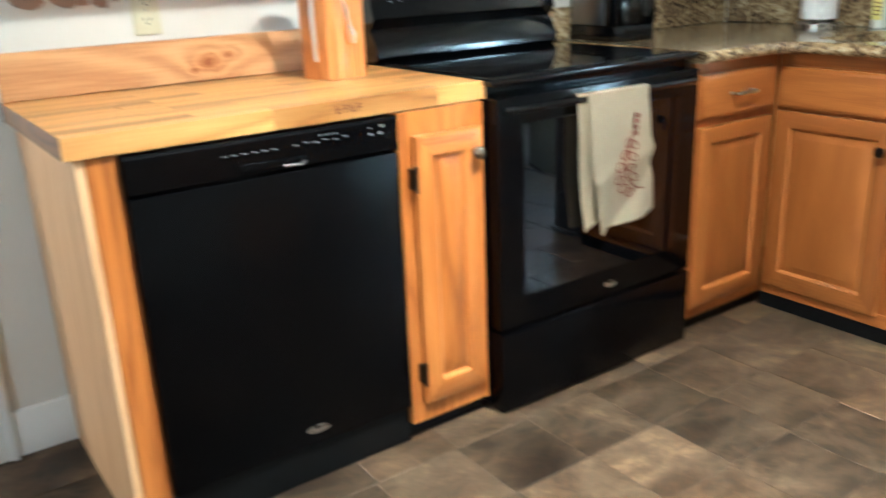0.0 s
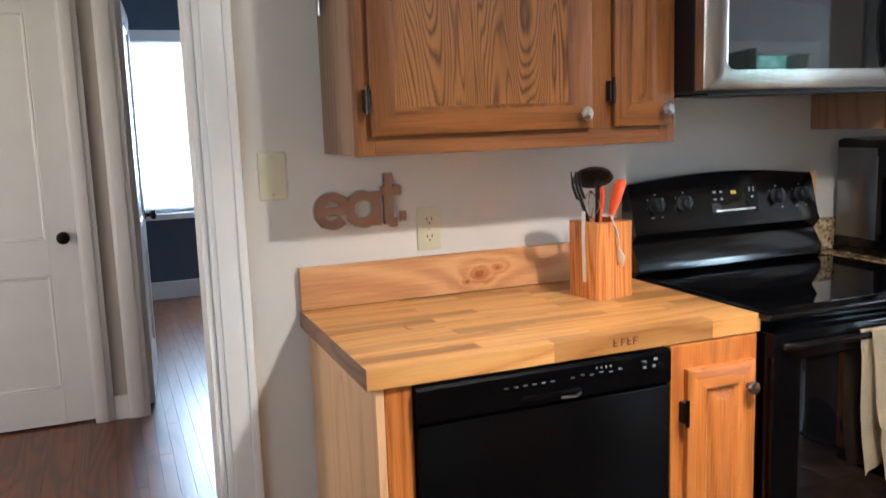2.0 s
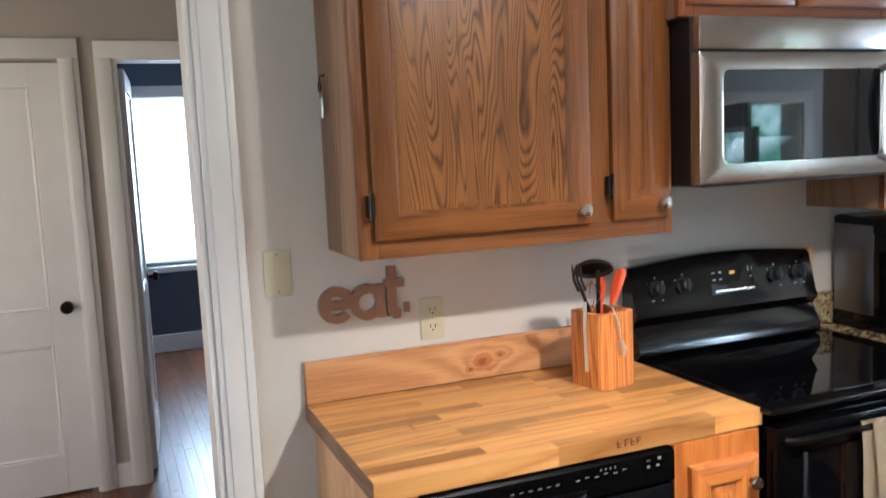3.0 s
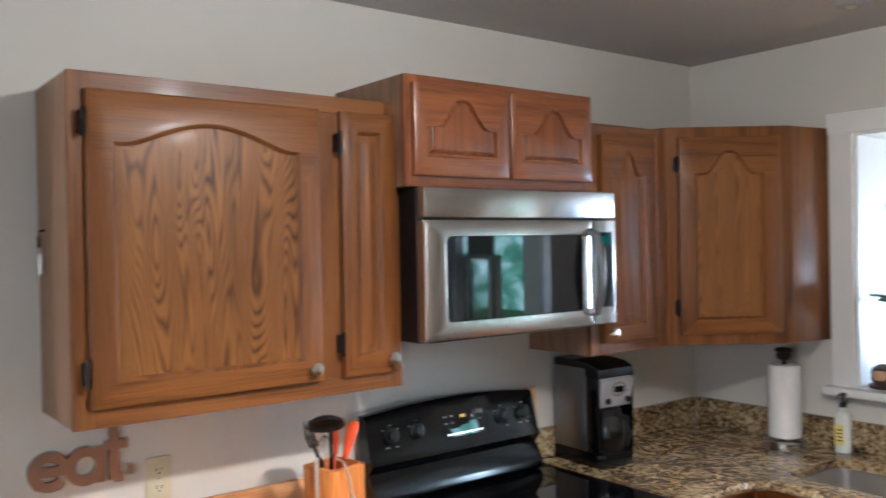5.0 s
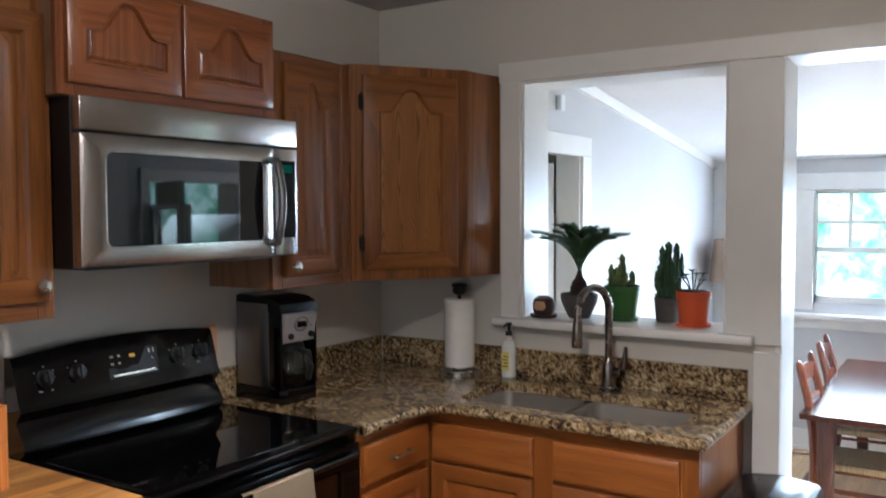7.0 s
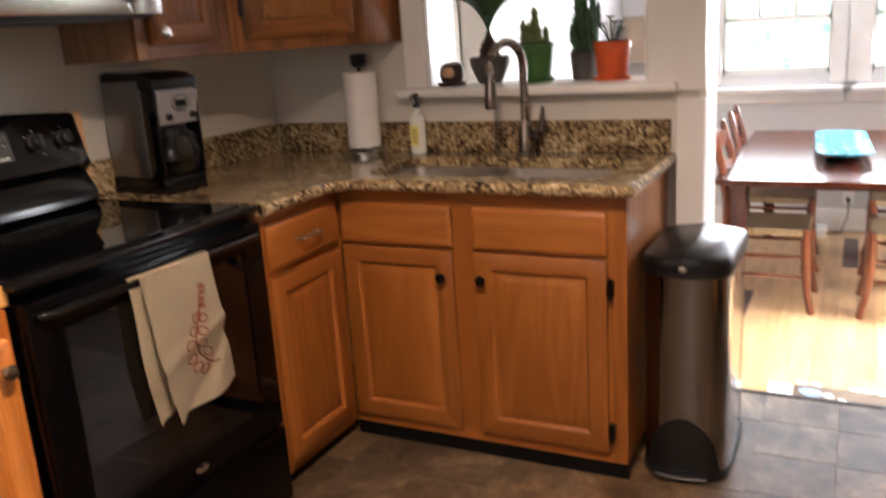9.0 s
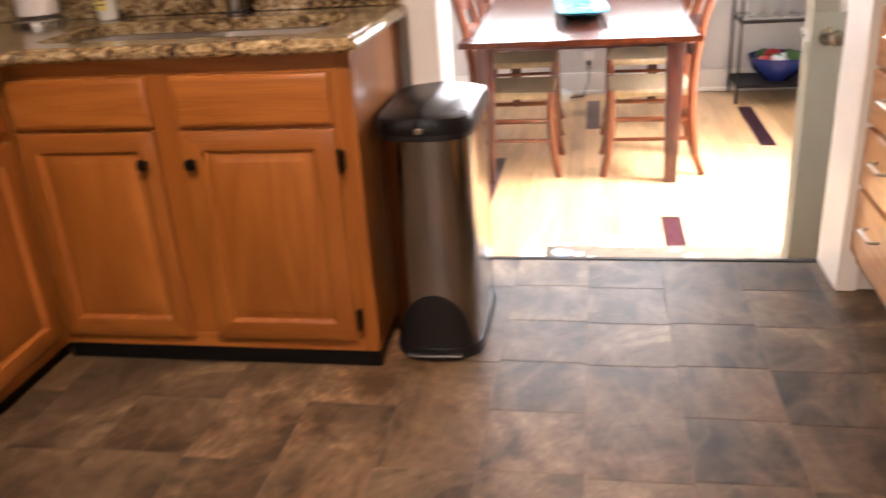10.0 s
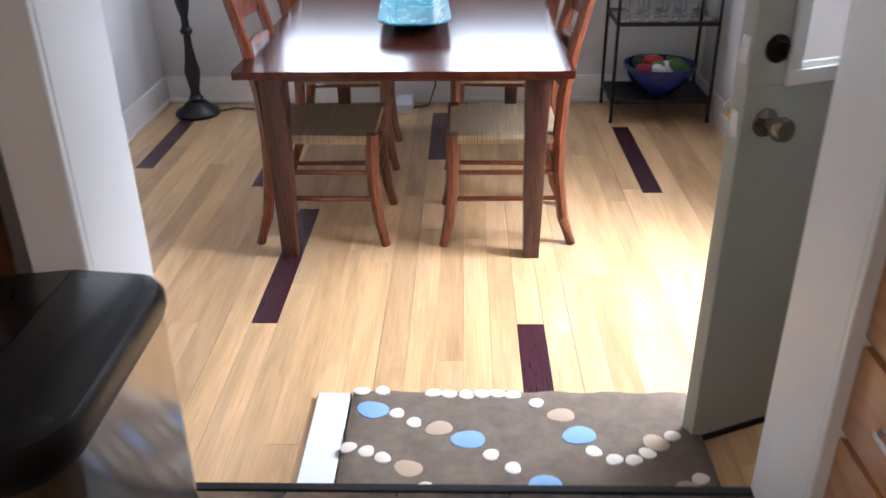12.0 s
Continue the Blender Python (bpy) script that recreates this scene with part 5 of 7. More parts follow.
def ladle_bowl(c, r, flat=0.5):
    def make(bm):
        s = len(bm.verts)
        lathe(bm, [(0.001, 0.0), (r * 0.6, 0.006), (r * 0.92, r * 0.3), (r, r * flat), (r * 0.95, r * flat), (r * 0.85, r * 0.32), (r * 0.5, 0.01), (0.001, 0.006)], 18)
        bm.verts.ensure_lookup_table()
        m = Matrix.Translation(c) @ pose(0, 0, 0, 155, 20, 0)
        for v in bm.verts[s:]: v.co = m @ v.co
    return make


utensil("ladle", "black nylon ladle standing in the crock", [lambda bm: tube(bm, [(0.0, 0.02, 0.03), (0.0, 0.01, 0.2), (-0.01, 0.0, 0.295)], 0.006), ladle_bowl((-0.036, -0.008, 0.312), 0.053)], "black_matt")
utensil("serving_fork", "black nylon fork standing in the crock", [lambda bm: tube(bm, [(-0.03, 0.01, 0.03), (-0.046, 0.0, 0.185), (-0.082, -0.01, 0.245)], 0.005),
        lambda bm: [tube(bm, [(-0.082 + k, -0.01, 0.24), (-0.098 + k, -0.012, 0.27), (-0.100 + k * 1.3, -0.008, 0.312)], [0.004, 0.004, 0.0015], 6) for k in (-0.008, 0.004, 0.016)]], "black_matt")
utensil("spatula", "orange silicone spatula standing in the crock", [lambda bm: tube(bm, [(0.02, 0.0, 0.04), (0.03, 0.0, 0.17), (0.04, 0.0, 0.2)], 0.006), lambda bm: tube(bm, [(0.036, -0.004, 0.185), (0.05, -0.004, 0.22), (0.072, -0.002, 0.265), (0.08, 0, 0.278)], [0.009, 0.018, 0.02, 0.012], 10, flat=0.4)], "orange")
utensil("spatula", "red-orange silicone spatula standing in the crock", [lambda bm: tube(bm, [(0.02, 0.03, 0.04), (0.026, 0.03, 0.17), (0.03, 0.03, 0.2)], 0.006), lambda bm: tube(bm, [(0.03, 0.03, 0.19), (0.034, 0.032, 0.23), (0.036, 0.034, 0.262)], [0.008, 0.015, 0.010], 10, flat=0.4)], "orange")
utensil("whisk", "steel wire whisk standing in the crock", [lambda bm: [tube(bm, [(-0.01, 0.02, 0.1)] + [(-0.015 + 0.024 * math.sin(math.pi * i / 8) * math.cos(a), 0.02 + 0.024 * math.sin(math.pi * i / 8) * math.sin(a), 0.18 + 0.075 * i / 8) for i in range(9)], 0.0013, 5) for a in (0, 1.05, 2.1, 3.14, 4.2, 5.2)]], "nickel")
utensil("tongs", "chrome serving tongs hanging over the crock's edge", [lambda bm: tube(bm, [(-0.02, -0.035, 0.20), (-0.017, -0.06, 0.192), (-0.012, -0.071, 0.15), (-0.005, -0.073, 0.10)], [0.004, 0.005, 0.006, 0.006], 8, flat=0.5),
        lambda bm: tube(bm, [(-0.006, -0.073, 0.11), (-0.002, -0.076, 0.085), (0.0, -0.076, 0.064)], [0.006, 0.016, 0.010], 10, flat=0.35)], "spoon_metal")
utensil("tongs", "chrome handle bent over the crock's side", [lambda bm: tube(bm, [(-0.05, 0.0, 0.21), (-0.066, -0.006, 0.205), (-0.0715, -0.01, 0.13), (-0.071, -0.012, 0.05), (-0.070, -0.012, 0.02)], 0.005, 8)], "spoon_metal")


def wall_plate(name, x, z, w, h, label, outlet):
    t = thing(name, pose(x, NY - 0.001, z), label, "wall plate")
    bm = bmesh.new()
    box(bm, 0, w, -0.006, 0, 0, h, 0.003, 2)
    p = part("plate", bm, "ivory", t)
    for sz in ((0.012, h - 0.012) if not outlet else (h / 2,)):
        bm = bmesh.new(); lathe(bm, [(0.003, 0), (0.003, 0.001), (0.001, 0.0014)], 10)
        part("screw", bm, "nickel", t, "", Matrix.Translation((w / 2, -0.006, sz)) @ pose(0, 0, 0, 90))
    if outlet:
        for cz in (h * 0.3, h * 0.7):
            bm = bmesh.new()
            prism(bm, rounded(0.034, 0.03, 0.012), 0, 0.002)
            s = part("socket", bm, "ivory", t, "", Matrix.Translation((w / 2, -0.006, cz)) @ pose(0, 0, 0, 90))
            bm = bmesh.new()
            for a in (-0.007, 0.007): box(bm, a - 0.0012, a + 0.0012, -0.002, 0.007, 0.0015, 0.0026)
            lathe(bm, [(0.0028, 0.0015), (0.0028, 0.0026)], 8, (0, -0.008, 0))
            part("slot", bm, "black_matt", s)


wall_plate("blank_wall_plate", 0.393, 1.205, 0.07, 0.121, "ivory blank wall plate on the painted wall", False)
wall_plate("wall_outlet", 0.812, 1.04, 0.07, 0.118, "ivory duplex wall outlet above the counter", True)

# metal word sign
t = thing("word_sign", pose(0.658, NY - 0.003, 1.166), "small metal wall sign with the word eat", "sign")


def stroke(bm, path, width, y0, y1):
    """A flat ribbon of rounded ends along a path in the x-z plane."""
    pts = [Vector((x, 0, z)) for x, z in path]
    left, right = [], []
    for i, p in enumerate(pts):
        d = (pts[min(i + 1, len(pts) - 1)] - pts[max(i - 1, 0)]).normalized()
        nrm = Vector((-d.z, 0, d.x)) * width / 2
        left.append(p + nrm); right.append(p - nrm)
    loop = left + right[::-1]
    a = [bm.verts.new((v.x, y0, v.z)) for v in loop]
    b = [bm.verts.new((v.x, y1, v.z)) for v in loop]
    n, h = len(loop), len(left)
    for k in range(n): bm.faces.new((a[k], a[(k + 1) % n], b[(k + 1) % n], b[k]))
    for k in range(h - 1):
        for q, f in ((a, 1), (b, -1)): bm.faces.new([q[k], q[k + 1], q[n - 2 - k], q[n - 1 - k]][::f])


def ring_path(cx, cz, r, a0, a1, n=22):
    return [(cx + r * math.cos(radians(a0 + (a1 - a0) * i / n)), cz + r * math.sin(radians(a0 + (a1 - a0) * i / n))) for i in range(n + 1)]


LETTERS = {
    "letter_e": [[(-0.115, 0.0), (-0.046, 0.0)], ring_path(-0.081, 0.0, 0.037, 0, 318)],
    "letter_a": [ring_path(0.003, 0.0, 0.037, 0, 360), [(0.040, 0.046), (0.040, -0.046)]],
    "letter_t": [[(0.074, 0.092), (0.074, -0.046)], [(0.052, 0.044), (0.108, 0.044)], [(0.074, -0.040), (0.096, -0.040)]],
    "full_stop": [[(0.106, -0.026), (0.109, -0.026), (0.119, -0.026), (0.122, -0.026)]],
}
for i, (key, strokes) in enumerate(LETTERS.items()):
    bm = bmesh.new()
    for k, sx in enumerate(strokes): stroke(bm, sx, 0.027, -0.008 - 0.0003 * k - 0.0007 * i, 0.0025)
    base = part(key, bm, "nickel", t)
    bm = bmesh.new()
    for k, sx in enumerate(strokes): stroke(bm, sx, 0.0235, -0.0125 - 0.0003 * k, -0.0101)
    part("face", bm, "mirror_wood", base, "brushed brown metal face")

# branded mark on the block's edge, drawn as a plain shape
bm = bmesh.new()
for i, x in enumerate((0.0, 0.02, 0.036, 0.052)):
    box(bm, x, x + 0.004, -0.0008, 0, 0.0, 0.017)
    box(bm, x + 0.004, x + 0.012, -0.0008, 0, 0.014 if i % 2 else 0.0, 0.017 if i % 2 else 0.003)
    box(bm, x + 0.004, x + 0.011, -0.0008, 0, 0.007, 0.010)
solo("burnt_stamp", bm, "burn", pose(1.045, 1.7922, 0.881), "small dark maker's stamp burnt into the counter edge", "mark")
bm = bmesh.new()
n = 26
a = [[bm.verts.new((q * math.cos(2.0 + 3.6 * k / n) * 1.0, q * 0.9 * math.sin(2.0 + 3.6 * k / n), 0.0006)) for k in range(n)] for q in (0.048, 0.040)]
for k in range(n - 1): bm.faces.new((a[0][k], a[0][k + 1], a[1][k + 1], a[1][k]))
solo("water_ring", bm, plain("ring_stain", (158, 108, 62), 0.5), pose(0.70, 2.08, 0.9103, 0, 0, -100), "faint brown ring stain on the butcher block", "stain")
# key hook on the cabinet's side
t = thing("hanging_tag", pose(0.5665, 2.33, 1.70), "small bottle opener hanging on the cabinet's side", "opener")
bm = bmesh.new(); tube(bm, [(0, 0, 0.06), (-0.012, 0, 0.058), (-0.014, 0, 0.045)], 0.003, 6)
part("hook", bm, "knob", t)
bm = bmesh.new(); tube(bm, arc((-0.014, 0, 0.032), 0.013, 0, 360, 14, "yz"), 0.0022, 6)
part("ring", bm, "knob", t)
bm = bmesh.new(); tube(bm, [(-0.012, 0, 0.02), (-0.012, 0, -0.005), (-0.012, 0, -0.045)], [0.006, 0.013, 0.009], 10, flat=0.45)
part("tag", bm, "nickel", t)


def coffee_maker():
    t = thing("coffee_maker", pose(2.300, 2.372, 0.9145, 0, 0, -4), "brushed steel and black drip coffee maker", "coffee maker")
    w, d, h = 0.175, 0.225, 0.375
    bm = bmesh.new()
    prism(bm, [(0, 0), (0, -d), (0.02, -d - 0.02), (w - 0.02, -d - 0.02), (w, -d), (w, 0)], 0, 0.05, 0.004)
    part("base", bm, "black", t)
    part("tank", bx(0.002, w - 0.002, -0.12, -0.002, 0.05, h - 0.05, 0.004), "black_matt", t)
    for x in (0.0, w - 0.006):
        bm = bmesh.new()
        box(bm, x, x + 0.006, -0.17, -0.004, 0.052, h - 0.03, 0.003, 2)
        part("side_panel", bm, "steel_side", t)
    for x in (0.001, w - 0.013):
        part("side_column", bx(x, x + 0.012, -0.232, -0.171, 0.05, h - 0.06, 0.004, 2), "black", t)
    bm = bmesh.new()
    pr = [(-0.004, h - 0.052), (-0.004, h - 0.008), (-0.03, h), (-0.19, h - 0.012), (-0.232, h - 0.03), (-0.236, h - 0.06), (-0.19, h - 0.06), (-0.13, h - 0.056)]
    rows = [[bm.verts.new((x, y, z)) for y, z in pr] for x in (0.001, w - 0.001)]
    for k in range(len(pr)): bm.faces.new((rows[0][k], rows[0][(k + 1) % len(pr)], rows[1][(k + 1) % len(pr)], rows[1][k]))
    bm.faces.new(rows[0]); bm.faces.new(rows[1][::-1])
    part("lid", bm, "black", t)
    bm = bmesh.new()
    pr = [(-0.125, h - 0.058), (-0.232, h - 0.062), (-0.245, h - 0.075), (-0.225, h - 0.165), (-0.125, h - 0.165)]
    rows = [[bm.verts.new((x, y, z)) for y, z in pr] for x in (0.012, w - 0.012)]
    for k in range(len(pr)): bm.faces.new((rows[0][k], rows[0][(k + 1) % len(pr)], rows[1][(k + 1) % len(pr)], rows[1][k]))
    bm.faces.new(rows[0]); bm.faces.new(rows[1][::-1])
    f = part("control_front", bm, "silver", t)
    part("display", bx(0.072, 0.112, -0.2455, -0.238, h - 0.113, h - 0.092, 0.001), "glass_black", f)
    bm = bmesh.new()
    tube(bm, [(0.092 + 0.031 * math.cos(q), -0.240 - 0.2 * 0.025 * math.sin(q), h - 0.1025 + 0.024 * math.sin(q)) for q in (2 * math.pi * k / 24 for k in range(25))], 0.0026, 6)
    part("dial_ring", bm, "steel_dull", f)
    for kx in (0.045, 0.14):
        bm = bmesh.new(); lathe(bm, [(0.011, 0), (0.011, 0.008), (0.009, 0.01)], 14)
        part("dial", bm, "black_matt", f, "", Matrix.Translation((kx, -0.234, h - 0.142)) @ pose(0, 0, 0, 96))
    bm = bmesh.new()
    lathe(bm, [(0.05, 0), (0.062, 0.02), (0.064, 0.07), (0.05, 0.115), (0.046, 0.125), (0.043, 0.125), (0.047, 0.113), (0.061, 0.07), (0.058, 0.02), (0.046, 0.004)], 22)
    cf = part("carafe", bm, "glass", t, "", Matrix.Translation((w / 2, -0.19, 0.052)))
    bm = bmesh.new(); lathe(bm, [(0.047, 0.002), (0.059, 0.02), (0.0605, 0.05), (0.001, 0.05)], 22)
    part("coffee", bm, "black", cf)
    bm = bmesh.new(); lathe(bm, [(0.047, 0), (0.047, 0.022), (0.03, 0.03), (0.002, 0.03)], 20)
    part("carafe_lid", bm, "black_matt", cf, "", Matrix.Translation((0, 0, 0.124)))
    bm = bmesh.new(); tube(bm, [(0.0, -0.045, 0.13), (0.0, -0.085, 0.125), (0.0, -0.098, 0.08), (0.0, -0.085, 0.03)], [0.01, 0.012, 0.012, 0.008], 8)
    part("handle", bm, "black_matt", cf)


coffee_maker()
# leaning board behind the range
solo("cutting_board", bx(0, 0.05, 0, 0.018, 0, 0.27, 0.003), "maple", pose(2.165, 2.372, 0.914), "pale wooden cutting board standing against the wall", "board")

t = thing("paper_towel_holder", pose(3.10, 1.925, 0.9145), "paper towel roll on a steel stand", "paper towel")
bm = bmesh.new(); lathe(bm, [(0.08, 0), (0.08, 0.012), (0.074, 0.016), (0.03, 0.018), (0.026, 0.03), (0.01, 0.032)], 28)
part("base", bm, "nickel", t)
bm = bmesh.new(); lathe(bm, [(0.02, 0.03), (0.06, 0.03), (0.061, 0.035), (0.061, 0.302), (0.06, 0.305), (0.02, 0.305)], 32)
part("roll", bm, "paper", t)
bm = bmesh.new(); lathe(bm, [(0.008, 0.3), (0.008, 0.32), (0.022, 0.325), (0.03, 0.338), (0.026, 0.352), (0.034, 0.357), (0.03, 0.367), (0.004, 0.372)], 18)
part("finial", bm, "black_matt", t)

t = thing("soap_bottle", pose(3.135, 1.715, 0.9145), "clear soap pump bottle with a yellow label", "soap bottle")
bm = bmesh.new()
lathe(bm, [(0.026, 0), (0.029, 0.004), (0.029, 0.125), (0.022, 0.145), (0.012, 0.152), (0.012, 0.168)], 18)
part("bottle", bm, plain("milky_soap", (226, 228, 220), 0.15, vary=0.03, coat=0.4), t)
part("label", bx(-0.0305, -0.0292, -0.017, 0.017, 0.03, 0.105), "soap", t)
bm = bmesh.new()
for i in range(4): box(bm, -0.0312, -0.0303, -0.012, 0.012 - 0.003 * (i % 2), 0.045 + i * 0.013, 0.049 + i * 0.013)
part("label_print", bm, "burn", t)
bm = bmesh.new()
lathe(bm, [(0.014, 0.166), (0.014, 0.182), (0.006, 0.184), (0.006, 0.205), (0.012, 0.207), (0.012, 0.217), (0.003, 0.219)], 14)
tube(bm, [(0, 0, 0.212), (-0.03, 0, 0.212), (-0.042, 0, 0.204)], 0.004, 8)
part("pump", bm, "black_matt", t)


def double_sink():
    t = thing("double_sink", pose(SX0, SYa, 0.878), "undermount stainless double-bowl sink", "sink")
    W, L = SX1 - SX0, SYb - SYa
    for a, b in ((0.0, L * 0.53), (L * 0.55, L)):
        bm = bmesh.new()
        lv = []
        for pts, z in ((rounded(W + 0.02, b - a + 0.004, 0.05, 6), 0.0), (rounded(W - 0.004, b - a - 0.004, 0.05, 6), -0.002), (rounded(W - 0.02, b - a - 0.02, 0.055, 6), -0.15), (rounded(W - 0.07, b - a - 0.07, 0.05, 6), -0.18)):
            lv.append([bm.verts.new((x + W / 2, y + (a + b) / 2, z)) for x, y in pts])
        n = len(lv[0])
        for p, q in zip(lv, lv[1:]):
            for k in range(n): bm.faces.new((p[k], p[(k + 1) % n], q[(k + 1) % n], q[k]))
        bm.faces.new(lv[-1])
        bw = part("bowl", bm, "sink", t)
        bm = bmesh.new(); lathe(bm, [(0.04, 0), (0.04, 0.003), (0.03, 0.004), (0.02, -0.004), (0.002, -0.004)], 20)
        part("drain", bm, "nickel", bw, "", Matrix.Translation((W / 2, (a + b) / 2, -0.179)))
    part("divider", bx(0.0, W, L * 0.53 - 0.004, L * 0.55 + 0.004, -0.045, -0.008, 0.006, 2), "sink", t)


double_sink()
t = thing("faucet", pose(3.11, 1.285, 0.9145), "brushed nickel gooseneck kitchen faucet", "faucet")
bm = bmesh.new(); lathe(bm, [(0.034, 0), (0.034, 0.008), (0.026, 0.014), (0.025, 0.09), (0.02, 0.11), (0.015, 0.125)], 22)
part("base", bm, "faucet", t)
bm = bmesh.new()
neck = [(0, 0, 0.11), (0, 0, 0.2), (0, 0, 0.30)] + [(-0.085 + 0.085 * math.cos(radians(a)), 0.02 * (180 - abs(180 - a)) / 180 * 0, 0.30 + 0.085 * math.sin(radians(a))) for a in range(15, 181, 15)] + [(-0.171, 0, 0.27)]
tube(bm, neck, 0.0145, 12)
part("spout", bm, "faucet", t, "", pose(0, 0, 0, 0, 0, -18))
bm = bmesh.new(); tube(bm, [(-0.171, 0, 0.275), (-0.172, 0, 0.25), (-0.174, 0, 0.19), (-0.174, 0, 0.175)], [0.015, 0.018, 0.021, 0.018], 14)
part("spray_head", bm, "faucet", t, "", pose(0, 0, 0, 0, 0, -18))
bm = bmesh.new(); tube(bm, [(0, 0, 0.06), (0.0, -0.04, 0.07), (0.0, -0.058, 0.085), (0.0, -0.066, 0.165)], [0.016, 0.017, 0.014, 0.006], 12)
part("lever", bm, plain("dark_nickel", (96, 88, 82), 0.3, 1.0), t)

# ---- plants on the sill ----
SILL = 1.149


def pot(t, prof, material, saucer=None):
    bm = bmesh.new(); lathe(bm, prof, 26); p = part("pot", bm, material, t)
    r, z = prof[-1]
    bm = bmesh.new(); lathe(bm, [(0.002, z + 0.004), (r * 0.98, z + 0.003), (r * 0.98, z - 0.004), (0.002, z - 0.005)], 22); part("soil", bm, "soil", t)
    if saucer:
        bm = bmesh.new(); lathe(bm, [(saucer, 0), (saucer * 1.06, 0.012), (saucer * 0.96, 0.012), (saucer * 0.9, 0.003)], 26); part("saucer", bm, material, t)


def frond(bm, length, ang, rise, seedv):
    random.seed(seedv)
    ca, sa = math.cos(ang), math.sin(ang)
    n = 26
    pts = []
    for i in range(n + 1):
        u = i / n
        r = length * (0.15 * u + 0.85 * u ** 1.7)
        z = rise * math.sin(u * 1.6)
        pts.append(Vector((r * ca, r * sa, z)))
    tube(bm, pts, [0.0025 * (1 - 0.7 * i / n) for i in range(n + 1)], 5)
    for i in range(8, n + 1):
        p = pts[i]
        d = (pts[i] - pts[i - 1]).normalized()
        side = Vector((-sa, ca, 0))
        L = 0.056 * (1 - 0.45 * abs(i / n - 0.6))
        for s in (-1, 1):
            for k in (0, 0.5):
                q = p - d * k * 0.012
                tip = q + (side * s * 0.75 + d * 0.5 + Vector((0, 0, 0.42))).normalized() * L
                w = d * 0.0038
                a, b, c = bm.verts.new(q - w), bm.verts.new(q + w), bm.verts.new(tip)
                mid = bm.verts.new((q + tip) / 2 + Vector((0, 0, 0.003)) + w)
                bm.faces.new((a, b, mid, c))


t = thing("palm_plant", pose(3.30, 1.485, SILL) @ Matrix.Diagonal((0.88, 0.88, 0.95, 1)), "small sago palm in a grey stoneware bowl", "potted plant", "sill plants")
pot(t, [(0.045, 0), (0.05, 0.004), (0.082, 0.07), (0.086, 0.10), (0.079, 0.10)], "pot_grey")
bm = bmesh.new(); lathe(bm, [(0.036, 0.09), (0.046, 0.105), (0.040, 0.118), (0.043, 0.128), (0.034, 0.140), (0.036, 0.148), (0.024, 0.162), (0.014, 0.178), (0.008, 0.20)], 14)
part("stem", bm, "bark", t)
for i in range(24):
    bm = bmesh.new()
    out = i < 14        # outer fronds arch over, inner ones stand up
    frond(bm, random.Random(i).uniform(0.17, 0.215) if out else random.Random(i).uniform(0.07, 0.13), i * 2.4 + 0.3, random.Random(i + 40).uniform(0.14, 0.18) if out else random.Random(i + 40).uniform(0.17, 0.20), i)
    part("frond", bm, "leaf", t, "", Matrix.Translation((0, 0, 0.18)))


def cactus(t, stems, material="cactus"):
    for k, (x, y, z0, h, r) in enumerate(stems):
        bm = bmesh.new()
        seg, ribs = 20, 5
        rows = []
        rn = random.Random(k * 7 + int(h * 1000))
        steps = max(7, int(h / 0.016))
        for j in range(steps + 1):      # knobbly ribs, pinched and swollen all the way up
            z = j / steps
            q = (1.0 if j % 2 else 0.74) * rn.uniform(0.88, 1.12) * (1 - 0.45 * z) if j < steps else 0.08
            ox_, oy_ = x + rn.uniform(-0.1, 0.1) * r, y + rn.uniform(-0.1, 0.1) * r
            rows.append([bm.verts.new((ox_ + r * q * (1 + 0.30 * math.cos(ribs * a + j * 0.3)) * math.cos(a), oy_ + r * q * (1 + 0.30 * math.cos(ribs * a + j * 0.3)) * math.sin(a), z0 + h * z)) for a in (2 * math.pi * i / seg for i in range(seg))])
        for a, b in zip(rows, rows[1:]):
            for i in range(seg): bm.faces.new((a[i], a[(i + 1) % seg], b[(i + 1) % seg], b[i]))
        bm.faces.new(rows[-1])
        rnd = random.Random(k)
        for j in range(int(h * 420)):
            a = rnd.randrange(ribs) * 2 * math.pi / ribs
            z = z0 + h * rnd.uniform(0.1, 0.95)
            p = Vector((x + r * 1.18 * math.cos(a), y + r * 1.18 * math.sin(a), z))
            q = p + Vector((math.cos(a), math.sin(a), rnd.uniform(0.1, 0.6))) * 0.012
            w = Vector((-math.sin(a), math.cos(a), 0)) * 0.003
            bm.faces.new([bm.verts.new(p - w), bm.verts.new(p + w), bm.verts.new(q)])
        part("stem", bm, material, t)


t = thing("cactus_plant", pose(3.325, 1.315, SILL), "clump cactus in a green glazed pot", "potted plant", "sill plants")
pot(t, [(0.05, 0.004), (0.052, 0.01), (0.066, 0.115), (0.070, 0.118), (0.070, 0.135), (0.062, 0.135)], "pot_green", 0.062)
cactus(t, [(0, 0, 0.12, 0.14, 0.018), (0.035, 0.01, 0.12, 0.085, 0.015), (-0.034, 0.012, 0.12, 0.09, 0.015), (0.008, -0.036, 0.12, 0.075, 0.015), (-0.012, 0.04, 0.12, 0.10, 0.015), (0.03, -0.03, 0.12, 0.065, 0.013), (-0.03, -0.025, 0.12, 0.07, 0.013), (0.03, 0.036, 0.12, 0.06, 0.013), (-0.045, -0.004, 0.12, 0.05, 0.012), (0.016, 0.016, 0.12, 0.10, 0.014)], plain("pale_cactus", (104, 124, 74), 0.6, vary=0.3, scale=40))
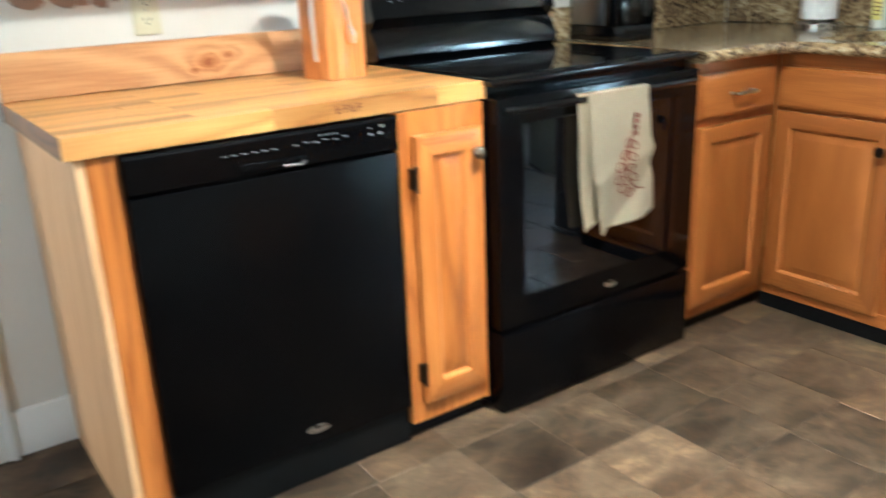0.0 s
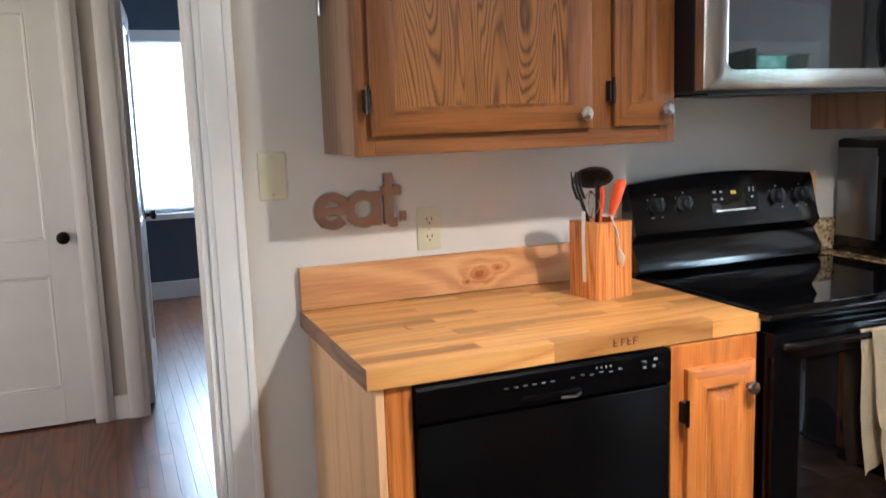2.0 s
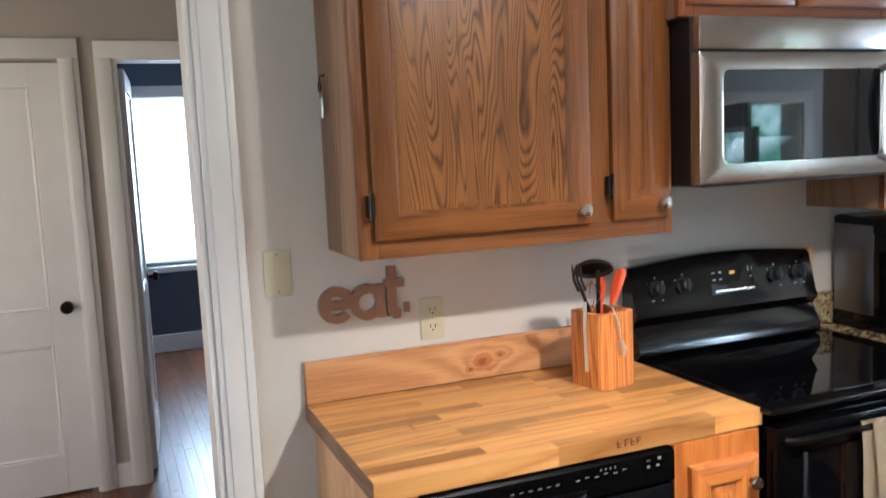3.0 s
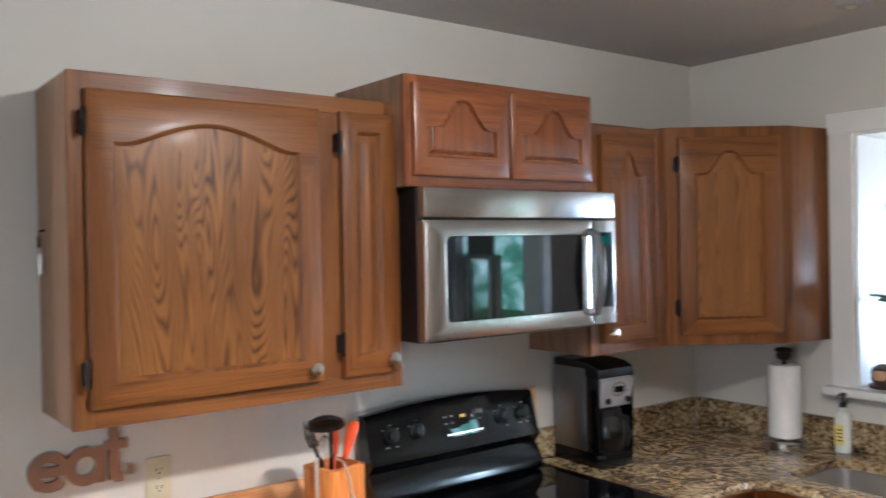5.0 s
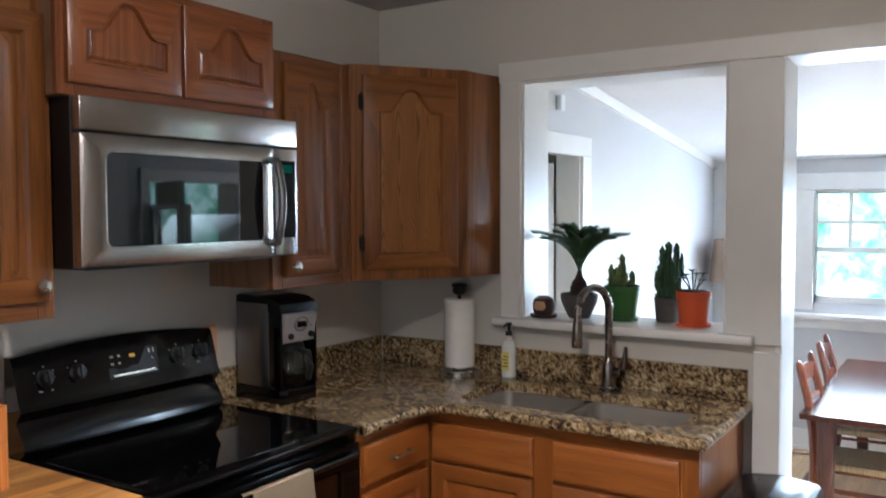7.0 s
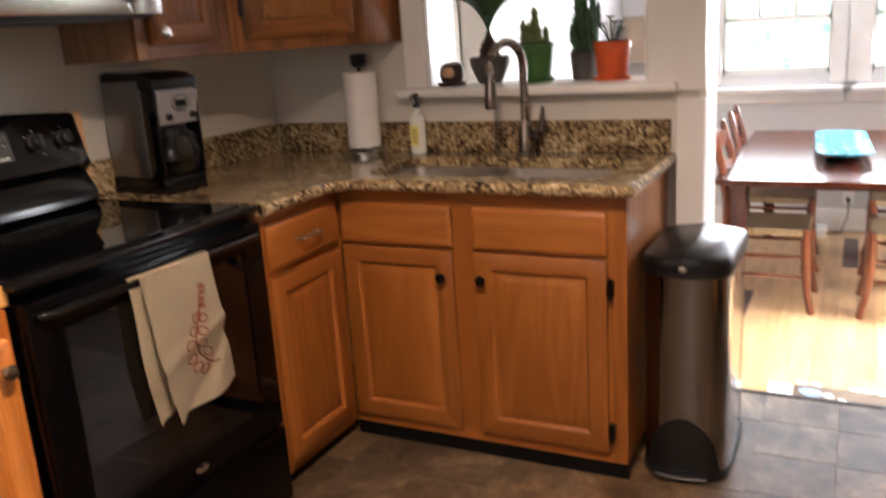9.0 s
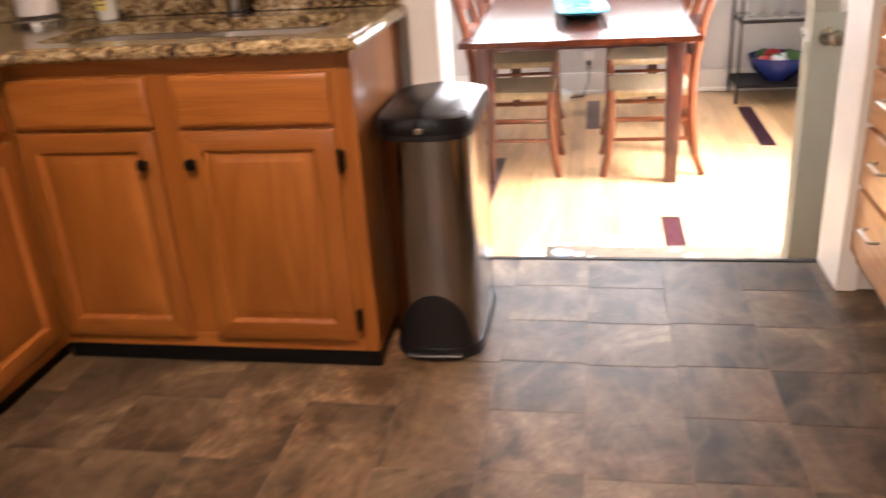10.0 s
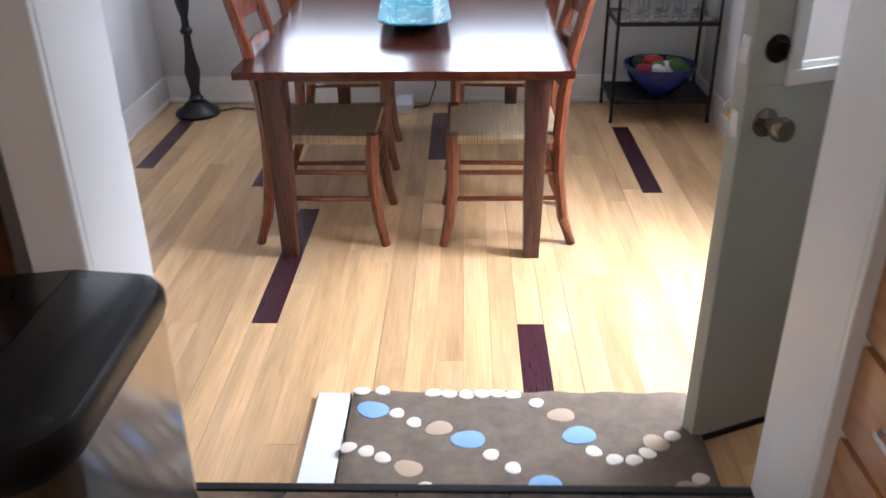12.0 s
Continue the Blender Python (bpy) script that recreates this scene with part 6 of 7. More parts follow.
t = thing("cactus_plant", pose(3.365, 1.145, SILL) @ Matrix.Diagonal((1, 1, 0.86, 1)), "tall column cactus in a grey pot", "potted plant", "sill plants")
pot(t, [(0.042, 0), (0.044, 0.005), (0.053, 0.105), (0.055, 0.11), (0.05, 0.11)], "pot_grey")
cactus(t, [(0, 0, 0.1, 0.26, 0.02), (0.026, 0.012, 0.1, 0.22, 0.018), (-0.024, 0.016, 0.1, 0.235, 0.018), (0.01, -0.028, 0.1, 0.255, 0.018), (-0.02, -0.02, 0.1, 0.18, 0.016), (0.03, -0.02, 0.1, 0.15, 0.016), (0.0, 0.034, 0.1, 0.16, 0.016), (0.018, 0.03, 0.14, 0.2, 0.012), (-0.034, -0.004, 0.12, 0.14, 0.012), (0.034, 0.0, 0.16, 0.12, 0.011), (-0.006, -0.04, 0.12, 0.17, 0.012), (0.044, 0.018, 0.17, 0.09, 0.010), (-0.042, 0.022, 0.15, 0.10, 0.010), (0.022, -0.044, 0.2, 0.11, 0.010), (-0.03, -0.034, 0.18, 0.12, 0.010), (0.01, 0.05, 0.15, 0.08, 0.010)])
t = thing("succulent_plant", pose(3.30, 1.03, SILL) @ Matrix.Diagonal((0.88, 0.88, 0.86, 1)), "small leggy succulent in an orange pot with saucer", "potted plant", "sill plants")
pot(t, [(0.055, 0.006), (0.057, 0.012), (0.068, 0.12), (0.072, 0.124), (0.072, 0.15), (0.064, 0.15)], "pot_orange", 0.07)
rnd = random.Random(9)
for i in range(6):
    a = i * 1.1
    bm = bmesh.new()
    hgt = rnd.uniform(0.05, 0.10)
    end = Vector((0.045 * math.cos(a), 0.045 * math.sin(a), 0.145 + hgt))
    tube(bm, [(0.012 * math.cos(a), 0.012 * math.sin(a), 0.145), (0.03 * math.cos(a), 0.03 * math.sin(a), 0.145 + hgt * 0.7), end], 0.0025, 6)
    for k in range(6):
        b = k * 1.05
        tip = end + Vector((0.022 * math.cos(b), 0.022 * math.sin(b), 0.008))
        tube(bm, [end, (end + tip) / 2 + Vector((0, 0, 0.003)), tip], [0.002, 0.007, 0.001], 6, flat=0.4)
    part("stem", bm, "leaf", t)
bm = bmesh.new()
lathe(bm, [(0.036, 0.012), (0.044, 0.03), (0.045, 0.055), (0.037, 0.075), (0.02, 0.086), (0.002, 0.088)], 20)
lathe(bm, [(0.05, 0.0), (0.056, 0.012), (0.05, 0.014), (0.03, 0.013)], 20)
f = bm.faces[:]
lathe(bm, [(0.001, 0.028), (0.03, 0.032), (0.034, 0.05), (0.028, 0.066), (0.001, 0.07)], 16, (-0.016, 0, 0), 1)
solo("figurine_pot", bm, ["clay", "skin"], pose(3.245, 1.615, SILL), "small brown and tan clay head pot on the sill", "figurine")

# ---- kitchen ceiling ----
t = thing("ceiling_lamp", pose(1.25, 0.78, CEIL), "small ceiling lamp with a bare warm bulb", "ceiling lamp")
bm = bmesh.new(); lathe(bm, [(0.065, 0), (0.065, -0.012), (0.05, -0.02), (0.018, -0.024), (0.018, -0.06), (0.022, -0.062), (0.02, -0.07)], 24); part("canopy", bm, "nickel", t)
bm = bmesh.new(); lathe(bm, [(0.012, -0.0705), (0.022, -0.085), (0.026, -0.10), (0.02, -0.118), (0.002, -0.124)], 18); part("bulb", bm, "bulb", t)
t = thing("smoke_detector", pose(2.76, 1.475, CEIL), "round white smoke detector on the ceiling", "smoke detector")
# housing in one even, dull grey-white
bm = bmesh.new(); lathe(bm, [(0.05, 0), (0.05, -0.010), (0.044, -0.020), (0.025, -0.025), (0.002, -0.025)], 26); part("housing", bm, plain("grey_white_plastic", (152, 149, 146), 0.6, vary=0.03), t)
bm = bmesh.new(); lathe(bm, [(0.016, -0.0251), (0.016, -0.028), (0.002, -0.029)], 16); part("vent", bm, "ivory", t)

# ---- trash can ----


def trash_can():
    t = thing("trash_can", pose(2.705, 0.675, 0) @ Matrix.Diagonal((1, 1, 1.055, 1)), "slim stainless step trash can with a black split lid", "trash can")
    D, Wd, H = 0.40, 0.245, 0.60
    def shape(g=0.0, lower=0.0):
        pts = []
        for i in range(13):
            a = radians(90 + 180 * i / 12)
            pts.append((0.085 + (0.085 + g) * math.cos(a), (Wd / 2 + g) * math.copysign(abs(math.sin(a)) ** 0.7, math.sin(a))))
        for sy in (-1, 1):
            for i in range(5):
                a = radians((270 if sy < 0 else 0) + 90 * i / 4)
                pts.append((D - 0.03 + (0.03 + g) * math.cos(a), sy * (Wd / 2 - 0.03) + (0.03 + g) * math.sin(a)))
        return pts
    bm = bmesh.new(); prism(bm, shape(0.004), 0.0, 0.035, 0.004)
    part("base", bm, "black_matt", t)
    bm = bmesh.new(); prism(bm, shape(), 0.0355, H)
    part("body", bm, "steel_z", t)
    bm = bmesh.new()
    n = 16
    rows = []
    for i in range(n + 1):
        y = -0.105 + 0.21 * i / n
        u = min(1, abs(y) / (Wd / 2))
        xf = 0.085 - 0.085 * math.sqrt(max(0, 1 - u ** (2 / 0.7)))
        h = 0.155 * math.sqrt(max(0, 1 - (y / 0.1051) ** 2))
        rows.append([bm.verts.new((xf - 0.003 + d, y, z)) for d, z in ((0, 0.034), (0, 0.035 + h * 0.5), (0, 0.036 + h), (0.01, 0.0365 + h), (0.01, 0.034))])
    for p, q in zip(rows, rows[1:]):
        for k in range(5): bm.faces.new((p[k], p[(k + 1) % 5], q[(k + 1) % 5], q[k]))
    bm.faces.new(rows[0]); bm.faces.new(rows[-1][::-1])
    part("pedal_recess", bm, "black_matt", t)
    bm = bmesh.new(); tube(bm, [(-0.012, -0.075, 0.022), (-0.022, 0, 0.022), (-0.012, 0.075, 0.022)], 0.012, 8, flat=0.5)
    part("pedal", bm, "black_matt", t)
    bm = bmesh.new(); prism(bm, shape(0.003), H + 0.0005, H + 0.016, 0.003)
    part("rim", bm, "black_matt", t)
    full = shape(0.008)
    halves = {1: full[18:23] + full[0:6], -1: full[7:18]}
    for s in (1, -1):
        rim = halves[s]
        front, rear = (full[6][0], 0.0012 * s), (D + 0.008, 0.0012 * s)
        rim = [rear] + rim + [front] if s > 0 else [front] + rim + [rear]
        bm = bmesh.new()
        cx = D / 2
        def ring(f, g, z, lift):
            return [bm.verts.new((cx + (x - cx) * f, y * g if abs(y) > 0.01 else y, H + z + lift * (1 - abs(y) / Wd * 2))) for x, y in rim]
        lv = [ring(1, 1, 0.0165, 0), ring(1, 1, 0.040, 0.004), ring(0.975, 0.95, 0.052, 0.006), ring(0.90, 0.84, 0.058, 0.010)]
        n = len(rim)
        for p, q in zip(lv, lv[1:]):
            for k in range(n): bm.faces.new((p[k], p[(k + 1) % n], q[(k + 1) % n], q[k]))
        bm.faces.new(lv[0][::-1]); bm.faces.new(lv[-1])
        part("lid_flap", bm, plain("black_lid", (12, 12, 13), 0.3, vary=0.12, spec=0.32), t)
    bm = bmesh.new(); box(bm, -0.014, -0.009, -0.012, 0.012, H + 0.022, H + 0.036, 0.002)
    part("badge", bm, "nickel", t)


trash_can()

# ---- dining room ----
t = thing("dining_table", pose(4.862, -0.262, DF), "cherry-stained dining table with dark square legs", "table")
TL, TW, TH = 1.90, 1.18, 0.758
random.seed(21)
for i in range(6):
    part("top_board", bx(0.0, TL, TW * i / 6, TW * (i + 1) / 6 - 0.0003, TH - 0.028, TH, 0.0006), "table", t)
bm = bmesh.new()
for a in ((0.10, TL - 0.10, 0.10, 0.122), (0.10, TL - 0.10, TW - 0.122, TW - 0.10), (0.10, 0.122, 0.122, TW - 0.122), (TL - 0.122, TL - 0.10, 0.122, TW - 0.122)):
    box(bm, *a, TH - 0.062, TH - 0.0285)
part("apron", bm, "table_leg", t)
for x in (0.06, TL - 0.15):
    for y in (0.075, TW - 0.165):
        bm = bmesh.new()
        a = rounded(0.09, 0.09, 0.006, 2, x + 0.045, y + 0.045)
        b = rounded(0.062, 0.062, 0.006, 2, x + 0.045, y + 0.045)
        lv = [[bm.verts.new((p, q, z)) for p, q in pts] for pts, z in ((b, 0), (a, TH - 0.0285))]
        n = len(a)
        for k in range(n): bm.faces.new((lv[0][k], lv[0][(k + 1) % n], lv[1][(k + 1) % n], lv[1][k]))
        bm.faces.new(lv[0][::-1]); bm.faces.new(lv[1])
        part("leg", bm, "table_leg", t)


def dining_chair(m):
    """Local: front at -y, back at +y."""
    t = thing("dining_chair", m, "reddish wooden ladder-back chair with a woven rush seat", "chair", "chairs round the table")
    W, D, SH = 0.40, 0.40, 0.455
    for sx in (-1, 1):
        bm = bmesh.new()
        tube(bm, [(sx * 0.205, -0.235, 0.0), (sx * 0.198, -0.212, 0.10), (sx * 0.192, -0.196, 0.25), (sx * 0.19, -0.195, 0.40), (sx * 0.19, -0.198, SH + 0.01)], [0.019, 0.021, 0.025, 0.027, 0.024], 8)
        part("front_leg", bm, "chair", t)
        bm = bmesh.new()
        pts = [(0.275, 0.0), (0.235, 0.12), (0.21, 0.3), (0.205, 0.46), (0.215, 0.62), (0.245, 0.80), (0.285, 0.955), (0.292, 0.985), (0.288, 1.0)]
        tube(bm, [(sx * 0.185, y, z) for y, z in pts], [0.019, 0.022, 0.024, 0.025, 0.024, 0.023, 0.022, 0.017, 0.008], 8)
        part("back_post", bm, "chair", t)
    for z, y, h in ((0.60, 0.213, 0.05), (0.75, 0.236, 0.055), (0.90, 0.272, 0.085)):
        bm = bmesh.new()
        n = 10
        rows = []
        for i in range(n + 1):
            u = i / n
            x = -0.185 + 0.37 * u
            b = 0.022 * math.sin(math.pi * u)
            top = h / 2 + (0.016 * math.sin(math.pi * u))
            rows.append([bm.verts.new(p) for p in ((x, y + b - 0.006, z - h / 2), (x, y + b + 0.006, z - h / 2), (x, y + b + 0.006, z + top), (x, y + b - 0.006, z + top))])
        for a, b in zip(rows, rows[1:]):
            for k in range(4): bm.faces.new((a[k], a[(k + 1) % 4], b[(k + 1) % 4], b[k]))
        bm.faces.new(rows[0]); bm.faces.new(rows[-1][::-1])
        part("slat", bm, "chair", t)
    for a, b in (((-0.19, -0.20, 0.24), (0.19, -0.20, 0.24)), ((-0.19, -0.198, 0.345), (0.19, -0.198, 0.345)), ((-0.185, 0.215, 0.26), (0.185, 0.215, 0.26))):
        bm = bmesh.new(); tube(bm, [a, b], 0.0105, 8); part("stretcher", bm, "chair", t)
    for sx in (-1, 1):
        for z in (0.20, 0.31):
            bm = bmesh.new(); tube(bm, [(sx * 0.195, -0.2, z), (sx * 0.186, 0.215, z)], 0.0105, 8); part("stretcher", bm, "chair", t)
    bm = bmesh.new()
    c = bm.verts.new((0, 0, SH + 0.002))
    def q(r, z): return [bm.verts.new((x * r, y * r, z)) for x, y in ((-0.2, -0.205), (0.2, -0.205), (0.19, 0.205), (-0.19, 0.205))]
    a, b, lo = q(1.0, SH + 0.006), q(1.03, SH - 0.008), q(1.0, SH - 0.028)
    for i in range(4):
        j = (i + 1) % 4
        for f in (bm.faces.new((a[i], a[j], c)), bm.faces.new((b[i], b[j], a[j], a[i])), bm.faces.new((lo[i], lo[j], b[j], b[i]))):
            f.material_index = i % 2
    bm.faces.new(lo[::-1])
    part("seat", bm, ["rush_x", "rush_y"], t)
    return t


ch = dining_chair(pose(5.25, 0.665, DF))
copy_thing(ch, pose(6.06, 0.69, DF, 0, 0, 2))
copy_thing(ch, pose(5.25, -0.035, DF, 0, 0, 180))
copy_thing(ch, pose(6.06, -0.045, DF, 0, 0, 178))

# teal bowl on the table
t = thing("serving_bowl", pose(5.80, 0.335, DF + TH, 0, 0, 3) @ Matrix.Diagonal((1.2, 0.96, 1, 1)), "long narrow teal glazed serving bowl on the table", "bowl")
bm = bmesh.new()
lv = []
for w, d, r, z in ((0.42, 0.17, 0.06, 0.001), (0.46, 0.21, 0.07, 0.012), (0.76, 0.27, 0.08, 0.052), (0.82, 0.305, 0.09, 0.060), (0.82, 0.305, 0.09, 0.066), (0.77, 0.255, 0.08, 0.060), (0.70, 0.22, 0.07, 0.04), (0.50, 0.19, 0.06, 0.016), (0.40, 0.15, 0.05, 0.012)):
    lv.append([bm.verts.new((x, y, z)) for x, y in rounded(w, d, r, 7)])
n = len(lv[0])
for p, q in zip(lv, lv[1:]):
    for k in range(n): bm.faces.new((p[k], p[(k + 1) % n], q[(k + 1) % n], q[k]))
bm.faces.new(lv[0][::-1]); bm.faces.new(lv[-1])
part("dish", bm, "teal", t)

# floor lamp
t = thing("floor_lamp", pose(6.74, 1.675, DF), "black turned-wood floor lamp with a linen shade", "floor lamp")
bm = bmesh.new(); lathe(bm, [(0.125, 0), (0.13, 0.012), (0.12, 0.03), (0.085, 0.05), (0.06, 0.075), (0.036, 0.085)], 28); part("base", bm, "lamp_black", t)
bm = bmesh.new()
pr = [(0.034, 0.085), (0.044, 0.10), (0.03, 0.115), (0.026, 0.15), (0.04, 0.22), (0.045, 0.26), (0.032, 0.32), (0.022, 0.40), (0.02, 0.46), (0.034, 0.475), (0.034, 0.49), (0.022, 0.505), (0.02, 0.56), (0.036, 0.62), (0.042, 0.67), (0.03, 0.73), (0.019, 0.80), (0.032, 0.815), (0.032, 0.83), (0.018, 0.845), (0.016, 1.2), (0.014, 1.36)]
lathe(bm, pr, 18); part("stem", bm, "lamp_black", t)
bm = bmesh.new()
n = 30
lv = [[bm.verts.new((r * math.cos(2 * math.pi * k / n), r * math.sin(2 * math.pi * k / n), z)) for k in range(n)] for r, z in ((0.215, 1.28), (0.18, 1.60), (0.177, 1.60), (0.212, 1.28))]
for i in range(4):
    p, q = lv[i], lv[(i + 1) % 4]
    for k in range(n): bm.faces.new((p[k], p[(k + 1) % n], q[(k + 1) % n], q[k]))
part("shade", bm, "shade", t)
bm = bmesh.new()
for a in (0, 2.09, 4.19): tube(bm, [(0, 0, 1.36), (0.199 * math.cos(a), 0.199 * math.sin(a), 1.42)], 0.003, 6)
part("spider", bm, "iron", t)

# pendant over the table
t = thing("pendant_lamp", pose(5.81, 0.25, 1.53), "wooden bar pendant with a white glass shade over the table", "pendant lamp")
bm = bmesh.new()
lathe(bm, [(0.135, 0.0), (0.13, 0.045), (0.10, 0.09), (0.05, 0.115), (0.042, 0.115), (0.092, 0.084), (0.122, 0.042), (0.128, 0.0)], 30); part("shade", bm, "white", t)
bm = bmesh.new(); lathe(bm, [(0.05, 0.116), (0.05, 0.15), (0.03, 0.158), (0.004, 0.158)], 20); part("cap", bm, "chair", t)
for y in (-0.03, 0.03):
    bm = bmesh.new(); tube(bm, [(0, y, 0.155), (0, y, 0.39)], 0.008, 8); part("rod", bm, "chair", t)
bm = bmesh.new(); box(bm, -0.03, 0.03, -0.30, 0.36, 0.39, 0.455, 0.004, 2); part("bar", bm, "chair", t)
for y in (-0.2, 0.2):
    bm = bmesh.new(); tube(bm, [(0, y, 0.455), (0, y, dz(5.81) - 1.53)], 0.005, 8); part("hanger", bm, "iron", t)

# shelf with bowl and glasses
t = thing("metal_shelf", pose(6.555, -1.24, DF), "dark iron open shelf against the wall", "shelf")
sw, sd = 0.55, 0.385
for x in (0.008, sd - 0.008):
    for y in (0.008, sw - 0.008):
        bm = bmesh.new(); box(bm, x - 0.008, x + 0.008, y - 0.008, y + 0.008, 0, 1.5, 0.001); part("post", bm, "iron", t)
for z in (0.13, 0.555, 1.0, 1.45):
    bm = bmesh.new()
    box(bm, 0.017, sd - 0.017, 0.0, 0.014, z - 0.022, z, 0.001)
    box(bm, 0.017, sd - 0.017, sw - 0.014, sw, z - 0.022, z, 0.001)
    box(bm, 0.0, 0.014, 0.017, sw - 0.017, z - 0.022, z, 0.001)
    box(bm, sd - 0.014, sd, 0.017, sw - 0.017, z - 0.022, z, 0.001)
    if z < 0.2: box(bm, 0.0145, sd - 0.0145, 0.0145, sw - 0.0145, z - 0.012, z - 0.002)
    s = part("shelf_frame", bm, "iron", t)
    if z > 0.2: part("glass_shelf", bx(0.0145, sd - 0.0145, 0.0145, sw - 0.0145, z - 0.008, z - 0.001), "glass", s)
t = thing("fruit_bowl", pose(6.73, -0.98, DF + 0.1285), "large cobalt blue bowl of produce on the shelf", "bowl")
bm = bmesh.new(); lathe(bm, [(0.085, 0), (0.09, 0.006), (0.165, 0.075), (0.198, 0.14), (0.204, 0.165), (0.196, 0.165), (0.185, 0.13), (0.15, 0.07), (0.06, 0.02)], 30); part("bowl", bm, "blue", t)
rnd = random.Random(4)
for i, (x, y, r, m) in enumerate(((-0.03, 0.09, 0.042, "red"), (-0.07, 0.02, 0.035, "white"), (0.05, 0.03, 0.05, "red"), (-0.02, -0.05, 0.045, "white"), (0.06, -0.09, 0.045, "leaf"), (-0.05, -0.09, 0.05, "pot_green"), (0.0, 0.0, 0.05, "pot_green"), (0.09, 0.08, 0.05, "leaf"))):
    bm = bmesh.new()
    lathe(bm, [(0.002, -r), (r * 0.7, -r * 0.7), (r, 0), (r * 0.75, r * 0.66), (r * 0.2, r * 0.9), (0.002, r * 0.82)], 14)
    p = part("produce", bm, m, t, "", Matrix.Translation((x, y, 0.135 + 0.012 * (i % 3))) @ pose(0, 0, 0, rnd.uniform(0, 60), rnd.uniform(0, 60), 0) @ Matrix.Diagonal((1, 1.25, 0.85, 1)))
g = thing("drinking_glass", pose(6.64, -0.80, DF + 0.5545), "clear stemless drinking glass on the shelf", "glass", "glasses on the shelf")
bm = bmesh.new(); lathe(bm, [(0.028, 0), (0.03, 0.004), (0.04, 0.06), (0.038, 0.14), (0.036, 0.14), (0.038, 0.06), (0.028, 0.01), (0.002, 0.008)], 18); part("tumbler", bm, "glass", g)
for i in range(1, 9): copy_thing(g, pose(6.64 + 0.12 * (i % 2), -0.80 - 0.10 * (i // 2), DF + 0.5545))

# rug and the white board beside it
t = thing("rug", pose(3.44, -0.53, DF), "taupe pile rug with cream, tan and blue pebbles", "rug")
RL, RWd = 0.612, 0.972
bm = bmesh.new()
nx, ny = 26, 40
rnd = random.Random(2)
top = [[bm.verts.new((RL * i / nx + (0.004 * math.sin(j * 0.9) if i in (0, nx) else 0), RWd * j / ny, 0.034 + 0.0012 * math.sin(i * 2.1 + j) + rnd.uniform(-0.001, 0.001) - (0.010 if i in (0, nx) or j in (0, ny) else 0))) for j in range(ny + 1)] for i in range(nx + 1)]
for i in range(nx):
    for j in range(ny): bm.faces.new((top[i][j], top[i + 1][j], top[i + 1][j + 1], top[i][j + 1]))
rim = [top[i][0] for i in range(nx + 1)] + [top[nx][j] for j in range(1, ny + 1)] + [top[i][ny] for i in range(nx - 1, -1, -1)] + [top[0][j] for j in range(ny - 1, 0, -1)]
low = [bm.verts.new((v.co.x, v.co.y, 0.0)) for v in rim]
for k in range(len(rim)): bm.faces.new((low[k], low[(k + 1) % len(rim)], rim[(k + 1) % len(rim)], rim[k]))
bm.faces.new(low[::-1])
part("rug_body", bm, "rug", t)


def pebble(px, py, r, mat, seedv):
    bm = bmesh.new()
    rnd = random.Random(seedv)
    n = 14
    ph = rnd.uniform(0, 6)
    f = [1 + 0.09 * math.sin(2 * a + ph) + 0.05 * math.sin(3 * a + 2 * ph) for a in (2 * math.pi * k / n for k in range(n))]
    lv = [[bm.verts.new((px + r * q * f[k] * math.cos(2 * math.pi * k / n), py + r * q * 1.12 * f[k] * math.sin(2 * math.pi * k / n), z)) for k in range(n)] for q, z in ((1.0, 0.03), (0.97, 0.0362), (0.8, 0.0375))]
    for a, b in zip(lv, lv[1:]):
        for k in range(n): bm.faces.new((a[k], a[(k + 1) % n], b[(k + 1) % n], b[k]))
    bm.faces.new(lv[-1])
    part("pebble", bm, mat, t)


# rows of pebbles as winding chains across the rug
size = {"rug_blue": 0.040, "rug_white": 0.021, "rug_tan": 0.033}
for k, (mat, x, y) in enumerate((
        ("rug_white", 0.598, 0.945), ("rug_white", 0.60, 0.885), ("rug_blue", 0.51, 0.905), ("rug_white", 0.495, 0.835), ("rug_white", 0.455, 0.785), ("rug_tan", 0.43, 0.715),
        ("rug_blue", 0.385, 0.635), ("rug_white", 0.325, 0.575), ("rug_white", 0.275, 0.52), ("rug_blue", 0.21, 0.445), ("rug_white", 0.14, 0.39), ("rug_tan", 0.08, 0.33),
        ("rug_white", 0.35, 0.955), ("rug_white", 0.335, 0.905), ("rug_white", 0.31, 0.86), ("rug_tan", 0.27, 0.79), ("rug_white", 0.20, 0.745), ("rug_white", 0.15, 0.70), ("rug_blue", 0.09, 0.635),
        ("rug_white", 0.59, 0.735), ("rug_white", 0.585, 0.69), ("rug_white", 0.582, 0.64), ("rug_white", 0.586, 0.595), ("rug_white", 0.588, 0.55), ("rug_white", 0.582, 0.505), ("rug_white", 0.545, 0.44), ("rug_tan", 0.49, 0.375),
        ("rug_blue", 0.405, 0.335), ("rug_white", 0.34, 0.305), ("rug_white", 0.31, 0.255), ("rug_white", 0.308, 0.205), ("rug_white", 0.335, 0.165), ("rug_tan", 0.375, 0.135), ("rug_white", 0.405, 0.085),
        ("rug_white", 0.24, 0.05), ("rug_tan", 0.20, 0.09), ("rug_white", 0.15, 0.13))):
    pebble(x, y, size[mat], mat, k)
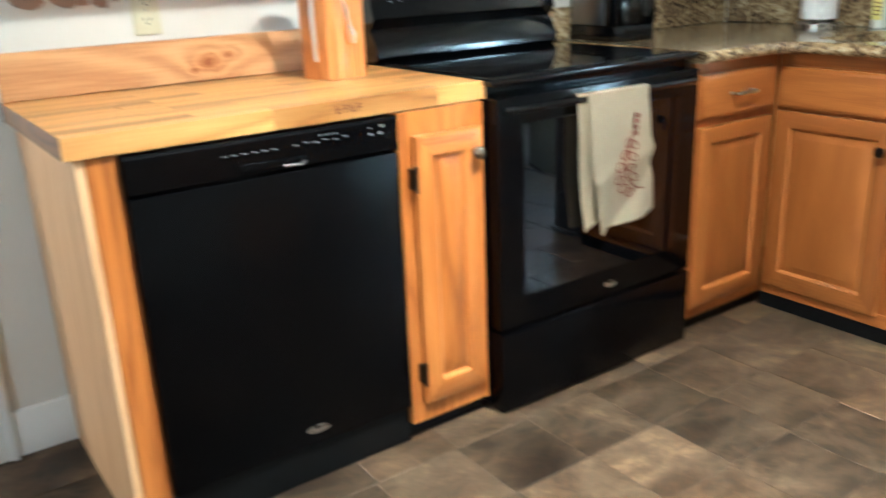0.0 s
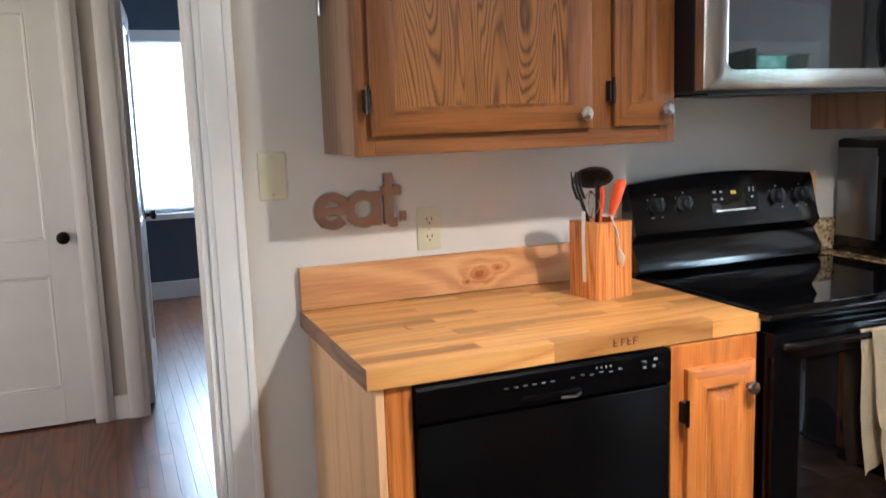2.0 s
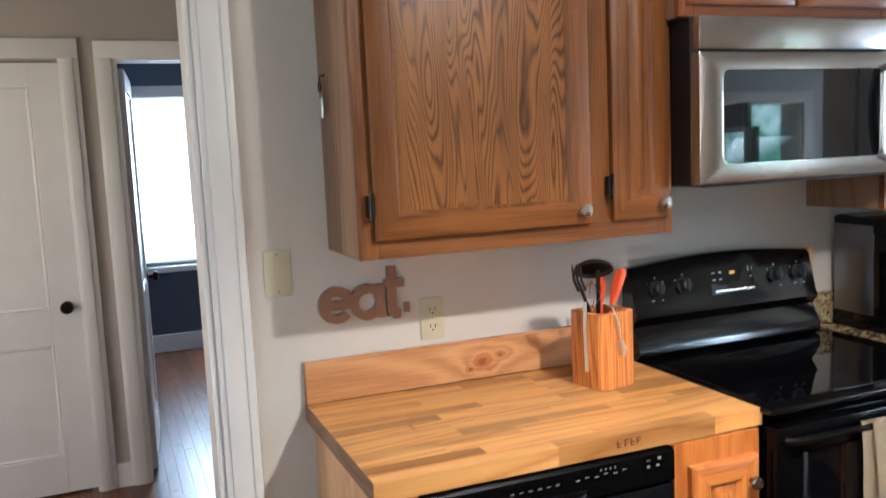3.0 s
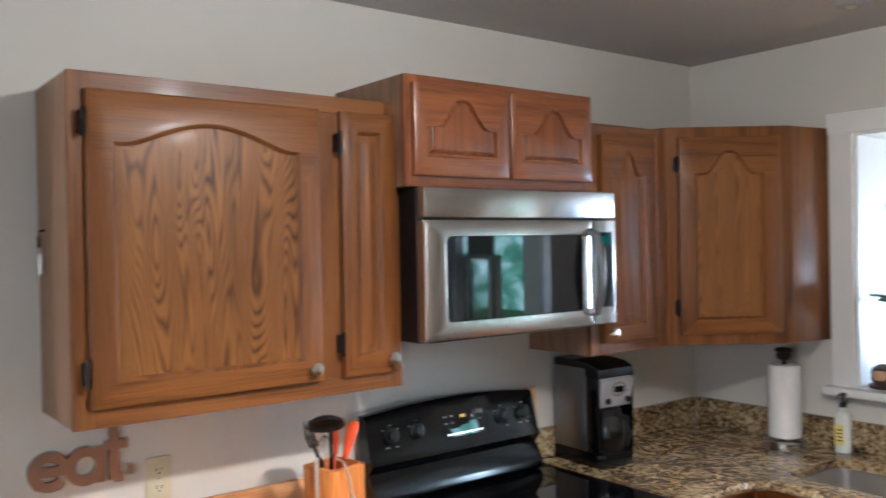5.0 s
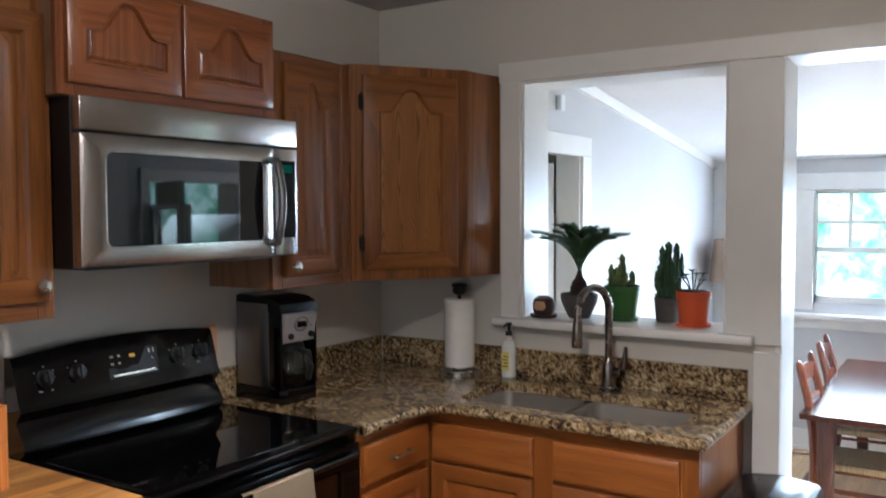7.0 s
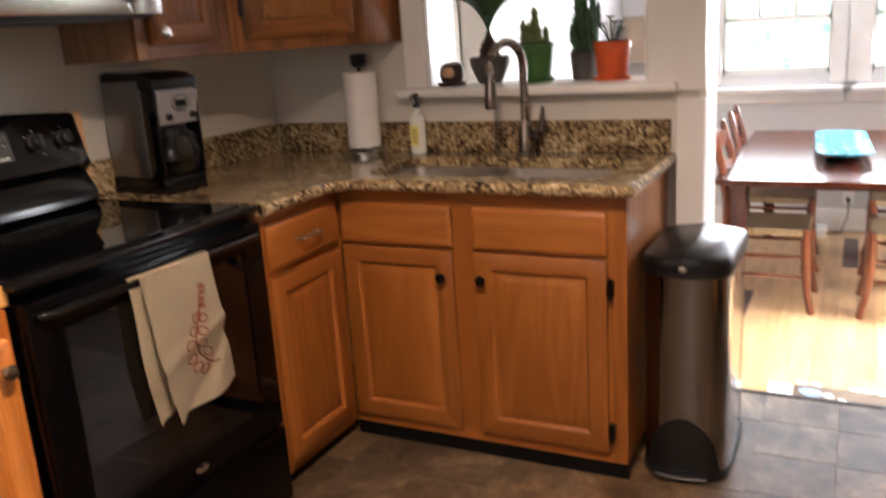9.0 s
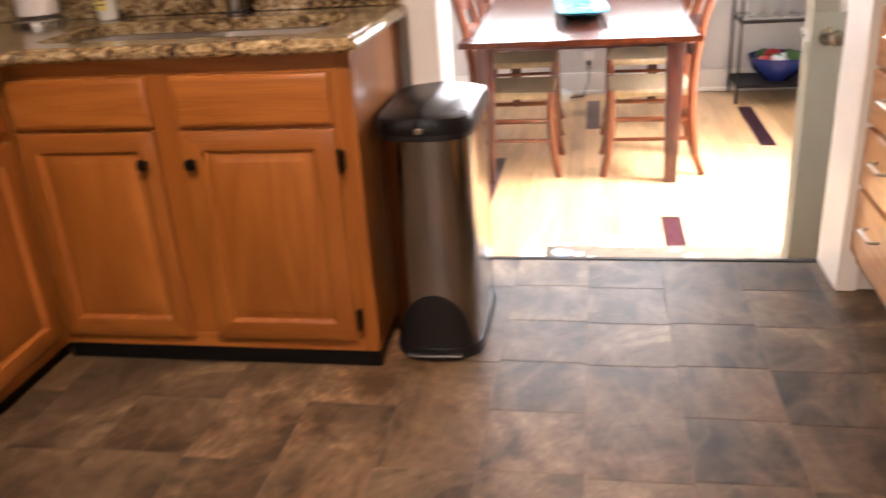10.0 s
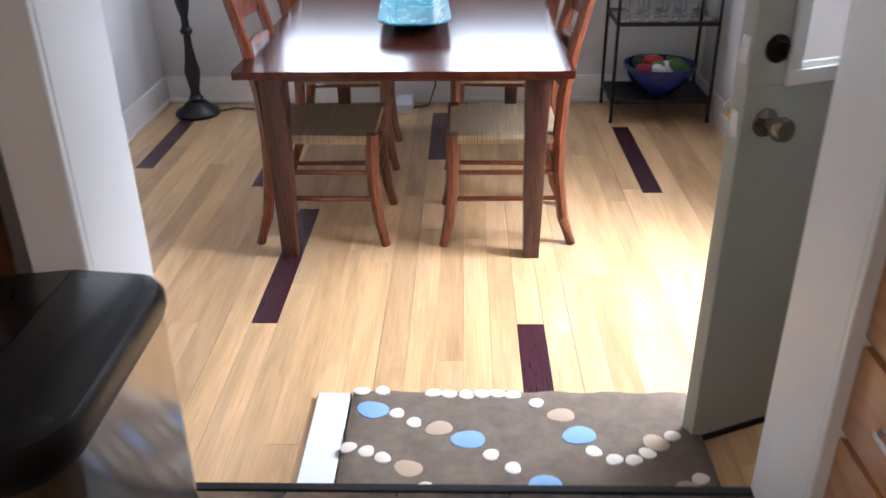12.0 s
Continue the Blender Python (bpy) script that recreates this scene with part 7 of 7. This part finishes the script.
solo("white_board", bx(0, 0.62, 0, 0.098, 0, 0.02, 0.003), "white", pose(3.43, 0.448, DF), "white painted board lying beside the rug", "board")

# small things in the dining room
solo("wall_sensor", bx(0, 0.05, -0.03, 0, 0, 0.075, 0.006, 2), "white", pose(4.03, DN, 2.075), "small white wall sensor near the ceiling", "sensor")
wp = thing("wall_outlet", pose(DE - 0.0185, 0.33, DF + 0.20, 0, 0, -90), "white wall outlet with a cord plugged in", "wall plate")
part("plate", bx(0, 0.075, -0.006, 0, 0, 0.12, 0.002), "white", wp)
part("plug", bx(0.025, 0.05, -0.035, -0.0062, 0.02, 0.05, 0.003), "black_matt", wp)
bm = bmesh.new()
rnd = random.Random(8)
pts = [(6.935, 0.29, DF + 0.235), (6.90, 0.29, DF + 0.12), (6.88, 0.33, DF + 0.006)] + [(6.86 - 0.05 * math.sin(i * 0.9), 0.33 + 0.115 * i, DF + 0.006) for i in range(1, 11)] + [(6.78, 1.56, DF + 0.006)]
tube(bm, pts, 0.0045, 6)
solo("lamp_cord", bm, "cord", Matrix(), "black lamp cord lying on the floor", "cord")
solo("power_adapter", bx(0, 0.2, 0, 0.1, 0, 0.06, 0.008, 2), "white", pose(6.72, 0.42, DF), "white box on the floor under the table", "box")

# ---- floor pieces ----
# slate-look tiles in staggered columns
TWd, TLn, y0 = 0.239, 0.48, 0.0200
tile_mesh = {}
rnd = random.Random(31)
for j in range(-6, 12):
    ya, yb = y0 + TWd * j, y0 + TWd * (j + 1)
    off = (0.0, 0.25)[j % 2]
    spans = []
    for i in range(-6, 9):
        xa = 2.70 + off - TLn * 4 + TLn * i
        spans += [(xa, xa + TLn / 2), (xa + TLn / 2, xa + TLn)] if rnd.random() < 0.55 else [(xa, xa + TLn)]
    for xa, xb in spans:
        xa, xb = max(xa, WX), min(xb, 3.397)
        a, b = max(ya, SY), min(yb, NY)
        if xb - xa < 0.03 or b - a < 0.02: continue
        key = (round(xb - xa, 3), round(b - a, 3))
        if key not in tile_mesh:
            bm = bmesh.new()
            W, D = key[0] - 0.0026, key[1] - 0.0026
            q = 0.0006
            lo = [bm.verts.new(p) for p in ((0, 0, -0.004), (W, 0, -0.004), (W, D, -0.004), (0, D, -0.004))]
            md = [bm.verts.new(p) for p in ((0, 0, -0.0004), (W, 0, -0.0004), (W, D, -0.0004), (0, D, -0.0004))]
            hi = [bm.verts.new(p) for p in ((q, q, 0), (W - q, q, 0), (W - q, D - q, 0), (q, D - q, 0))]
            bm.faces.new(hi)
            for p, r in ((lo, md), (md, hi)):
                for k in range(4): bm.faces.new((p[k], p[(k + 1) % 4], r[(k + 1) % 4], r[k]))
            tile_mesh[key] = mesh("tile", bm, "slate", False)
        ob = new("tile", tile_mesh[key])
        ob.parent = floor
        ob.matrix_basis = Matrix.Translation((xa + 0.0013, a + 0.0013, 0))

# bamboo planks with the inlaid dark ones
dfloor = bpy.data.objects["dining_floor"]
PW = 0.0905
py0 = -0.152                    # one plank edge
INLAY = {}
for ycen, xa, xb in ((-0.108, 3.53, 4.46), (-0.72, 5.575, 6.49), (0.787, 4.46, 5.40), (1.69, 5.884, 6.80), (1.083, 5.654, 6.40), (0.30, 6.0, 6.75)):
    INLAY.setdefault(int(math.floor((ycen - py0) / PW)), []).append((xa, xb))
plank_mesh = {}
rnd = random.Random(17)
for j in range(-13, 24):
    a, b = py0 + PW * j, py0 + PW * (j + 1)
    if b < DS or a > DN: continue
    a2, b2 = max(a, DS), min(b, DN)
    cuts = [3.40]
    first = rnd.uniform(0.2, 1.8)
    cuts.append(3.40 + first)
    while cuts[-1] < DE: cuts.append(cuts[-1] + 1.84)
    cuts[-1] = DE
    segs = [(p, q, "bamboo") for p, q in zip(cuts, cuts[1:]) if q - p > 0.05]
    for xa, xb in INLAY.get(j, ()):
        out = []
        for p, q, m in segs:
            if q <= xa or p >= xb: out.append((p, q, m)); continue
            if p < xa: out.append((p, xa, m))
            if q > xb: out.append((xb, q, m))
        segs = out + [(xa, xb, "purple")]
    for p, q, m in segs:
        key = (round(q - p, 3), round(b2 - a2, 3), m)
        if key not in plank_mesh:
            W, D, e = key[0] - 0.0003, key[1] - 0.0003, 0.0003
            bm = bmesh.new()
            lo = [bm.verts.new(v) for v in ((0, 0, -0.006), (W, 0, -0.006), (W, D, -0.006), (0, D, -0.006))]
            hi = [bm.verts.new(v) for v in ((e, e, 0), (W - e, e, 0), (W - e, D - e, 0), (e, D - e, 0))]
            bm.faces.new(hi)
            for k in range(4): bm.faces.new((lo[k], lo[(k + 1) % 4], hi[(k + 1) % 4], hi[k]))
            plank_mesh[key] = mesh("plank", bm, m, False)
        ob = new("plank", plank_mesh[key])
        ob.parent = dfloor
        ob.matrix_basis = Matrix.Translation((p + 0.0003, a2 + 0.0003, DF))
